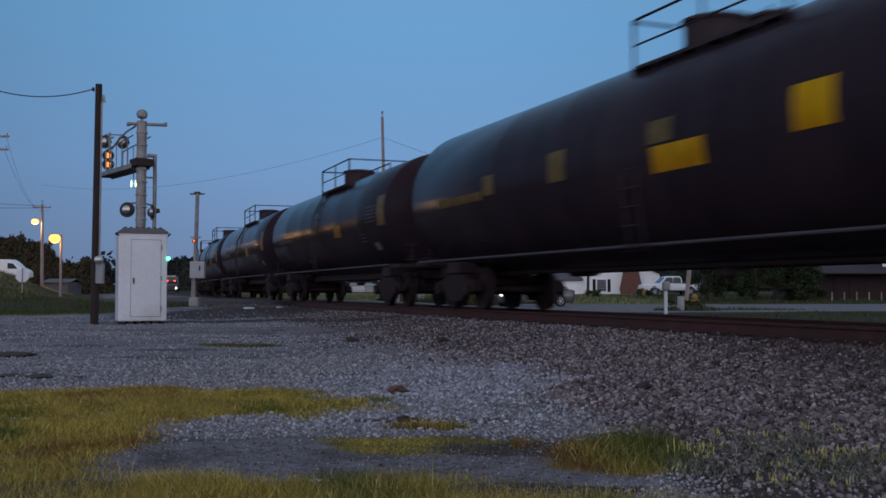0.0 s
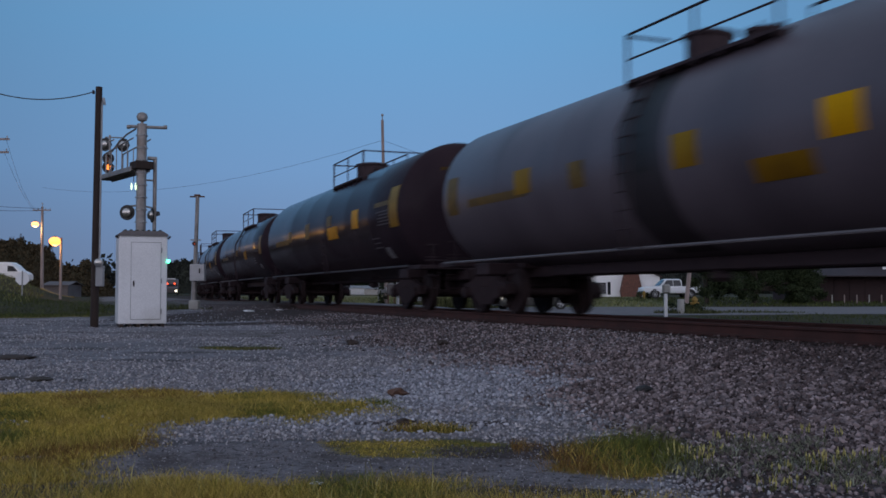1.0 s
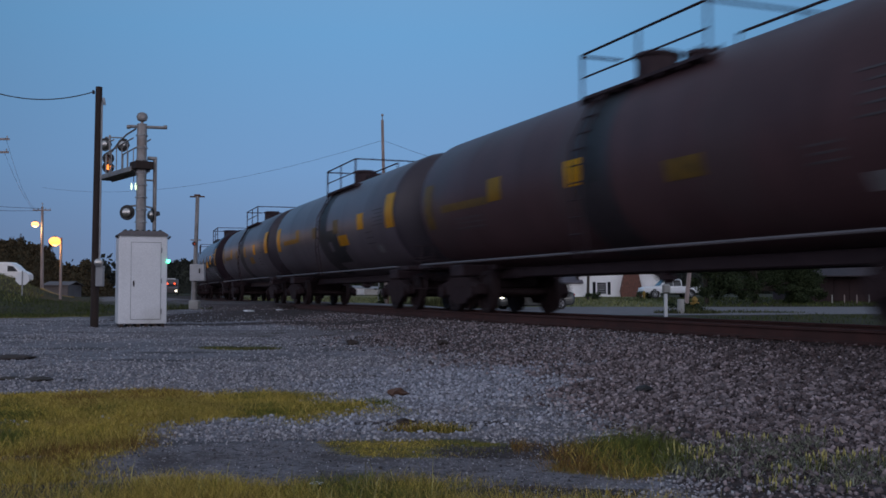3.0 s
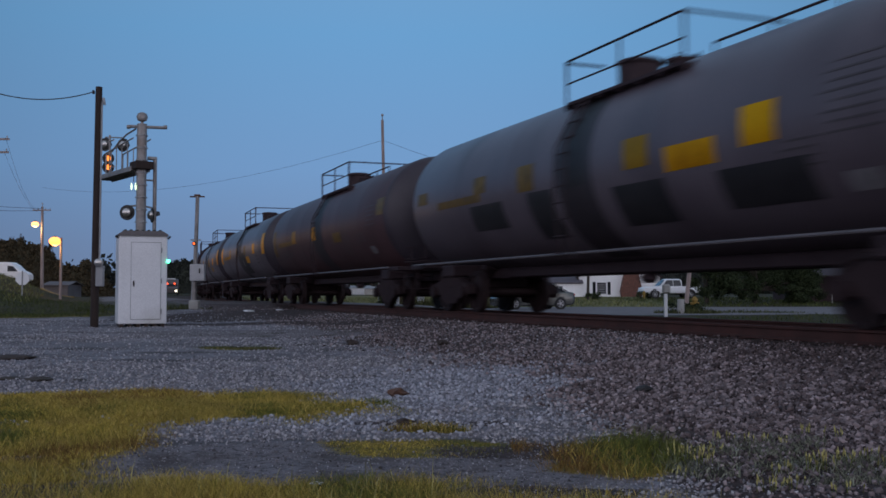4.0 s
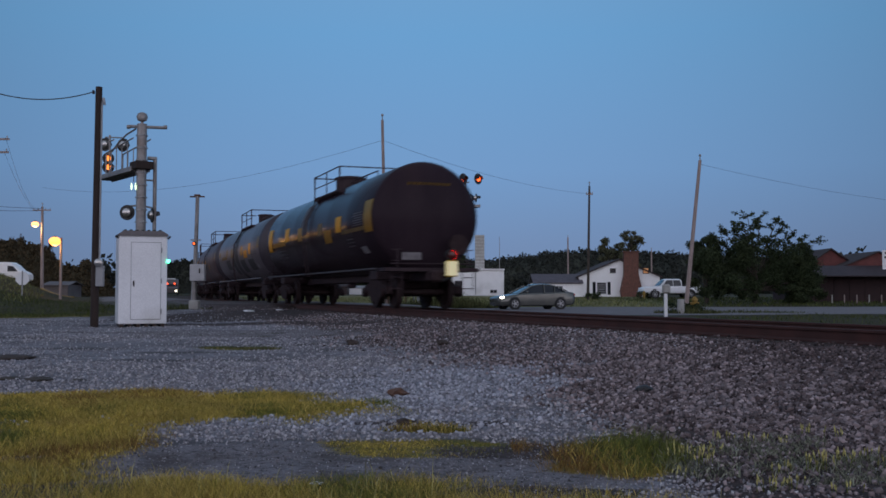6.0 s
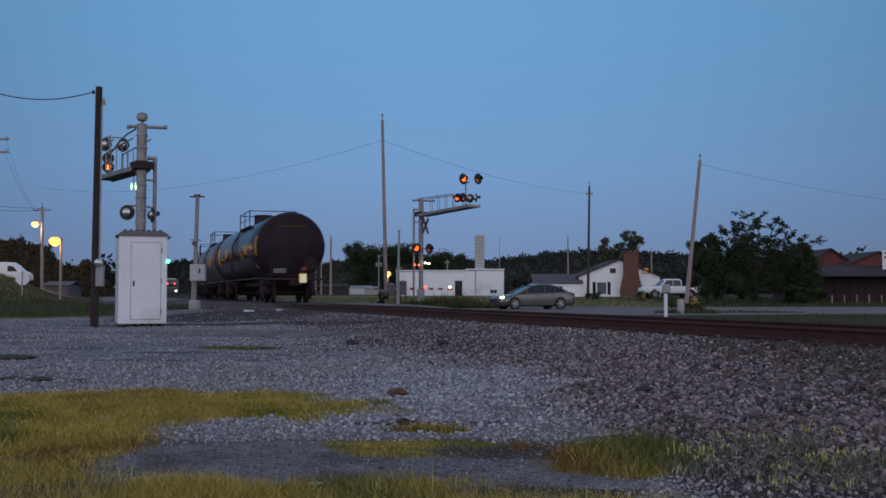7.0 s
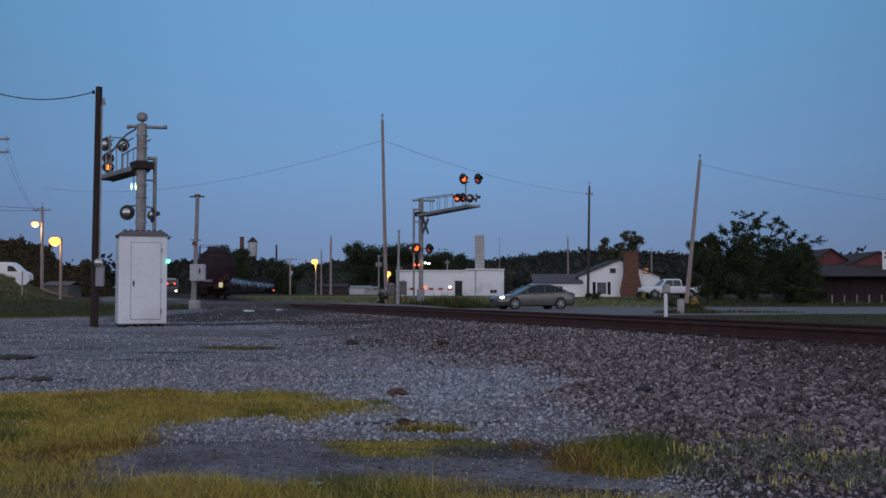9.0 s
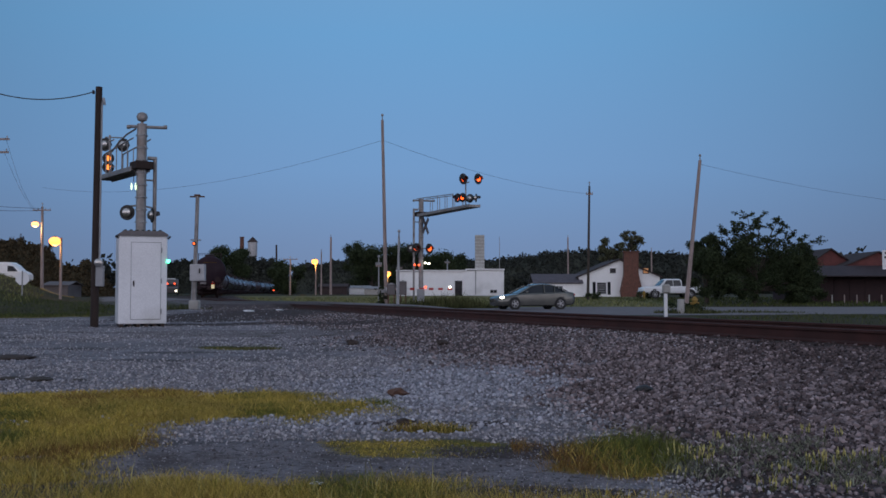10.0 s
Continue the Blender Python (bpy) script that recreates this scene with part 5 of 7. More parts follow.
def relay_case(x, y, w, h, label):
    c = empty("relay_case", pose(x, y, gz(x, y)), label, "signal cabinet", "relay cases at the far mast")
    bm = B()
    box(bm, (0, 0, h / 2 + 0.75), (w, 0.4, h), 0.02)
    body = part("body", bm, "tower_steel", c)
    bm = B()
    box(bm, (0, -0.21, h / 2 + 0.75), (w * 0.8, 0.02, h * 0.85), 0.005)
    part("door", bm, "tower_steel", body)
    bm = B()
    prism(bm, ((-w * 0.58, h + 0.75), (0, h + 0.84), (w * 0.58, h + 0.75)), -0.25, 0.25)
    part("lid", bm, "grey_paint", c)
    for sx in (-1, 1):
        bm = B()
        box(bm, (sx * w * 0.35, 0, 0.36), (0.07, 0.3, 0.82))
        part("leg", bm, "rust", c)


relay_case(-3.05, 59.6, 0.5, 0.62, "small grey steel relay case on short legs")
relay_case(-2.35, 59.4, 0.42, 0.78, "slim grey steel relay case on short legs")


# ---- utility poles and lines ----
def utility_pole(x, y, z_top, lean=(0, 0), r=0.14, mat="grey_wood", arms=(), label="weathered grey wooden utility pole"):
    z = gz(x, y)
    h = z_top - z
    p = empty("utility_pole", pose(x, y, z), label, "utility pole", "utility poles")
    bm = B()
    cyl(bm, (0, 0, -0.3), (lean[0], lean[1], h), r, r * 0.68, 12)
    part("shaft", bm, mat, p, smooth=True)
    bm = B()
    cyl(bm, (lean[0], lean[1], h - 0.02), (lean[0], lean[1], h + 0.30), 0.04, 0.03, 6)
    lathe(bm, ((0, 0), (0.07, 0.0), (0.09, 0.06), (0.05, 0.14), (0, 0.15)), Matrix.Translation((lean[0], lean[1], h + 0.25)), 8)
    part("insulator", bm, "grey_paint", p)
    for dz, w in arms:
        bm = B()
        k = 1 - dz / h
        box(bm, (lean[0] * k, lean[1] * k - 0.1, h - dz), (w, 0.09, 0.11), 0.01)
        arm = part("crossarm", bm, "grey_wood", p)
        for sx in (-0.45, -0.2, 0.2, 0.45):
            bm = B()
            cyl(bm, (lean[0] * k + sx * w, lean[1] * k - 0.1, h - dz + 0.05), (lean[0] * k + sx * w, lean[1] * k - 0.1, h - dz + 0.2), 0.035, n=6)
            part("insulator", bm, "grey_paint", arm)
    return p


utility_pole(-3.47, 62.0, 11.7, (-0.28, 0), 0.125)
utility_pole(12.9, 90.0, 10.6, (0.2, 0), 0.13, "bark", ((0.75, 0.6),))
utility_pole(15.6, 65.0, 9.6, (1.03, 0), 0.15)
utility_pole(-39.7, 100.0, 9.6, (-0.1, 0), 0.17, "grey_wood", ((0.35, 1.8),))
utility_pole(-2.56, 57.0, 4.2, (0.07, 0), 0.09, "grey_paint", (), "thin grey metal pole")
utility_pole(-18.9, 170.0, 10.5, (0, 0), 0.22)
utility_pole(-20.5, 170.0, 8.0, (0, 0), 0.14)
utility_pole(-22.7, 150.0, 6.1, (0, 0), 0.14, "grey_wood", ((0.05, 2.2),))
utility_pole(22.3, 180.0, 11.0, (0, 0), 0.17)
utility_pole(31.0, 150.0, 7.4, (0, 0), 0.14)
utility_pole(-65.8, 400.0, 20.2, (-0.3, 0), 0.5, "creosote")
utility_pole(-6.5, 150.0, 5.0, (0, 0), 0.12, "grey_wood", ((0.3, 0.9),))
utility_pole(-25.4, 56.0, 10.0, (0, 0), 0.12, "grey_wood", ((0.42, 2.5), (1.15, 2.45)))
utility_pole(16.8, 300.0, 17.5, (0, 0), 0.11, "grey_paint", (), "thin distant antenna mast")
utility_pole(0.6, 140.0, 5.3, (0, 0), 0.10, "grey_paint", ((0.05, 0.7),), "thin grey pole with a short arm")
utility_pole(-3.85, 60.5, 2.9, (0, 0), 0.05, "grey_paint", ((0.25, 0.34),), "slim grey post with a small box")
cable("cable", (-3.72, 62.0, 10.45), (13.0, 90.0, 9.9), 0.55, 0.009)
cable("cable", (-3.72, 62.0, 10.45), (-39.8, 100.0, 11.5), 1.5, 0.009)
cable("cable", (16.6, 65.0, 9.35), (60.0, 100.0, 9.5), 1.0, 0.009)
cable("cable", (-24.4, 56.0, 9.7), (-40.4, 100.0, 9.4), 0.9, 0.008)
cable("cable", (-24.5, 56.0, 8.97), (-39.0, 100.0, 9.3), 1.6, 0.008)
cable("cable", (-39.7, 100.0, 9.4), (-70.0, 70.0, 14.0), 1.4, 0.02)
cable("cable", (-39.7, 100.0, 9.2), (-70.0, 72.0, 12.0), 1.4, 0.02)


def street_lamp(x, y, z_lamp, arm, mat, label, energy, color, pole=True, r=0.22):
    z = gz(x, y)
    p = empty("street_lamp", pose(x, y, z), label, "street lamp", "street lamps")
    h = z_lamp - z
    bm = B()
    if pole:
        cyl(bm, (0, 0, -0.2), (0, 0, h + 0.2), 0.11, 0.08, 10)
    tube(bm, [(0, 0, h - 0.1), (arm * 0.5, 0, h + 0.12), (arm, -0.1, h + 0.1)], 0.035, 6)
    part("pole", bm, "grey_wood", p)
    bm = B()
    lathe(bm, ((0, 0.12), (r * 0.35, 0.10), (r * 0.5, 0.0), (0, 0.0)), Matrix.Translation((arm, -0.15, h + r * 0.5)), 14)
    part("shade", bm, "grey_paint", p)
    # emitting ball made as wide as the glare round the lamp head
    bm = B()
    lathe(bm, [(r * math.sin(q * math.pi / 8), r * 0.8 * math.cos(q * math.pi / 8)) for q in range(9)], Matrix.Translation((arm, -0.15, h - r * 0.2)), 14)
    part("globe", bm, mat, p, "glowing globe as wide as its glare", smooth=True)
    if energy:
        d = bpy.data.lights.new("street_light", "POINT")
        d.energy, d.color, d.shadow_soft_size = energy, color, r
        o = new("street_light", d)
        o.location = (x + arm, y - 0.15, z_lamp - r * 1.25)
    return p


street_lamp(-39.7, 99.8, 7.9, -0.65, "glow_warm", "street lamp glowing orange on a wooden pole", 260, (1, 0.6, 0.25), False, 0.36)
street_lamp(-28.4, 75.0, 4.95, -0.42, "glow_sodium", "bright orange sodium lamp on a short pole", 200, (1, 0.5, 0.12), True, 0.42)
street_lamp(-18.9, 150.0, 5.8, -0.15, "glow_sodium", "orange sodium lamp on a wooden pole", 350, (1, 0.55, 0.12), True, 0.50)
street_lamp(-7.7, 140.0, 3.8, 0.05, "glow_sodium", "orange lamp on a pole near a white building", 250, (1, 0.55, 0.12), True, 0.42)




# ---- vehicles ----
def loft(bm, stations):
    """Skins closed sections (lists of points of equal length)."""
    rings = [[bm.verts.new(p) for p in st] for st in stations]
    k = len(rings[0])
    for a, b in zip(rings, rings[1:]):
        for i in range(k):
            bm.faces.new((a[i], a[(i + 1) % k], b[(i + 1) % k], b[i]))
    bm.faces.new(rings[0][::-1])
    bm.faces.new(rings[-1])


def car_section(x, zb, zt, hw):
    zm = zb + (zt - zb) * 0.45
    half = [(hw * 0.86, zb), (hw * 0.97, zb + 0.08), (hw, zm), (hw * 0.97, zt - 0.10), (hw * 0.88, zt - 0.02), (hw * 0.45, zt)]
    return [(x, y, z) for y, z in half] + [(x, -y, z) for y, z in half[::-1]]


def wheel(parent, x, y, r, w, spokes=5):
    s = 1 if y > 0 else -1
    wh = new("wheel")
    wh.parent, wh.matrix_basis = parent, pose(x, y, r)
    rot = Matrix.Rotation(radians(-90 * s), 4, "X")
    bm = B()
    lathe(bm, ((r * 0.64, -w / 2), (r * 0.93, -w / 2), (r, -w * 0.3), (r, w * 0.3), (r * 0.93, w / 2), (r * 0.64, w / 2), (r * 0.64, -w / 2)), rot, 24)
    part("tyre", bm, "rubber", wh, smooth=True)
    bm = B()
    lathe(bm, ((r * 0.64, w * 0.42), (r * 0.58, w * 0.45), (r * 0.56, w * 0.1), (0, w * 0.08)), rot, 24)
    lathe(bm, ((0, w * 0.42), (r * 0.16, w * 0.40), (r * 0.17, w * 0.1)), rot, 12)
    for k in range(spokes):
        a = 2 * math.pi * k / spokes
        vs = box(bm, (r * 0.35, 0, 0), (r * 0.52, r * 0.13, w * 0.2), 0)
        bmesh.ops.transform(bm, matrix=rot @ Matrix.Translation((0, 0, w * 0.33)) @ Matrix.Rotation(a, 4, "Z"), verts=vs)
    part("rim", bm, "alloy", wh, "silver spoked rim")


def sheet(bm, pts, thick=(0, 0.01, 0)):
    a = [bm.verts.new(p) for p in pts]
    b = [bm.verts.new(Vector(p) + Vector(thick)) for p in pts]
    bm.faces.new(a)
    bm.faces.new(b[::-1])
    k = len(a)
    for i in range(k):
        bm.faces.new((a[i], b[i], b[(i + 1) % k], a[(i + 1) % k]))


def sedan(m):
    c = empty("car", m, "grey-blue sedan waiting at the crossing with headlights on", "car")
    bm = B()
    loft(bm, [car_section(*s) for s in ((2.42, 0.34, 0.62, 0.62), (2.34, 0.24, 0.70, 0.76), (2.1, 0.20, 0.76, 0.85), (1.5, 0.19, 0.85, 0.90), (1.0, 0.18, 0.93, 0.90), (0.2, 0.18, 0.95, 0.90),
                                        (-0.8, 0.18, 0.98, 0.90), (-1.6, 0.20, 1.02, 0.90), (-2.1, 0.24, 1.01, 0.87), (-2.32, 0.30, 0.96, 0.80), (-2.40, 0.42, 0.80, 0.72))])
    part("body", bm, "car_paint", c, "grey-blue metallic body", smooth=True)
    cab = ((1.12, 0.92, 0.74), (0.62, 1.18, 0.66), (0.22, 1.38, 0.58), (-0.25, 1.46, 0.56), (-0.9, 1.44, 0.55), (-1.35, 1.30, 0.58), (-1.95, 1.02, 0.68))
    bm = B()
    loft(bm, [[(x, 0.80, 0.90), (x, hw, max(z - 0.05, 0.91)), (x, hw * 0.6, z), (x, -hw * 0.6, z), (x, -hw, max(z - 0.05, 0.91)), (x, -0.80, 0.90)] for x, z, hw in cab])
    part("greenhouse", bm, "auto_glass", c, "dark windows", smooth=True)
    bm = B()
    top = [(0.25, 1.395, 0.57), (-0.25, 1.475, 0.57), (-0.9, 1.455, 0.56), (-1.32, 1.33, 0.58)]
    loft(bm, [[(x, hw, z - 0.07), (x, hw, z - 0.03), (x, hw * 0.6, z + 0.008), (x, -hw * 0.6, z + 0.008), (x, -hw, z - 0.03), (x, -hw, z - 0.07)] for x, z, hw in top])
    part("roof", bm, "car_paint", c, smooth=True)
    for sy in (1, -1):
        for pts in ([(1.1, 0.80, 0.93), (0.25, 0.595, 1.36)], [(-0.42, 0.815, 0.95), (-0.45, 0.60, 1.42)], [(-1.3, 0.60, 1.33), (-1.9, 0.76, 1.03)], [(-1.05, 0.81, 0.96), (-1.15, 0.615, 1.36)]):
            bm = B()
            tube(bm, [(x, sy * y, z) for x, y, z in pts], 0.035, 6)
            part("pillar", bm, "car_paint", c)
        bm = B()
        box(bm, (0.75, sy * 0.98, 1.0), (0.14, 0.20, 0.12), 0.03)
        part("mirror", bm, "car_paint", c)
        bm = B()
        lathe(bm, [(math.sin(q * math.pi / 6), math.cos(q * math.pi / 6)) for q in range(7)], Matrix.Translation((2.14, sy * 0.70, 0.67)) @ Matrix.Diagonal((0.17, 0.13, 0.085, 1) if sy > 0 else (0.10, 0.08, 0.05, 1)), 12)
        part("headlight", bm, "glow_white", c, "glowing headlight")
        bm = B()
        box(bm, (-2.33, sy * 0.66, 0.84), (0.10, 0.26, 0.14), 0.03)
        part("tail_light", bm, "red_paint", c)
        for x in (-0.95, 0.15):
            bm = B()
            box(bm, (x, sy * 0.905, 0.80), (0.16, 0.03, 0.03), 0.008)
            part("door_handle", bm, "car_paint", c)
        for x in (1.45, -1.38):
            bm = B()
            lathe(bm, ((0.36, -0.02), (0.385, 0.0), (0.36, 0.012), (0.0, 0.005)), Matrix.Translation((x, sy * 0.885, 0.345)) @ Matrix.Rotation(radians(-90 * sy), 4, "X"), 20)
            part("wheel_arch", bm, "lamp_black", c)
    bm = B()
    box(bm, (2.38, 0, 0.50), (0.06, 0.9, 0.14), 0.02)
    part("grille", bm, "lamp_black", c)
    for x in (1.45, -1.38):
        for y in (0.83, -0.83):
            wheel(c, x, y, 0.335, 0.22)


sed_x, sed_y = 4.85, 55.0
sedan(pose(sed_x, sed_y, gz(sed_x, sed_y), 0, 0, 180 + 19) @ Matrix.Scale(0.94, 4))


def pickup(m):
    c = empty("pickup_truck", m, "white pickup truck parked on the grass by the house", "pickup truck")
    bm = B()
    loft(bm, [car_section(*s) for s in ((2.85, 0.55, 0.95, 0.82), (2.75, 0.45, 1.05, 0.93), (2.2, 0.45, 1.12, 0.97), (1.25, 0.45, 1.15, 0.98), (1.15, 0.45, 1.15, 0.98), (-0.55, 0.45, 1.15, 0.98), (-0.6, 0.45, 1.16, 0.98), (-2.75, 0.50, 1.16, 0.96), (-2.85, 0.6, 1.12, 0.92))])
    part("body", bm, "truck_paint", c, "white body", smooth=True)
    bm = B()
    loft(bm, [[(x, 0.90, 1.1), (x, hw, z - 0.06), (x, hw * 0.7, z), (x, -hw * 0.7, z), (x, -hw, z - 0.06), (x, -0.90, 1.1)] for x, z, hw in ((1.25, 1.16, 0.85), (0.65, 1.80, 0.70), (0.4, 1.86, 0.70), (-0.8, 1.86, 0.70), (-0.95, 1.75, 0.70), (-1.0, 1.2, 0.8))])
    part("cab", bm, "truck_paint", c, smooth=True)
    for sy in (1, -1):
        bm = B()
        sheet(bm, [(1.0, sy * 0.925, 1.18), (0.55, sy * 0.815, 1.72), (-0.02, sy * 0.815, 1.74), (-0.02, sy * 0.925, 1.18)])
        part("side_window", bm, "auto_glass", c)
        bm = B()
        sheet(bm, [(-0.10, sy * 0.925, 1.18), (-0.10, sy * 0.815, 1.74), (-0.78, sy * 0.815, 1.72), (-0.86, sy * 0.925, 1.18)])
        part("side_window", bm, "auto_glass", c)
        for x in (1.75, -1.75):
            bm = B()
            lathe(bm, ((0.46, -0.02), (0.48, 0.0), (0.44, 0.012), (0.0, 0.005)), Matrix.Translation((x, sy * 0.96, 0.42)) @ Matrix.Rotation(radians(-90 * sy), 4, "X"), 20)
            part("wheel_arch", bm, "lamp_black", c)
    bm = B()
    sheet(bm, [(1.22, -0.78, 1.22), (1.22, 0.78, 1.22), (0.70, 0.64, 1.75), (0.70, -0.64, 1.75)], (0.01, 0, 0.01))
    part("windshield", bm, "auto_glass", c)
    bm = B()
    sheet(bm, [(-1.05, 0.86, 1.165), (-2.7, 0.86, 1.165), (-2.7, -0.86, 1.165), (-1.05, -0.86, 1.165)], (0, 0, 0.22))
    part("bed_cover", bm, "lamp_black", c, "black bed cover")
    bm = B()
    box(bm, (2.88, 0, 0.62), (0.12, 1.8, 0.2), 0.03)
    box(bm, (-2.9, 0, 0.62), (0.12, 1.8, 0.2), 0.03)
    part("bumper", bm, "chrome", c)
    for x in (1.75, -1.75):
        for y in (0.90, -0.90):
            wheel(c, x, y, 0.39, 0.25, 6)


pickup(pose(21.75, 97.0, gz(21.75, 97.0), 0, 0, 180 + 6))


def van(m):
    c = empty("van", m, "white panel van parked on the grassy rise", "van")
    bm = B()
    loft(bm, [car_section(*s) for s in ((2.7, 0.5, 1.1, 0.85), (2.5, 0.4, 1.25, 0.95), (1.9, 0.4, 1.5, 0.98), (1.3, 0.4, 2.05, 0.98), (0.8, 0.4, 2.35, 0.98), (-2.6, 0.4, 2.4, 0.98), (-2.75, 0.5, 2.3, 0.95))])
    part("body", bm, "truck_paint", c, "white body", smooth=True)
    for sy in (1, -1):
        bm = B()
        sheet(bm, [(1.95, sy * 1.0, 1.38), (1.45, sy * 1.0, 1.92), (0.85, sy * 1.0, 1.98), (0.85, sy * 1.0, 1.38)])
        part("side_window", bm, "auto_glass", c)
    for x in (1.7, -1.7):
        for y in (0.9, -0.9):
            wheel(c, x, y, 0.36, 0.24)


van(pose(-45.8, 105.5, gz(-45.8, 105.5) - 0.02, 0, 0, -6))


def service_truck(m):
    c = empty("truck", m, "grey truck waiting beyond the crossing with its lights on", "truck")
    bm = B()
    loft(bm, [car_section(*s) for s in ((2.6, 0.4, 1.0, 0.85), (2.4, 0.4, 1.1, 0.98), (1.2, 0.4, 1.2, 1.0), (0.9, 0.4, 1.9, 1.0), (0.6, 0.4, 2.2, 1.0), (-3.0, 0.4, 2.3, 1.05), (-3.1, 0.5, 2.25, 1.0))])
    part("body", bm, "tower_steel", c, smooth=True)
    bm = B()
    sheet(bm, [(1.22, -0.85, 1.25), (1.22, 0.85, 1.25), (0.82, 0.8, 1.85), (0.82, -0.8, 1.85)], (0.02, 0, 0.02))
    part("windshield", bm, "auto_glass", c)
    for y in (-0.68, 0.68):
        for nm, z, mt, r in (("headlight", 0.62, "glow_white", 0.12), ("roof_light", 1.62, "glow_red", 0.10)):
            bm = B()
            lathe(bm, ((0, 0.06), (r * 0.8, 0.03), (r, -0.05)), Matrix.Translation((2.6 if nm == "headlight" else 1.15, y * (1 if nm == "headlight" else 0.7), z)) @ Matrix.Rotation(radians(90), 4, "Y"), 12)
            part(nm, bm, mt, c)
    bm = B()
    box(bm, (0.4, 0, 2.28), (0.3, 1.2, 0.14), 0.03)
    part("light_bar", bm, "white_paint", c)
    for x in (1.7, -1.9):
        for y in (0.9, -0.9):
            wheel(c, x, y, 0.40, 0.25)


service_truck(pose(-37.7, 140.0, gz(-37.7, 140.0), 0, 0, -75))


def tail_lights():
    x, y = -34.6, 215.0
    c = empty("car", pose(x, y, gz(x, y), 0, 0, 80), "dark distant car with red tail lights on", "car")
    bm = B()
    loft(bm, [car_section(*s) for s in ((2.3, 0.3, 0.7, 0.8), (1.2, 0.2, 0.95, 0.9), (0.6, 0.2, 1.4, 0.8), (-1.4, 0.2, 1.45, 0.8), (-2.2, 0.3, 1.1, 0.9), (-2.35, 0.35, 0.9, 0.85))])
    part("body", bm, "lamp_black", c, smooth=True)
    for sy in (1, -1):
        bm = B()
        box(bm, (-2.4, sy * 0.65, 0.85), (0.08, 0.34, 0.26), 0.03)
        part("tail_light", bm, "glow_red", c)
        for wx in (1.4, -1.4):
            wheel(c, wx, sy * 0.82, 0.33, 0.22)


tail_lights()


# ---- buildings ----
def gable_roof(bm, x0, x1, y0, y1, ze, zr, over=0.35, t=0.14, along="y"):
    """Two slabs; the ridge runs along y (or x)."""
    if along == "y":
        xm = (x0 + x1) / 2
        k = (zr - ze) / (xm - x0)
        for s, xe in ((-1, x0 - over), (1, x1 + over)):
            zl = ze - k * over
            prism(bm, ((xe, zl), (xm, zr), (xm, zr + t), (xe, zl + t)) if s < 0 else ((xe, zl), (xe, zl + t), (xm, zr + t), (xm, zr)), y0 - over, y1 + over)
    else:
        ym = (y0 + y1) / 2
        k = (zr - ze) / (ym - y0)
        for ye in (y0 - over, y1 + over):
            zl = ze - k * over
            vs = [(x, y, z) for x in (x0 - over, x1 + over) for y, z in ((ye, zl), (ym, zr), (ym, zr + t), (ye, zl + t))]
            v = [bm.verts.new(p) for p in vs]
            for f in ((0, 1, 2, 3), (7, 6, 5, 4), (0, 4, 5, 1), (1, 5, 6, 2), (2, 6, 7, 3), (3, 7, 4, 0)):
                bm.faces.new([v[i] for i in f])


def window(parent, x, y, z, w, h, bars=1, mat="window_dark", frame_mat="white_paint", shutters=False):
    """A window in a wall that faces -y, set with a projecting frame."""
    win = new("window")
    win.parent, win.matrix_basis = parent, pose(x, y, z)
    bm = B()
    for cx, cz, sx, sz in ((0, h / 2, w + 0.12, 0.07), (0, -h / 2, w + 0.12, 0.07), (-w / 2, 0, 0.07, h), (w / 2, 0, 0.07, h)):
        box(bm, (cx, -0.03, cz), (sx, 0.08, sz))
    for k in range(1, bars + 1):
        box(bm, (-w / 2 + w * k / (bars + 1), -0.02, 0), (0.04, 0.05, h))
    part("frame", bm, frame_mat, win)
    bm = B()
    box(bm, (0, -0.006, 0), (w, 0.02, h))
    part("pane", bm, mat, win)
    if shutters:
        for s in (-1, 1):
            bm = B()
            box(bm, (s * (w / 2 + 0.30), -0.03, 0), (0.34, 0.05, h + 0.1), 0.01)
            part("shutter", bm, "window_dark", win, "dark shutter")
    return win


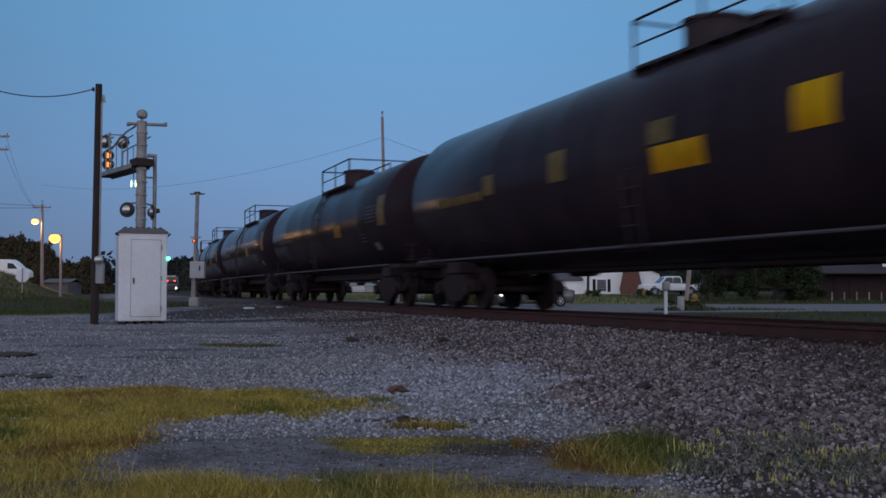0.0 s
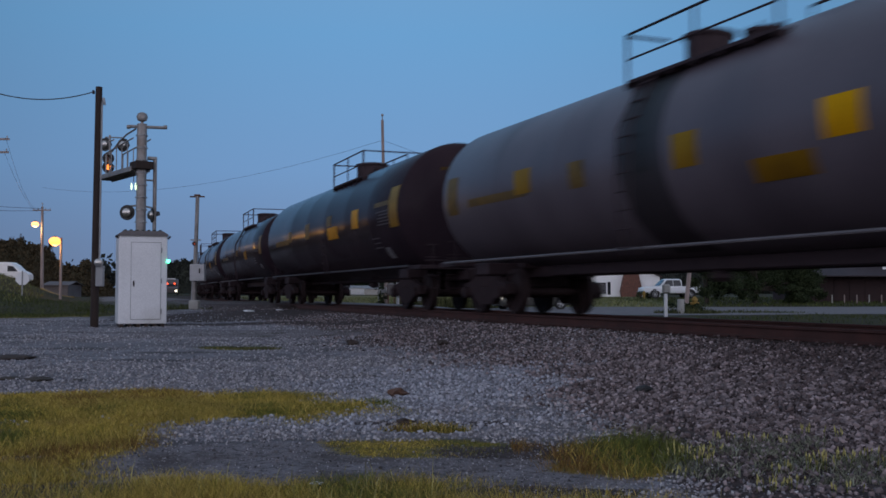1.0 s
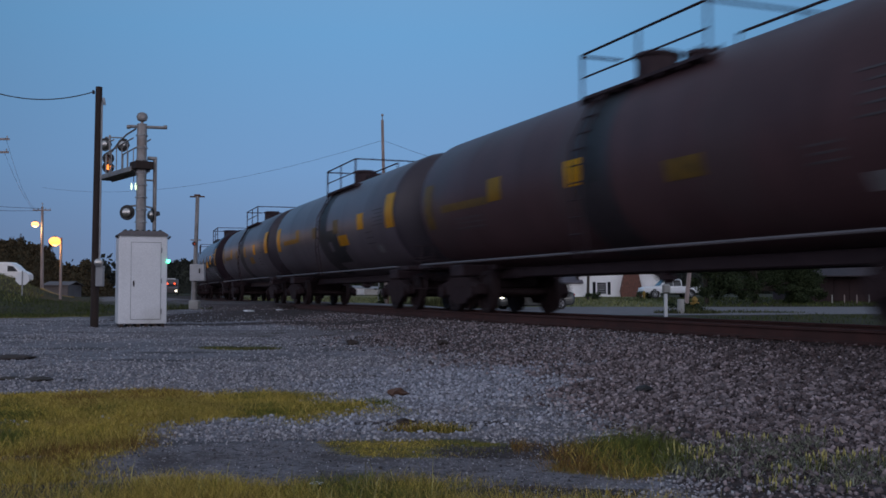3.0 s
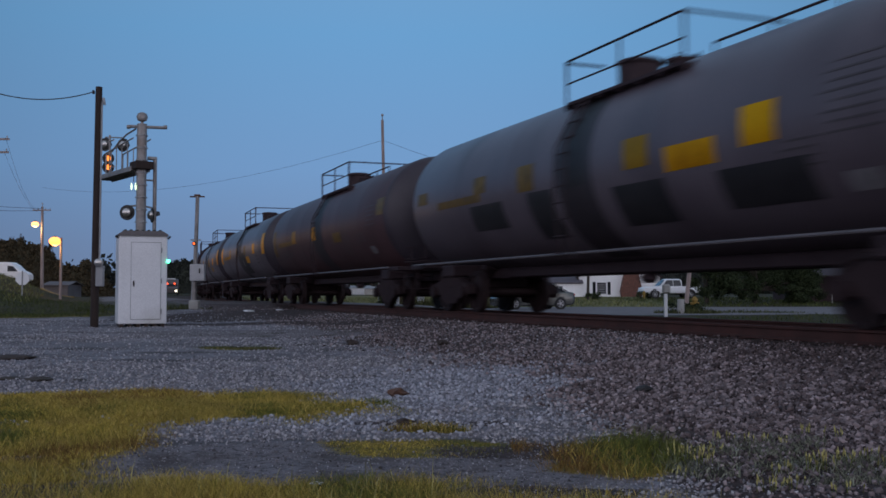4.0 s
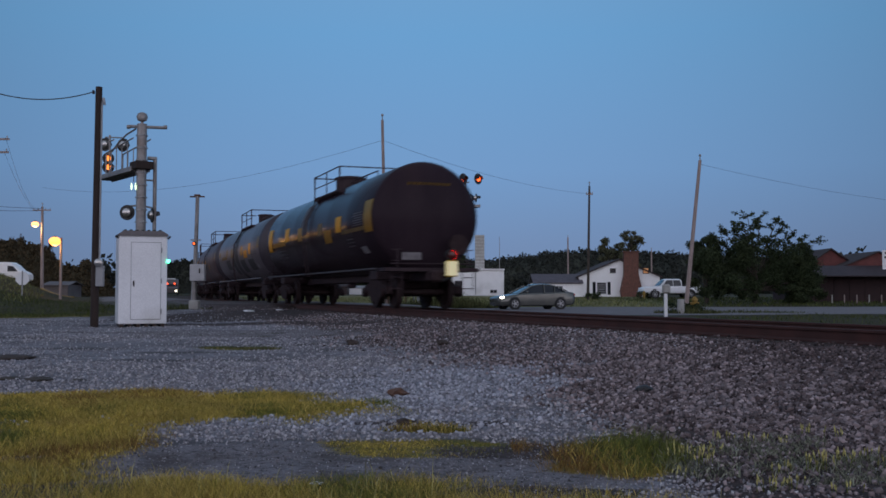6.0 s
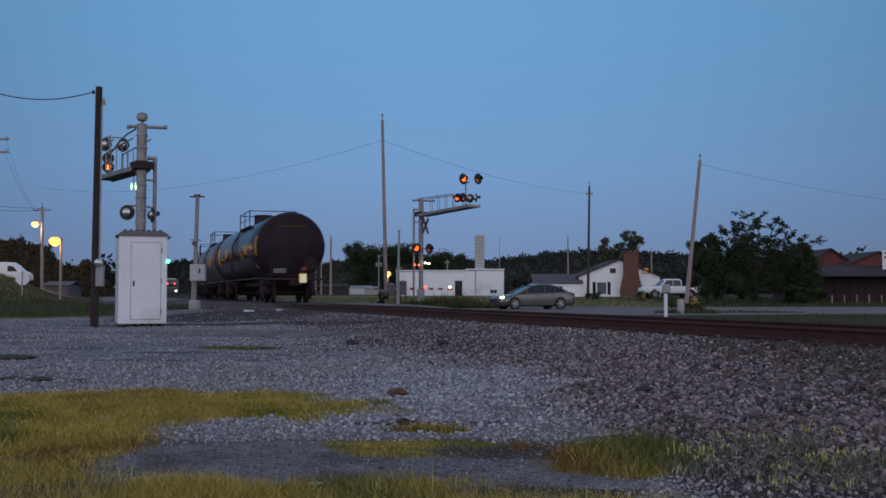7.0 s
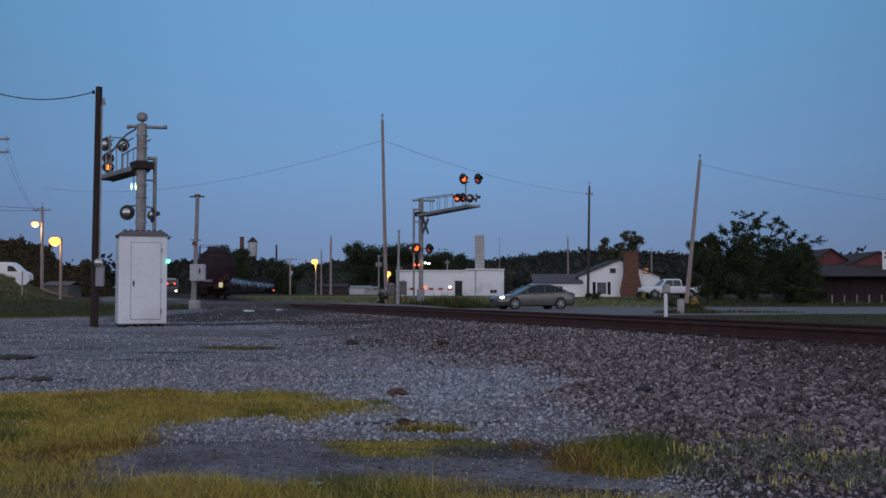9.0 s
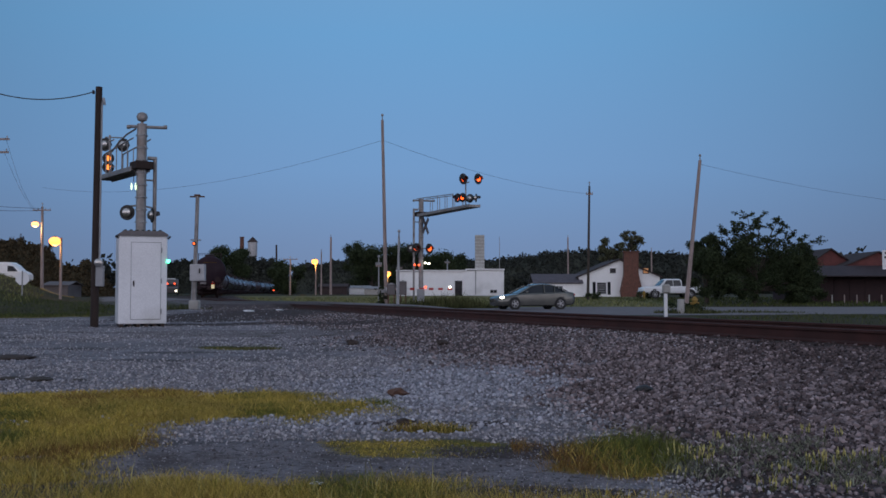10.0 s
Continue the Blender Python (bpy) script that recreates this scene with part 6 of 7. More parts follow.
def white_house():
    z = gz(20, 115)
    h = empty("house", pose(20.1, 115.0, z), "white house with a gabled front and a brick chimney", "house")
    bm = B()
    prism(bm, ((-4.6, -0.2), (-4.6, 2.25), (0, 4.15), (4.6, 2.25), (4.6, -0.2)), 0, 11)
    part("wall", bm, "white_wall", h, "white siding wall")
    bm = B()
    gable_roof(bm, -4.6, 4.6, 0, 11, 2.25, 4.17, 0.3, 0.14)
    part("roof", bm, "dark_roof", h, "dark shingle roof")
    bm = B()
    prism(bm, ((0.15, -0.2), (0.0, 0.6), (0.28, 1.9), (0.42, 2.6), (0.42, 5.0), (2.05, 5.0), (2.05, 2.6), (2.2, 1.9), (2.48, 0.6), (2.35, -0.2)), -0.75, -0.03)
    box(bm, (1.235, -0.39, 5.06), (1.85, 0.9, 0.14), 0.02)
    part("chimney", bm, "brick", h, "broad red brick chimney")
    for k in range(11):
        bm = B()
        box(bm, (-2.3, -0.012, 0.2 + k * 0.2), (4.5, 0.02, 0.03))
        part("siding_board", bm, "white_paint", h)
    window(h, -2.05, 0, 0.95, 1.1, 1.35, 0, shutters=True)
    window(h, -0.75, 0, 2.95, 0.75, 0.62, 0)
    window(h, 3.0, 0, 2.95, 0.62, 0.62, 0, "glow_window", "trim_brown")
    # low wing
    w = empty("house_wing", pose(12.6, 114.2, z), "low white wing with a dark roof beside the house", "house")
    bm = B()
    prism(bm, ((-2.2, -0.2), (-2.2, 1.55), (3.0, 1.55), (3.0, -0.2)), 0.0, 6)
    part("wall", bm, "white_wall", w)
    bm = B()
    gable_roof(bm, -2.2, 3.0, 0.0, 6, 1.55, 2.5, 0.25, 0.12, "x")
    part("roof", bm, "wing_roof", w)
    window(w, 0.5, 0.0, 0.85, 0.9, 0.7, 1)


white_house()


def workshop():
    z = gz(1, 130)
    h = empty("workshop_building", pose(0.9, 130.0, z), "long white flat-roofed workshop with a block tower", "building")
    bm = B()
    prism(bm, ((-6.9, -0.2), (-6.9, 3.05), (2.1, 3.2), (2.1, 3.2), (6.95, 3.3), (6.95, -0.2)), 0, 14)
    part("wall", bm, "white_wall", h, "white painted block wall")
    bm = B()
    box(bm, (-2.4, 6.9, 3.23), (9.2, 14.2, 0.14))
    box(bm, (4.55, 6.9, 3.38), (5.0, 14.2, 0.16))
    part("parapet", bm, "white_paint", h)
    bm = B()
    box(bm, (3.9, 2.0, 5.3), (1.2, 1.2, 5.2), 0.03)
    tower = part("tower", bm, "concrete", h, "pale concrete block tower")
    for k in range(11):
        bm = B()
        box(bm, (3.9, 2.0, 3.6 + k * 0.42), (1.215, 1.215, 0.02))
        part("block_course", bm, "white_wall", tower)
    bm = B()
    box(bm, (1.1, -0.03, 0.95), (0.95, 0.08, 1.95), 0.01)
    part("door", bm, "window_dark", h, "dark glazed door")
    for x, zz, w_, h_ in ((5.6, 0.55, 0.9, 0.45),):
        window(h, x, 0, zz, w_, h_, 1)
    bm = B()
    tube(bm, [(3.3, -0.05, 0.2), (3.3, -0.05, 3.2)], 0.06, 6)
    part("downpipe", bm, "grey_paint", h)


workshop()


def red_building():
    z = gz(32, 78)
    b = empty("red_building", pose(33.0, 78.0, z), "low dark red building with two gables and a lean-to roof", "building")
    bm = B()
    prism(bm, ((-4.6, -0.2), (-4.6, 2.3), (8, 2.3), (8, -0.2)), 0.0, 9)
    part("wall", bm, "red_dark", b, "dark red-brown wall")
    bm = B()
    v = [(-5.3, -1.6, 1.95), (8.3, -1.6, 1.95), (8.3, 0.3, 2.75), (-4.6, 0.3, 2.75)]
    sheet(bm, v, (0, 0, 0.08))
    part("lean_to_roof", bm, "mauve_roof", b, "greyish lean-to roof")
    for x0, x1, y0, zr in ((-5.0, 0.8, 2.4, 4.15), (-3.2, 5.0, 0.6, 3.85)):
        bm = B()
        prism(bm, ((x0, 2.2), ((x0 + x1) / 2, zr), (x1, 2.2)), y0, y0 + 6)
        part("gable", bm, "red_wall", b, "brick-red gable")
        bm = B()
        gable_roof(bm, x0, x1, y0, y0 + 6, 2.2, zr + 0.02, 0.25, 0.10)
        part("roof", bm, "dark_roof", b)
    for k in range(9):
        bm = B()
        box(bm, (-4.0 + k * 1.2, -0.025, 1.2), (0.05, 0.05, 2.2))
        part("batten", bm, "red_dark", b)
    # parking posts
    for k in range(8):
        x = 28.3 + k * 0.9 + (0.35 if k > 4 else 0)
        y = 73.5
        p = empty("bollard", pose(x, y, gz(x, y)), "short pale wooden bollard", "bollard", "bollards before the building")
        bm = B()
        cyl(bm, (0, 0, -0.05), (0, 0, 0.62), 0.05, 0.045, 8)
        part("post", bm, "grey_wood" if k % 3 else "concrete", p)


red_building()


def road_sign():
    x, y = 17.65, 40.0
    s = empty("road_sign", pose(x, y, gz(x, y)), "white rectangular road sign with dark lettering bars", "road sign")
    bm = B()
    box(bm, (0, 0, 1.3), (0.06, 0.05, 2.6))
    part("post", bm, "grey_paint", s)
    bm = B()
    box(bm, (0.06, -0.04, 2.2), (0.62, 0.02, 0.76), 0.004)
    plate = part("plate", bm, "white_paint", s)
    for k, w in enumerate((0.42, 0.46, 0.22, 0.34)):
        bm = B()
        box(bm, (0.06, -0.053, 2.47 - k * 0.17), (w, 0.004, 0.08))
        part("lettering_bar", bm, "lamp_black" if k != 2 else "red_paint", plate)


road_sign()


def octagon_sign():
    x, y = -25.0, 60.0
    s = empty("stop_sign", pose(x, y, gz(x, y), 0, 0, 8), "bare metal back of an octagonal road sign", "road sign")
    zc = 1.89 - gz(x, y)
    bm = B()
    box(bm, (0, 0, zc / 2 + 0.15), (0.06, 0.04, zc + 0.6))
    part("post", bm, "grey_paint", s)
    bm = B()
    lathe(bm, ((0, 0.0), (0.42, 0.0), (0.42, 0.006), (0, 0.006)), Matrix.Translation((0, 0.04, zc)) @ Matrix.Rotation(radians(90), 4, "X") @ Matrix.Rotation(radians(22.5), 4, "Z"), 8)
    part("plate", bm, "white_paint", s, "pale octagonal plate")


octagon_sign()


def yard_sheds():
    for x, y, w, hgt, d, mat, text in ((-19.6, 180, 5.0, 1.9, 4, "dark_roof", "low dark shed with a sloping roof"), (-15.6, 185, 4.4, 1.6, 4, "white_wall", "low pale shed in the yard"), (-12.6, 180, 2.8, 1.4, 4, "concrete", "low buff shed in the yard"), (-41.4, 108, 2.6, 1.5, 4, "tower_steel", "small dull grey shed by the lane")):
        z = gz(x, y)
        s = empty("shed", pose(x, y, z), text, "shed")
        bm = B()
        prism(bm, ((-w / 2, -0.2), (-w / 2, hgt * 0.75), (w / 2, hgt * 0.8), (w / 2, -0.2)), 0, d)
        part("wall", bm, mat, s)
        bm = B()
        gable_roof(bm, -w / 2, w / 2, 0, d, hgt * 0.75, hgt, 0.2, 0.08, "x")
        part("roof", bm, mat if mat in ("dark_roof", "tower_steel") else "grey_paint", s)


yard_sheds()


def water_tower():
    t = empty("water_tower", pose(-94.4, 500, gz(-94.4, 500)), "distant pale water tower with a conical cap", "water tower")
    bm = B()
    lathe(bm, ((0, 16.6), (1.4, 17.2), (2.25, 18.8), (2.35, 25.5), (0, 25.6)), None, 20)
    part("tank", bm, "grey_box", t, "pale riveted tank", smooth=True)
    bm = B()
    lathe(bm, ((2.35, 25.45), (2.7, 25.5), (2.7, 25.65), (0.3, 28.1), (0, 28.2)), None, 20)
    part("cap", bm, "dark_roof", t, "dark conical cap")
    for k in range(4):
        a = math.pi / 4 + k * math.pi / 2
        bm = B()
        cyl(bm, (2.6 * math.cos(a), 2.6 * math.sin(a), 0), (2.0 * math.cos(a), 2.0 * math.sin(a), 18.5), 0.2, n=8)
        part("leg", bm, "tower_steel", t)
    bm = B()
    cyl(bm, (0, 0, 0), (0, 0, 16), 0.35, n=10)
    part("riser", bm, "tower_steel", t)
    c = empty("chimney_stack", pose(-99.7, 500, gz(-99.7, 500)), "distant dark brick chimney stack", "chimney")
    bm = B()
    lathe(bm, ((0, 0), (1.5, 0), (1.0, 27.6), (1.15, 27.7), (1.15, 28.2), (0, 28.2)), None, 14)
    part("shaft", bm, "brick", c)


water_tower()


def yellow_kerb():
    k = empty("kerb", Matrix(), "yellow painted kerb along the lane", "kerb", "", "structure")
    pts = [(-39.2, 98.5), (-37.2, 96.0), (-34.6, 92.0), (-31.8, 86.8)]
    for (ax, ay), (bx, by) in zip(pts, pts[1:]):
        bm = B()
        za, zb = gz(ax, ay), gz(bx, by)
        d = Vector((bx - ax, by - ay, zb - za))
        m = d.to_track_quat("X", "Z").to_matrix().to_4x4()
        vs = box(bm, (0, 0, 0), (d.length, 0.25, 0.32))
        bmesh.ops.transform(bm, matrix=Matrix.Translation(((ax + bx) / 2, (ay + by) / 2, (za + zb) / 2 + 0.05)) @ m, verts=vs)
        part("kerb_stone", bm, "kerb_paint", k)


yellow_kerb()


# ---- trees and woods ----
def leaf_cloud(rng, clumps, n, size, flat=0.7):
    """Quads scattered through ellipsoid clumps (x, y, z, rx, ry, rz), denser towards their skins."""
    cl = np.array(clumps)
    w = cl[:, 3] * cl[:, 5]
    pick = rng.choice(len(cl), n, p=w / w.sum())
    d = rng.normal(size=(n, 3))
    d /= np.linalg.norm(d, axis=1)[:, None]
    r = np.clip(np.abs(rng.normal(0.62, 0.28, n)), 0, 1.18)
    c = cl[pick, :3] + d * r[:, None] * cl[pick, 3:]
    a = rng.normal(size=(n, 3))
    a /= np.linalg.norm(a, axis=1)[:, None]
    b = np.cross(a, rng.normal(size=(n, 3)))
    b /= np.linalg.norm(b, axis=1)[:, None]
    s = size * rng.uniform(0.6, 1.4, n)[:, None]
    v = np.stack([c - a * s, c + b * s * flat, c + a * s, c - b * s * flat], 1).reshape(-1, 3)
    f = np.arange(4 * n).reshape(-1, 4)
    return v, f


def tree(x, y, h, w, seed, n, size, label, trunk_h=0.3, many=26, name="tree", leaf="leaf"):
    rng = np.random.default_rng(seed)
    z = gz(x, y)
    t = empty(name, pose(x, y, z), label, "tree", "trees")
    bm = B()
    tips = []
    cyl(bm, (0, 0, -0.3), (0.05 * w, 0, h * 0.55), 0.035 * h, 0.015 * h, 9)
    for k in range(9):
        a = k * 2.4
        z0 = h * (trunk_h + 0.05 * k)
        tip = (0.42 * w * math.cos(a) * rng.uniform(0.5, 1), 0.42 * w * math.sin(a) * rng.uniform(0.5, 1), h * rng.uniform(0.55, 0.9))
        cyl(bm, (0.02 * w, 0, z0), tip, 0.012 * h, 0.004 * h, 6)
        tips.append(tip)
    part("trunk", bm, "bark", t)
    clumps = []
    for k in range(many):
        a, q = rng.uniform(0, 2 * math.pi), math.sqrt(rng.uniform(0, 1))
        zz = rng.uniform(trunk_h * 0.8, 0.92)
        lim = math.sqrt(max(0.05, 1 - ((zz - 0.52) / 0.52) ** 2))
        r = rng.uniform(0.10, 0.20) * w
        clumps.append((0.46 * w * q * lim * math.cos(a), 0.46 * w * q * lim * math.sin(a), zz * h, r, r, r * 0.75))
    for tip in tips:
        clumps.append((*tip, 0.1 * w, 0.1 * w, 0.09 * w))
    v, f = leaf_cloud(rng, clumps, n, size)
    quick("crown", v, f, leaf, kind="stuff", parent=t)
    return t


def limbed_tree(x, y, seed, label, mass, limbs, n_mass, n_limb, size):
    """A dense low crown of clumps, and bare-stemmed limbs over it whose twigs end in small leaf clumps with sky between.
    mass: (x, z, half-width, half-height); limbs: the (x, z) of their ends."""
    rng = np.random.default_rng(seed)
    t = empty("tree", pose(x, y, gz(x, y)), label, "tree", "trees")
    bm = B()
    cyl(bm, (0, 0, -0.3), (0.1, 0, 2.6), 0.24, 0.15, 10)
    clumps, tips = [], []
    for cx, cz, rw, rh in mass:
        for _ in range(12):
            a, q = rng.uniform(0, 2 * math.pi), math.sqrt(rng.uniform(0, 1))
            r = rng.uniform(0.28, 0.55) * min(rw, rh)
            clumps.append((cx + rw * q * math.cos(a) * 0.85, rng.normal() * 0.7, cz + rh * q * math.sin(a) * 0.85, r, r, r * 0.8))
        cyl(bm, (0.05, 0, 1.0), (cx, 0, cz), 0.09, 0.03, 6)
    for lx, lz in limbs:
        k0 = Vector((0.1 + lx * 0.15, 0, 2.2))
        k2 = Vector((lx, rng.normal() * 0.5, lz))
        k1 = k0.lerp(k2, 0.5) + Vector((-0.12 * lx, rng.normal() * 0.2, 0.35))
        pts = [k0.lerp(k1, u).lerp(k1.lerp(k2, u), u) for u in (0, 0.2, 0.4, 0.6, 0.8, 1.0)]
        for i in range(5):
            cyl(bm, pts[i], pts[i + 1], 0.07 - 0.011 * i, 0.06 - 0.011 * i, 6)
        for i in range(2, 6):
            for _ in range(5):
                d = Vector((rng.normal(), rng.normal() * 0.8, rng.normal() * 0.6 + 0.15)) * 0.36
                tip = pts[i] + d
                cyl(bm, pts[i], tip, 0.018, 0.006, 4)
                for q in (0.5, 0.8, 1.05):
                    r = rng.uniform(0.06, 0.22)
                    tips.append((*pts[i].lerp(tip, q), r * rng.uniform(0.9, 1.7), r, r * rng.uniform(0.5, 1.1)))
    part("trunk", bm, "bark", t)
    v, f = leaf_cloud(rng, clumps, n_mass, size)
    v2, f2 = leaf_cloud(rng, tips, n_limb, size * 1.05)
    quick("crown", np.concatenate([v, v2]), np.concatenate([f, f2 + len(v)]), "leaf", kind="stuff", parent=t)


limbed_tree(22.2, 72.0, 5, "broad dark green tree with loose upper limbs beside the lane", ((-2.2, 2.6, 2.0, 1.9), (0.2, 2.7, 2.3, 1.9), (2.6, 2.5, 2.0, 1.7), (0.2, 1.0, 3.6, 0.9), (-0.4, 4.1, 1.6, 1.0), (-3.6, 3.2, 0.9, 1.3), (-3.0, 1.0, 1.6, 0.9), (3.2, 1.1, 1.6, 1.0), (3.4, 3.4, 1.0, 0.9), (3.9, 1.8, 1.3, 1.3), (4.3, 0.8, 1.5, 0.8)),
            ((-2.5, 5.2), (-1.5, 5.5), (-0.4, 6.2), (0.4, 6.1), (1.5, 5.9), (2.2, 5.6), (3.0, 5.2), (4.1, 4.4), (3.7, 4.6), (-3.0, 4.7), (-0.9, 5.7)), 60000, 10500, 0.058)
tree(18.9, 72.5, 5.0, 2.6, 6, 20000, 0.060, "dark green bushy tree beside a leaning pole", 0.08, 22)
tree(25.3, 73.0, 3.7, 3.6, 7, 22000, 0.060, "low dark green tree beside the red building", 0.05, 22)
tree(26.3, 160.0, 10.2, 4.2, 8, 7000, 0.10, "slim sparse tree behind the white house", 0.35, 22, "tree", "leaf_pale")
tree(29.5, 158.0, 10.8, 4.4, 9, 7000, 0.10, "slender sparse tree behind the white house", 0.5, 20, "tree", "leaf_pale")
tree(-14.4, 200.0, 10.5, 13.0, 10, 26000, 0.15, "round dark tree behind the yard sheds", 0.1, 20)
tree(-7.5, 205.0, 9.6, 13.0, 11, 26000, 0.15, "round dark tree behind the white workshop", 0.1, 20)
tree(0.5, 210.0, 8.5, 13.0, 12, 24000, 0.15, "round dark tree behind the white workshop", 0.1, 20)
tree(-88.5, 410.0, 19.5, 20.0, 13, 40000, 0.28, "large dark tree beyond the curve of the track", 0.08, 28)
tree(-29.5, 190.0, 6.0, 8.0, 14, 12000, 0.17, "dark tree by the sodium lamp", 0.1, 18)
for bx, by, bh, bw, sd in ((-3.6, 60.3, 1.3, 1.0, 21), (10.9, 45.6, 0.42, 1.7, 24), (13.0, 88.0, 0.6, 2.0, 25), (19.0, 96.0, 0.7, 1.2, 27)):
    tree(bx, by, bh, bw, sd, 700, 0.07, "small dark green weedy bush by the road", 0.02, 10, "bush")
tree(28.4, 95.0, 1.5, 2.2, 31, 700, 0.10, "pale brush pile beside the parked truck", 0.02, 10, "bush")


def woods(name, x0, x1, y, h, n, size, seed, depth=30, wave=0.25, label="far dark wooded rise on the skyline"):
    rng = np.random.default_rng(seed)
    m = max(6, int(abs(x1 - x0) / (h * 0.55)))
    clumps = []
    for k in range(m):
        x = x0 + (x1 - x0) * (k + rng.uniform(-0.4, 0.4)) / m
        hh = h * (1 + wave * math.sin(k * 0.9 + seed) * rng.uniform(0.4, 1.0))
        yy = y + rng.uniform(0, depth)
        clumps.append((x, yy, hh * 0.45, h * 0.5, h * 0.5, hh * 0.5))
        clumps.append((x + rng.uniform(-3, 3), yy - 3, hh * 0.25, h * 0.45, h * 0.4, hh * 0.32))
    v, f = leaf_cloud(rng, clumps, n, size, 0.85)
    zg = gz((x0 + x1) / 2, y)
    v[:, 2] = np.maximum(v[:, 2] + zg, zg - 0.2)
    quick(name, v, f, "leaf_far", label, "woods", "stuff")


def ridge(name, y, depth, tops, size, n, seed, mat, label, clear=7.0):
    """A wooded rise: a lumpy crown sheet under many leaf clumps; tops are (x, height) along its skyline."""
    rng = np.random.default_rng(seed)
    tx, tz = np.array([p[0] for p in tops]), np.array([p[1] for p in tops])

    def surface(x, v):
        yy = y + depth * v
        top = np.interp(x, tx, tz)
        lump = 1 + 0.10 * soft_noise(x, yy, 0.9 / size, 1.0) + 0.07 * soft_noise(x, yy, 0.35 / size, 2.0) + 0.05 * soft_noise(x, yy, 2.1 / size, 3.0)
        z = top * (1 - (1 - v) ** 2.4) * lump * step(clear, clear + 6, np.abs(off_track(x, yy)))
        return np.stack([x, yy, z - 0.4], -1)

    nx, nv = 260, 12
    gx, gv = np.meshgrid(np.linspace(tx[0], tx[-1], nx), np.linspace(0, 1, nv))
    p = surface(gx.ravel(), gv.ravel())
    p[:, 2] -= 0.6 * size
    i = np.arange(nx * nv).reshape(nv, nx)
    f = np.stack([i[:-1, :-1], i[:-1, 1:], i[1:, 1:], i[1:, :-1]], -1).reshape(-1, 4)
    x, v = rng.uniform(tx[0], tx[-1], n), rng.uniform(0, 1, n) ** 0.8
    c = surface(x, v) + rng.normal(size=(n, 3)) * size * 0.7
    a = rng.normal(size=(n, 3))
    b = np.cross(a, rng.normal(size=(n, 3)))
    a /= np.linalg.norm(a, axis=1)[:, None]
    b /= np.linalg.norm(b, axis=1)[:, None]
    s = size * rng.uniform(0.5, 1.3, n)[:, None]
    q = np.stack([c - a * s, c + b * s * 0.8, c + a * s, c - b * s * 0.8], 1).reshape(-1, 3)
    quick(name, np.concatenate([p, q]), np.concatenate([f, len(p) + np.arange(4 * n).reshape(-1, 4)]), mat, label, "woods", "stuff")


ridge("woods", 330, 30, ((-75, 10.5), (-41, 11.2), (-30, 12.9), (-15, 13.4), (0, 12.9), (14, 12.0), (29, 13.8), (44, 15.3), (60, 15.5), (86, 14.2), (105, 13.4), (132, 12.9), (230, 14.0)), 0.42, 60000, 41, "leaf_far", "far dark wooded rise on the skyline")
ridge("woods", 112, 12, ((-70, 7.2), (-51.8, 7.4), (-50, 7.0), (-47.8, 6.2), (-46.6, 4.5), (-43.9, 4.1), (-43.0, 5.2), (-41.8, 5.4), (-40.5, 4.7), (-38, 4.4), (-35.2, 4.0), (-34.4, 0.4)), 0.16, 40000, 44, "leaf_brown", "dusky trees behind the lane", 9)
ridge("woods", 470, 20, ((-150, 17), (-130, 16), (-113, 15.5), (-94, 17.2), (-78, 16), (-50, 15.5)), 0.6, 20000, 43, "leaf_far", "dark trees beyond the curve of the track", 8)
woods("woods", 2, 40, 150, 3.2, 12000, 0.2, 47, 8, 0.3, "dark hedge behind the white house")
woods("woods", 60, 260, 300, 11.0, 18000, 0.7, 48)
woods("woods", -420, -120, 420, 17.0, 9000, 1.3, 49)
# unseen belt of trees added behind the camera, hiding the low western sky
woods("woods", -260, 260, -130, 12.0, 9000, 1.2, 50, 20, 0.3, "unseen dark trees added behind the camera")


# ---- loose stone ----
def stone_shapes(rng, n):
    base = np.array([(x, y, z) for z in (-1, 1) for y in (-1, 1) for x in (-1, 1)], float) * 0.5
    out = []
    for _ in range(n):
        v = base + rng.uniform(-0.24, 0.24, base.shape)
        v[4:, :2] *= rng.uniform(0.55, 1.0)
        v *= np.array([rng.uniform(0.8, 1.3), rng.uniform(0.7, 1.0), rng.uniform(0.55, 0.85)])
        out.append(v)
    return out


STONE_QUADS = np.array([(0, 2, 3, 1), (4, 5, 7, 6), (0, 1, 5, 4), (1, 3, 7, 5), (3, 2, 6, 7), (2, 0, 4, 6)])


def spin(rng, n):
    q = rng.normal(size=(n, 4))
    q[:, 1:3] *= 0.45
    q /= np.linalg.norm(q, axis=1)[:, None]
    w, x, y, z = q.T
    return np.stack([1 - 2 * (y * y + z * z), 2 * (x * y - z * w), 2 * (x * z + y * w), 2 * (x * y + z * w), 1 - 2 * (x * x + z * z), 2 * (y * z - x * w),
                     2 * (x * z - y * w), 2 * (y * z + x * w), 1 - 2 * (x * x + y * y)], 1).reshape(-1, 3, 3)


def wedge(rng, y0, y1, per_m2, half=0.50):
    """Random places over the stretch of ground ahead, as many to the square metre as asked."""
    n = int(half * (y1 * y1 - y0 * y0) * per_m2)
    y = np.sqrt(rng.uniform(y0 * y0, y1 * y1, n))
    return rng.uniform(-half, half, n) * y, y


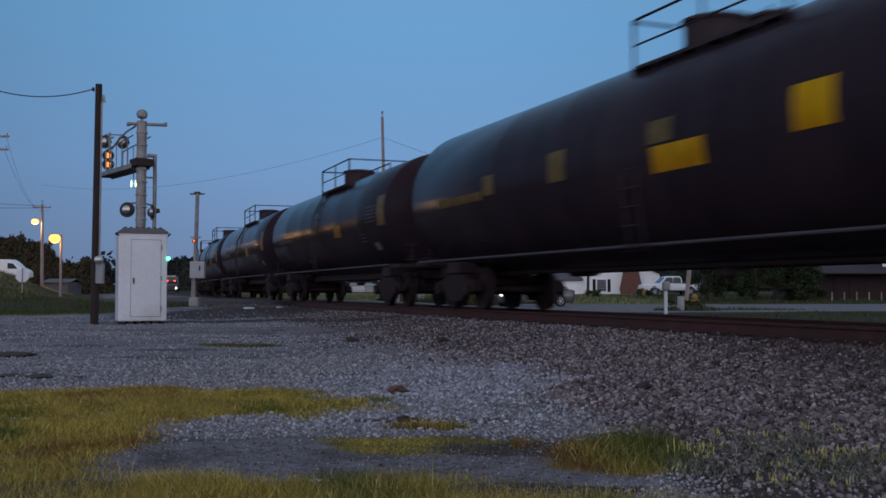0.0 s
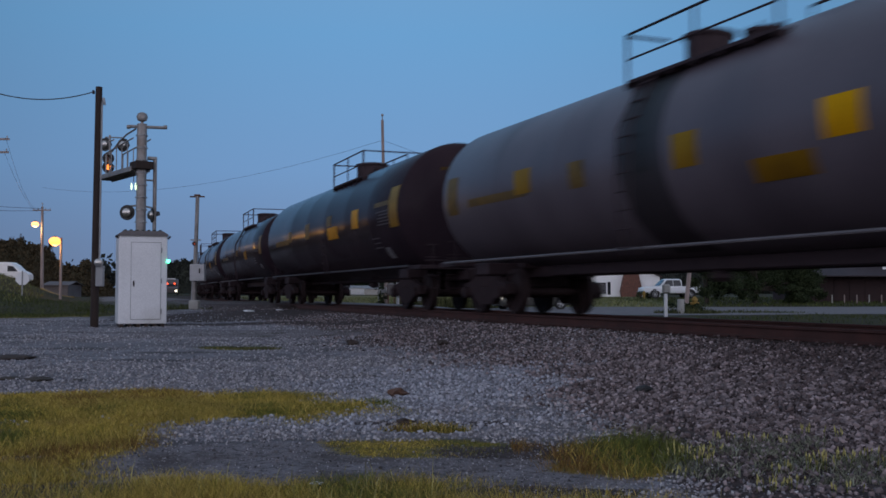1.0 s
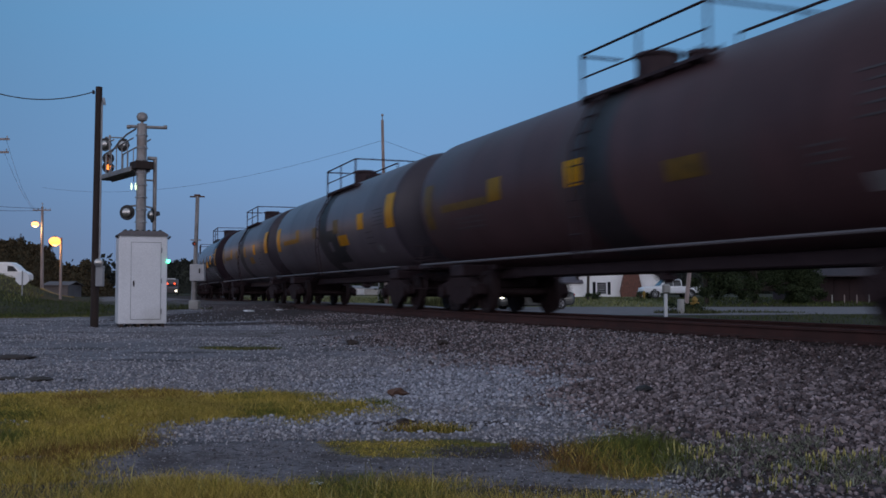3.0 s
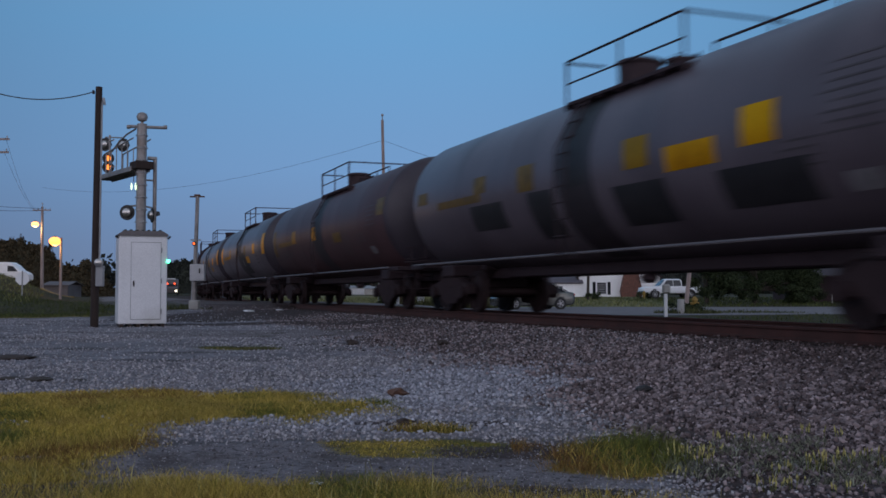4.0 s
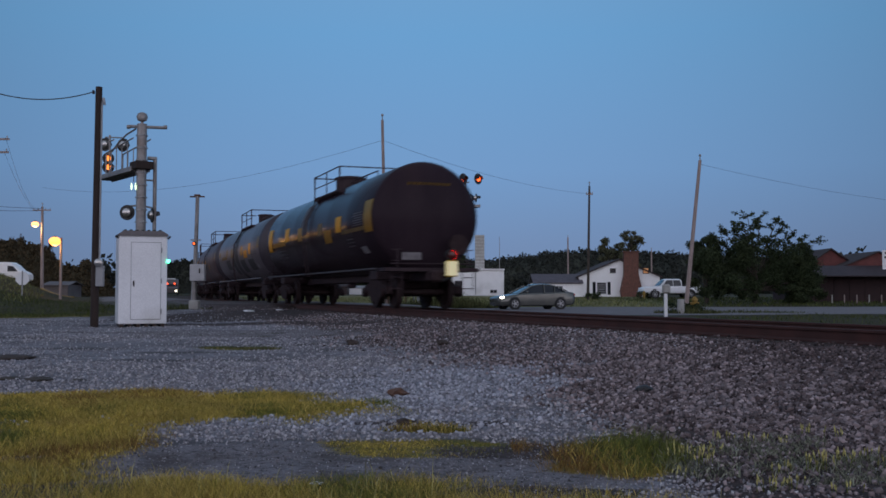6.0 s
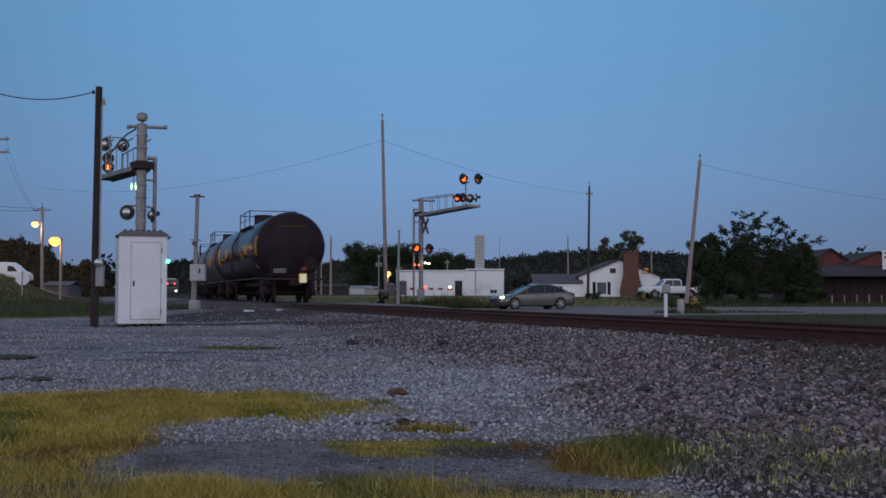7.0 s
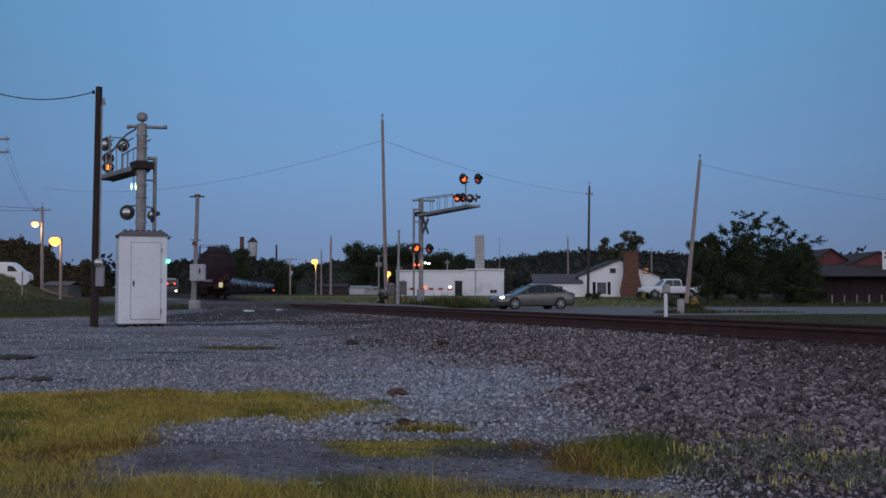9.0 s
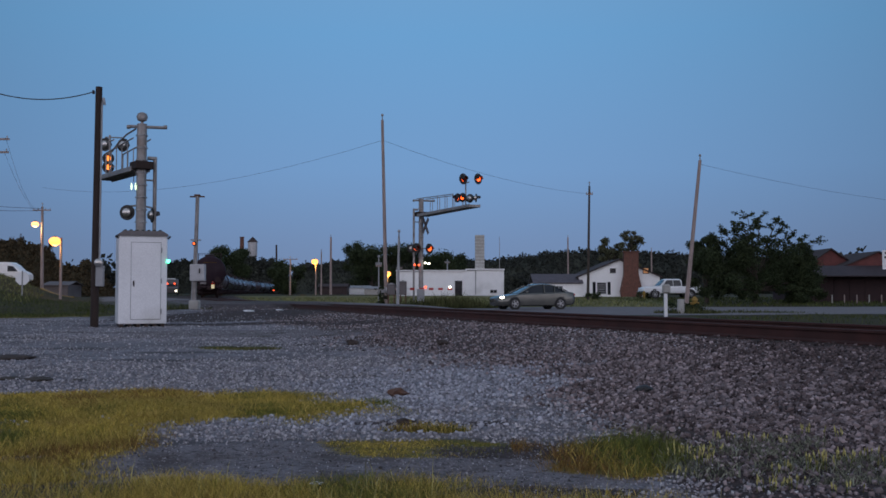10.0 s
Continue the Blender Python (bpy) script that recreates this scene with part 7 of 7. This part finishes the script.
def dirt_cover(x, y):
    w = 0.15 * soft_noise(x, y, 2.1) + 0.1 * soft_noise(x, y, 5.1, 1.0)
    a = 1 - step(0.8, 1.15, np.hypot((x + 0.85) / 2.3, (y - 5.85) / 0.95) + w)
    return np.maximum(a, 0.8 * (1 - step(0.7, 1.1, np.hypot((x + 3.6) / 2.8, (y - 19.2) / 1.3) + w)))


def scatter_stones():
    rng = np.random.default_rng(77)
    shapes = stone_shapes(rng, 12)
    bed = empty("ballast", Matrix(), "crushed brownish grey ballast stones heaped along the track", "ballast", "", "structure")
    pad = empty("gravel", Matrix(), "pale bluish grey gravel spread beside the track", "gravel", "", "structure")
    lots = {"b": [], "g": [], "p": []}
    for y0, y1, dens in ((4.4, 7, 1700), (7, 10, 1250), (10, 14, 620), (14, 20, 320), (20, 30, 130), (30, 44, 40)):
        x, y = wedge(rng, y0, y1, dens)
        d = off_track(x, y)
        brown = 1 - step(3.7, 5.8, d + 0.5 * soft_noise(x, y, 0.9) + 0.25 * soft_noise(x, y, 2.9, 1.0) - near_right(x, y))
        g = grass_cover(x, y)
        keep = (rng.uniform(size=len(x)) > 1.25 * g) & (rng.uniform(size=len(x)) > 0.62 * dirt_cover(x, y)) & (d > -3.2) & (np.abs(np.abs(d) - 0.755) > 0.09) & (off_road(x, y) > ROAD_W + 0.5)
        keep &= ~((np.abs(d) < 1.4) & (rng.uniform(size=len(x)) < 0.85))
        keep &= (rng.uniform(size=len(x)) > np.where(y > 18, 0.88, 0.6) * soil_cover(x, y)) & ~((y > 27.5) & (x < -9.4) & (d > 4.5))
        is_b = rng.uniform(size=len(x)) < brown * (1 - 0.55 * step(9.0, 16.0, y) * (1 - step(2.5, 6.0, x)))
        bare = np.clip(0.5 + 0.45 * soft_noise(x, y, 0.8, 3.0) + 0.45 * soft_noise(0.35 * x, 1.5 * y, 1.7, 5.0), 0, 1)
        new_g = fresh_cover(x, y)
        is_p = rng.uniform(size=len(x)) < 0.9 * new_g
        is_b &= ~is_p
        keep &= is_b | is_p | (rng.uniform(size=len(x)) > 0.85 * bare)
        for key, sel in (("b", keep & is_b), ("g", keep & ~is_b & ~is_p), ("p", keep & is_p)):
            lots[key].append(np.stack([x[sel], y[sel]], 1))
    singles = []
    for key, parent, mat, lo, hi in (("b", bed, "stone_brown", 0.015, 0.053), ("g", pad, "stone_grey", 0.010, 0.038), ("p", pad, "stone_pale", 0.012, 0.044)):
        p = np.concatenate(lots[key])
        n = len(p)
        size = lo + (hi - lo) * rng.beta(1.5, 3.4, n)
        size *= (1 - 0.6 * dirt_cover(p[:, 0], p[:, 1])) * (0.78 + 0.22 * step(5.0, 9.0, p[:, 1]))
        if key == "b":
            near = (p[:, 0] > 1.0) & (p[:, 0] < 3.4) & (p[:, 1] > 6.3) & (p[:, 1] < 9.5) & (size > 0.031)
            idx = np.flatnonzero(near)[:280]
            singles = [(p[i], size[i]) for i in idx]
            mask = np.ones(n, bool)
            mask[idx] = False
            p, size = p[mask], size[mask]
            n = len(p)
        z = ground_z(p[:, 0], p[:, 1]) + size * rng.uniform(0.0, 0.38, n)
        rot = spin(rng, n)
        kind = rng.integers(0, len(shapes), n)
        v = np.einsum("nij,nkj->nki", rot, np.array(shapes)[kind]) * size[:, None, None]
        v += np.stack([p[:, 0], p[:, 1], z], 1)[:, None, :]
        f = (STONE_QUADS[None] + 8 * np.arange(n)[:, None, None]).reshape(-1, 4)
        if key == "b":
            # stones near the rail turn darker towards the right
            dark_side = rng.uniform(size=n) < 0.96 * step(2.2, 4.4, p[:, 0]) * (1 - step(4.8, 7.4, off_track(p[:, 0], p[:, 1])))
            m = int(dark_side.sum())
            if m:
                quick("oily_stones", v[dark_side].reshape(-1, 3), f[:6 * m], "stone_oily", kind="stuff", parent=parent)
            v, f = v[~dark_side], f[:6 * (n - m)]
        quick("loose_stones", v.reshape(-1, 3), f, mat, kind="stuff", parent=parent)
    # fine grit on the worn dirt
    gx, gy = wedge(rng, 4.4, 8.2, 1900)
    k = (rng.uniform(size=len(gx)) < 0.85 * dirt_cover(gx, gy) * (1 - 0.8 * grass_cover(gx, gy)) * (0.55 + 0.45 * soft_noise(gx, gy, 3.3, 2.0))) | (rng.uniform(size=len(gx)) < 0.35 * soil_cover(gx, gy))
    p = np.stack([gx[k], gy[k]], 1)
    n = len(p)
    size = 0.004 + 0.017 * rng.beta(1.1, 4.5, n)
    v = np.einsum("nij,nkj->nki", spin(rng, n), np.array(shapes)[rng.integers(0, len(shapes), n)]) * size[:, None, None]
    v += np.stack([p[:, 0], p[:, 1], ground_z(p[:, 0], p[:, 1]) + size * 0.15], 1)[:, None, :]
    quick("grit", v.reshape(-1, 3), (STONE_QUADS[None] + 8 * np.arange(n)[:, None, None]).reshape(-1, 4), "grit", kind="stuff", parent=pad)
    meshes = []
    for s in shapes:
        me = bpy.data.meshes.new("stone")
        me.from_pydata([tuple(c) for c in s], [], [tuple(int(i) for i in q) for q in STONE_QUADS])
        me.materials.append(M["stone_single"])
        meshes.append(me)
    rnd = random.Random(5)
    zs = ground_z(np.array([q[0][0] for q in singles]), np.array([q[0][1] for q in singles]))
    for ((x, y), size), z in zip(singles, zs):
        o = new("stone", rnd.choice(meshes))
        o.parent = bed
        o.matrix_basis = pose(x, y, z + size * 0.3, rnd.uniform(-25, 25), rnd.uniform(-25, 25), rnd.uniform(0, 360)) @ Matrix.Scale(size * 1.1, 4)
    for nm, x, y, s, mat, label in (("rock", 1.74, 8.75, 0.13, "lamp_black", "dark broken lump of rock on the ballast"), ("rock", -1.45, 16.3, 0.17, "tie_wood", "dark lump on the gravel"), ("rock", 0.0, 15.4, 0.14, "tie_wood", "dark lump on the gravel"),
                                    ("rock", -0.28, 7.6, 0.10, "tie_wood", "dark clod beside the weeds"), ("debris", -5.75, 13.6, 0.40, "tie_wood", "dark flat clump of debris on the gravel"), ("debris", -4.75, 11.1, 0.20, "bark", "dark flat clump of twigs on the gravel"), ("debris", -4.35, 10.95, 0.26, "bark", "dark flat clump of twigs on the gravel"), ("debris", -3.95, 11.0, 0.14, "bark", "dark flat clump of twigs on the gravel"), ("rock", -0.42, 9.6, 0.16, "rust", "reddish brown clump on the gravel"), ("litter", -0.66, 5.3, 0.06, "white_paint", "crumpled scrap of white paper on the dirt"),
                                    ("litter", -6.6, 34.5, 0.32, "white_paint", "torn scrap of pale sheeting on the gravel"), ("litter", -5.9, 36.5, 0.22, "white_paint", "small scrap of pale sheeting on the gravel")):
        bm = B()
        bmesh.ops.create_icosphere(bm, subdivisions=2, radius=0.5)
        for v in bm.verts:
            v.co += Vector((noise.noise(v.co * 2.1 + Vector((x, y, 0))), noise.noise(v.co * 2.3 + Vector((y, 3, x))), noise.noise(v.co * 1.9))) * 0.28
            v.co.z *= 0.65 if nm == "rock" else 0.24
        o = link(nm, bm, mat)
        o.matrix_basis = pose(x, y, gz(x, y) + s * (0.22 if nm == "rock" else 0.06), 0, 0, 40) @ Matrix.Diagonal((s * 1.3, s, s, 1))
        tagged(o, label, nm)


scatter_stones()


# ---- grass and weeds ----
def blades(name, x, y, h, w, lean, mat, label, seed, category="grass", bend_=0.5):
    rng = np.random.default_rng(seed)
    n = len(x)
    z = ground_z(x, y)
    a = rng.uniform(0, 2 * np.pi, n)
    dx, dy = np.cos(a), np.sin(a)
    b = rng.uniform(0, 2 * np.pi, n)
    lx, ly = np.cos(b) * lean * h * rng.uniform(0.2, 1, n), np.sin(b) * lean * h * rng.uniform(0.2, 1, n)
    base = np.stack([x, y, z - 0.004], 1)
    side = np.stack([dx, dy, np.zeros(n)], 1) * (w / 2)[:, None]
    mid = base + np.stack([lx * 0.35, ly * 0.35, h * 0.6], 1)
    tip = base + np.stack([lx, ly, h], 1)
    v = np.stack([base - side, base + side, mid + side * 0.8, mid - side * 0.8, tip + side * 0.15, tip - side * 0.15], 1).reshape(-1, 3)
    i = 6 * np.arange(n)[:, None]
    f = np.concatenate([i + np.array([[0, 1, 2, 3]]), i + np.array([[3, 2, 4, 5]])])
    return quick(name, v, f, mat, label, category, "stuff")


def sow(rng, patch, per_m2, thick=0.35):
    cx, cy, rx, ry, a = patch
    n = int(4.6 * rx * ry * per_m2)
    u, w = rng.uniform(-1.2, 1.2, n) * rx, rng.uniform(-1.2, 1.2, n) * ry
    x, y = cx + u * math.cos(a) - w * math.sin(a), cy + u * math.sin(a) + w * math.cos(a)
    k = (rng.uniform(size=n) < (grass_cover(x, y) * 1.1 - 0.1) * (1 - 0.75 * soil_cover(x, y) * (cx < 0.5))) & (np.abs(x) < 0.52 * y + 0.3) & (y > 4.1)
    return x[k], y[k]


rng_g = np.random.default_rng(31)
for i, (patch, dens, h0, h1, mat, label) in enumerate((
        (PATCHES[0], 10000, 0.020, 0.085, "grass_yellow", "short dry yellowish grass on the gravel"), (PATCHES[1], 12000, 0.020, 0.090, "grass_yellow", "short dry yellowish grass on the dirt"),
        (PATCHES[2], 8000, 0.010, 0.036, "grass_yellow", "sparse dry yellowish grass on the dirt"), (PATCHES[3], 11000, 0.026, 0.125, "grass_yellow", "long dry yellowish grass at the edge of the dirt"),
        (PATCHES[4], 12000, 0.03, 0.26, "grass_green", "bushy green and rusty weeds beside the ballast"), (PATCHES[5], 900, 0.02, 0.07, "grass_green", "thin green grass on the gravel"),
        (PATCHES[6], 300, 0.04, 0.16, "grass_green", "rough green grass behind the pole"), (PATCHES[7], 2600, 0.02, 0.06, "grass_green", "thin green grass on the gravel"))):
    gx, gy = sow(rng_g, patch, dens)
    n = len(gx)
    patchy = 0.65 + 0.5 * soft_noise(gx, gy, 3.1, 1.1)
    thin = grass_cover(gx, gy)
    h = (h0 + (h1 - h0) * rng_g.beta(1.4, 2.8, n)) * np.clip(patchy + 0.3, 0.45, 1.4) * (0.45 + 0.55 * thin)
    hue = soft_noise(gx, gy, 1.9, 4.0) + 0.6 * soft_noise(gx, gy, 5.3, 2.0) + 0.35 * rng_g.normal(size=n)
    if i == 4:
        hue = (gx - patch[0]) / patch[2] * 1.5 + (gy - patch[1]) * 0.8 + 0.4 * rng_g.normal(size=n)
        sorts = ((hue > -0.1, "grass_green"), ((hue <= -0.1) & (hue > -0.45), "grass_yellow"), (hue <= -0.45, "grass_rust"))
        h *= (0.45 + 0.4 * np.clip(hue + 0.7, 0, 1.2)) * rng_g.uniform(0.35, 1.15, n)
    elif i in (5, 6, 7):
        sorts = ((np.ones(n, bool), "weed_dark"),)
    else:
        sorts = (((hue <= 0.55) & (hue > -0.75), mat), (hue > 0.55, "grass_green"), (hue <= -0.75, "grass_rust"))
    for sel, mt in sorts:
        if sel.sum() > 10:
            far = np.clip(gy[sel] / 6.5, 0.8, 3.0)
            blades("grass", gx[sel], gy[sel], h[sel], (0.0017 + 0.0024 * rng_g.uniform(size=sel.sum())) * far, 1.25, mt, label, 100 + i)
# seed heads along the near edge, and pale weeds by the ballast
gx, gy = sow(rng_g, PATCHES[3], 150)
blades("seed_grass", gx, gy, rng_g.uniform(0.05, 0.13, len(gx)), rng_g.uniform(0.003, 0.006, len(gx)), 0.45, "weed_pale", "tall pale seed heads of dry grass", 120)


def seed_weed(x, y, h, wide, count, seed):
    """A tuft of upright stalks, each with a narrow pale seed head."""
    rng = np.random.default_rng(seed)
    wd = empty("weed", pose(x, y, gz(x, y)), "tuft of pale yellow-green seed stalks by the ballast", "weed", "seeding weeds")
    stems, heads = B(), B()
    for k in range(count):
        a, q = rng.uniform(0, 6.28), wide * math.sqrt(rng.uniform(0, 1))
        bx, by = q * math.cos(a), 0.6 * q * math.sin(a)
        hh = h * rng.uniform(0.55, 1.0)
        lx, ly = rng.normal() * 0.16 * hh, rng.normal() * 0.16 * hh
        cyl(stems, (bx, by, -0.01), (bx + lx * 0.6, by + ly * 0.6, hh * 0.6), 0.0022, 0.0015, 4)
        mid = (bx + lx * 0.8, by + ly * 0.8, hh * 0.78)
        cyl(heads, (bx + lx * 0.55, by + ly * 0.55, hh * 0.5), mid, 0.002, 0.0052, 5)
        cyl(heads, mid, (bx + lx, by + ly, hh), 0.0052, 0.001, 5)
    tagged(part("stem", stems, "grass_green", wd), kind="stuff")
    tagged(part("seed_head", heads, "weed_pale", wd, "pale seed heads"), kind="stuff")


rw = random.Random(12)
for k, (x, y, h, wide, count) in enumerate(((1.36, 5.85, 0.12, 0.10, 16), (1.48, 5.70, 0.11, 0.09, 14), (2.02, 5.42, 0.12, 0.09, 16), (2.16, 5.50, 0.10, 0.07, 10), (1.62, 5.02, 0.10, 0.09, 10), (1.74, 5.08, 0.08, 0.08, 8), (2.0, 6.05, 0.07, 0.06, 7),
                                           (1.56, 5.95, 0.09, 0.07, 8), (2.32, 5.30, 0.09, 0.08, 7), (1.28, 5.45, 0.07, 0.08, 6), (1.95, 4.85, 0.08, 0.10, 7), (0.62, 4.75, 0.07, 0.10, 7), (0.2, 4.65, 0.08, 0.12, 8),
                                           (1.72, 6.30, 0.09, 0.08, 9), (1.90, 6.18, 0.08, 0.08, 8), (2.22, 6.28, 0.09, 0.06, 7), (2.36, 6.15, 0.08, 0.06, 7), (1.80, 5.42, 0.08, 0.07, 8), (2.30, 5.55, 0.09, 0.08, 9))):
    seed_weed(x, y, h, wide, count, 300 + k)
# a low grey-green mat of weeds between the stones
for k, (cx, cy, rx, ry, n) in enumerate(((1.85, 6.05, 0.42, 0.30, 2600), (2.1, 5.35, 0.50, 0.34, 3200), (1.5, 5.75, 0.30, 0.45, 1800))):
    q, a = np.sqrt(rng_g.uniform(0, 1, n)), rng_g.uniform(0, 2 * np.pi, n)
    gx, gy = cx + rx * q * np.cos(a), cy + ry * q * np.sin(a)
    sel = soft_noise(gx, gy, 6.5, 1.4) + 0.5 * rng_g.normal(size=n) > 0.15
    blades("weeds", gx[sel], gy[sel], rng_g.uniform(0.018, 0.055, sel.sum()), rng_g.uniform(0.004, 0.009, sel.sum()), 1.5, "weed_mat", "low grey-green weeds among the ballast stones", 180 + k, "weeds")
# rough grass on the flat before the rise
gx, gy = wedge(rng_g, 29, 62, 60, 0.5)
k = (gx < -10.2 + 0.4 * soft_noise(gx, gy, 1.3)) & (off_track(gx, gy) > 4.5) & (off_road(gx, gy) > ROAD_W + 0.3) & (rng_g.uniform(size=len(gx)) < 0.55 + 0.45 * soft_noise(gx, gy, 0.9, 2.0))
blades("grass", gx[k], gy[k], rng_g.uniform(0.03, 0.15, k.sum()), np.full(k.sum(), 0.014), 0.9, "weed_dark", "rough dark grass before the rise", 139)
# rough grass across the track and on the rise
gx, gy = wedge(rng_g, 18, 48, 26, 0.5)
dd = off_track(gx, gy)
k = (dd < -4.0) & (gx > 7.5 + 0.08 * (gy - 20)) & (dd > -20) & (off_road(gx, gy) > ROAD_W) & (soft_noise(gx, gy, 0.5) + rng_g.uniform(-0.5, 0.5, len(gx)) > -0.2)
blades("grass", gx[k], gy[k], rng_g.uniform(0.03, 0.13, k.sum()), np.full(k.sum(), 0.016), 0.9, "weed_dark", "rough green weeds between the track and the road", 140)
gx, gy = wedge(rng_g, 48, 100, 7, 0.5)
dd = off_track(gx, gy)
k = (np.abs(dd) > 3.0) & (off_road(gx, gy) > ROAD_W) & ((dd < 0) | (gx < -13 - 0.371 * (gy - 30)))
# right-hand blades take a darker green for the shade of the trees
for sel, mt, text in ((k & (gx < 15), "lawn_blade", "rough green grass beyond the crossing"), (k & (gx >= 15), "weed_dark", "rough grass coloured darker for the shade under the trees")):
    blades("grass", gx[sel], gy[sel], rng_g.uniform(0.06, 0.2, sel.sum()), np.full(sel.sum(), 0.05), 0.7, mt, text, 141)


# tall weeds round the far mast and the posts
for k, (cx, cy, rx, ry, h0, h1, n) in enumerate(((0.4, 58.6, 2.6, 1.0, 0.3, 1.25, 2200), (-2.0, 58.8, 1.4, 0.8, 0.2, 0.8, 800), (2.6, 59.0, 1.2, 0.7, 0.15, 0.5, 400), (10.7, 44.4, 1.5, 0.7, 0.12, 0.5, 700), (13.6, 46.0, 3.0, 1.0, 0.05, 0.25, 700), (-9.6, 38.2, 0.9, 0.6, 0.05, 0.3, 260))):
    q, a = np.sqrt(rng_g.uniform(0, 1, n)), rng_g.uniform(0, 2 * np.pi, n)
    gx, gy = cx + rx * q * np.cos(a), cy + ry * q * np.sin(a)
    h = (h0 + (h1 - h0) * rng_g.beta(1.3, 2.4, n)) * (1.1 - 0.7 * q)
    blades("weeds", gx, gy, h, rng_g.uniform(0.018, 0.04, n), 0.7, "weed_tall", "tall rough olive weeds beside the road", 160 + k, "weeds")


# ---- what moves ----
def car_pose(s_rear, longer):
    (ax, ay, _), (bx, by, _) = track(s_rear + 1.0), track(s_rear + 14.2 + longer)
    return pose((ax + bx) / 2, (ay + by) / 2, RAIL_Z, 0, 0, math.degrees(math.atan2(by - ay, bx - ax))) @ pose(-longer / 2, 0, 0)


def flips(lit, start=0.0, end=10.0):
    """Rows of a disc that faces forward while lit and turns its dark face when not; lit: spans of seconds."""
    rows, ang, now = [], None, 0.0
    spans = sorted(lit)
    on = any(a <= start < b for a, b in spans)
    ang = 0.0 if on else 180.0
    rows.append((start, ang))
    for t, turn_to in sorted([(a, 1) for a, b in spans if a > start] + [(b, 0) for a, b in spans if start < b < end]):
        if t <= start + 0.05 or t > end - 0.06:
            continue
        rows.append((t - 1 / 30, ang))
        for k in (1, 2, 3):
            rows.append((t - 1 / 30 + k / 30, ang + 60 * k))
        ang += 180.0
    rows.append((end, ang))
    return rows


def motions():
    for ob, s, longer in CARS:
        walk(ob, [(0.5 * i, car_pose((0.5 * i - 6.8) * SPEED + s, longer)) for i in range(21)])
    turn = math.degrees(SPEED / 0.457) / FPS
    for ob, s, longer in CARS[:6]:
        for truck in ob.children:
            for w in truck.children:
                if w.name.startswith("wheelset"):
                    at = w.matrix_basis.copy()
                    walk(w, [(i / FPS, at @ Matrix.Rotation(radians(turn * i), 4, "Y")) for i in range(301)])
    for ob, m, spans, axis in FLASHERS:
        rows = []
        for t, a in flips(spans):
            rows.append((t, m @ Matrix.Rotation(radians(a), 4, axis)))
        walk(ob, rows)


FLASHERS.append((marker_lamp, pose(-0.03, 0, 0.58), [(0.7, 0.95), (2.2, 2.45), (3.7, 3.95), (5.16, 5.36), (6.72, 6.95), (8.25, 8.45), (9.78, 9.93)], "Z"))
motions()
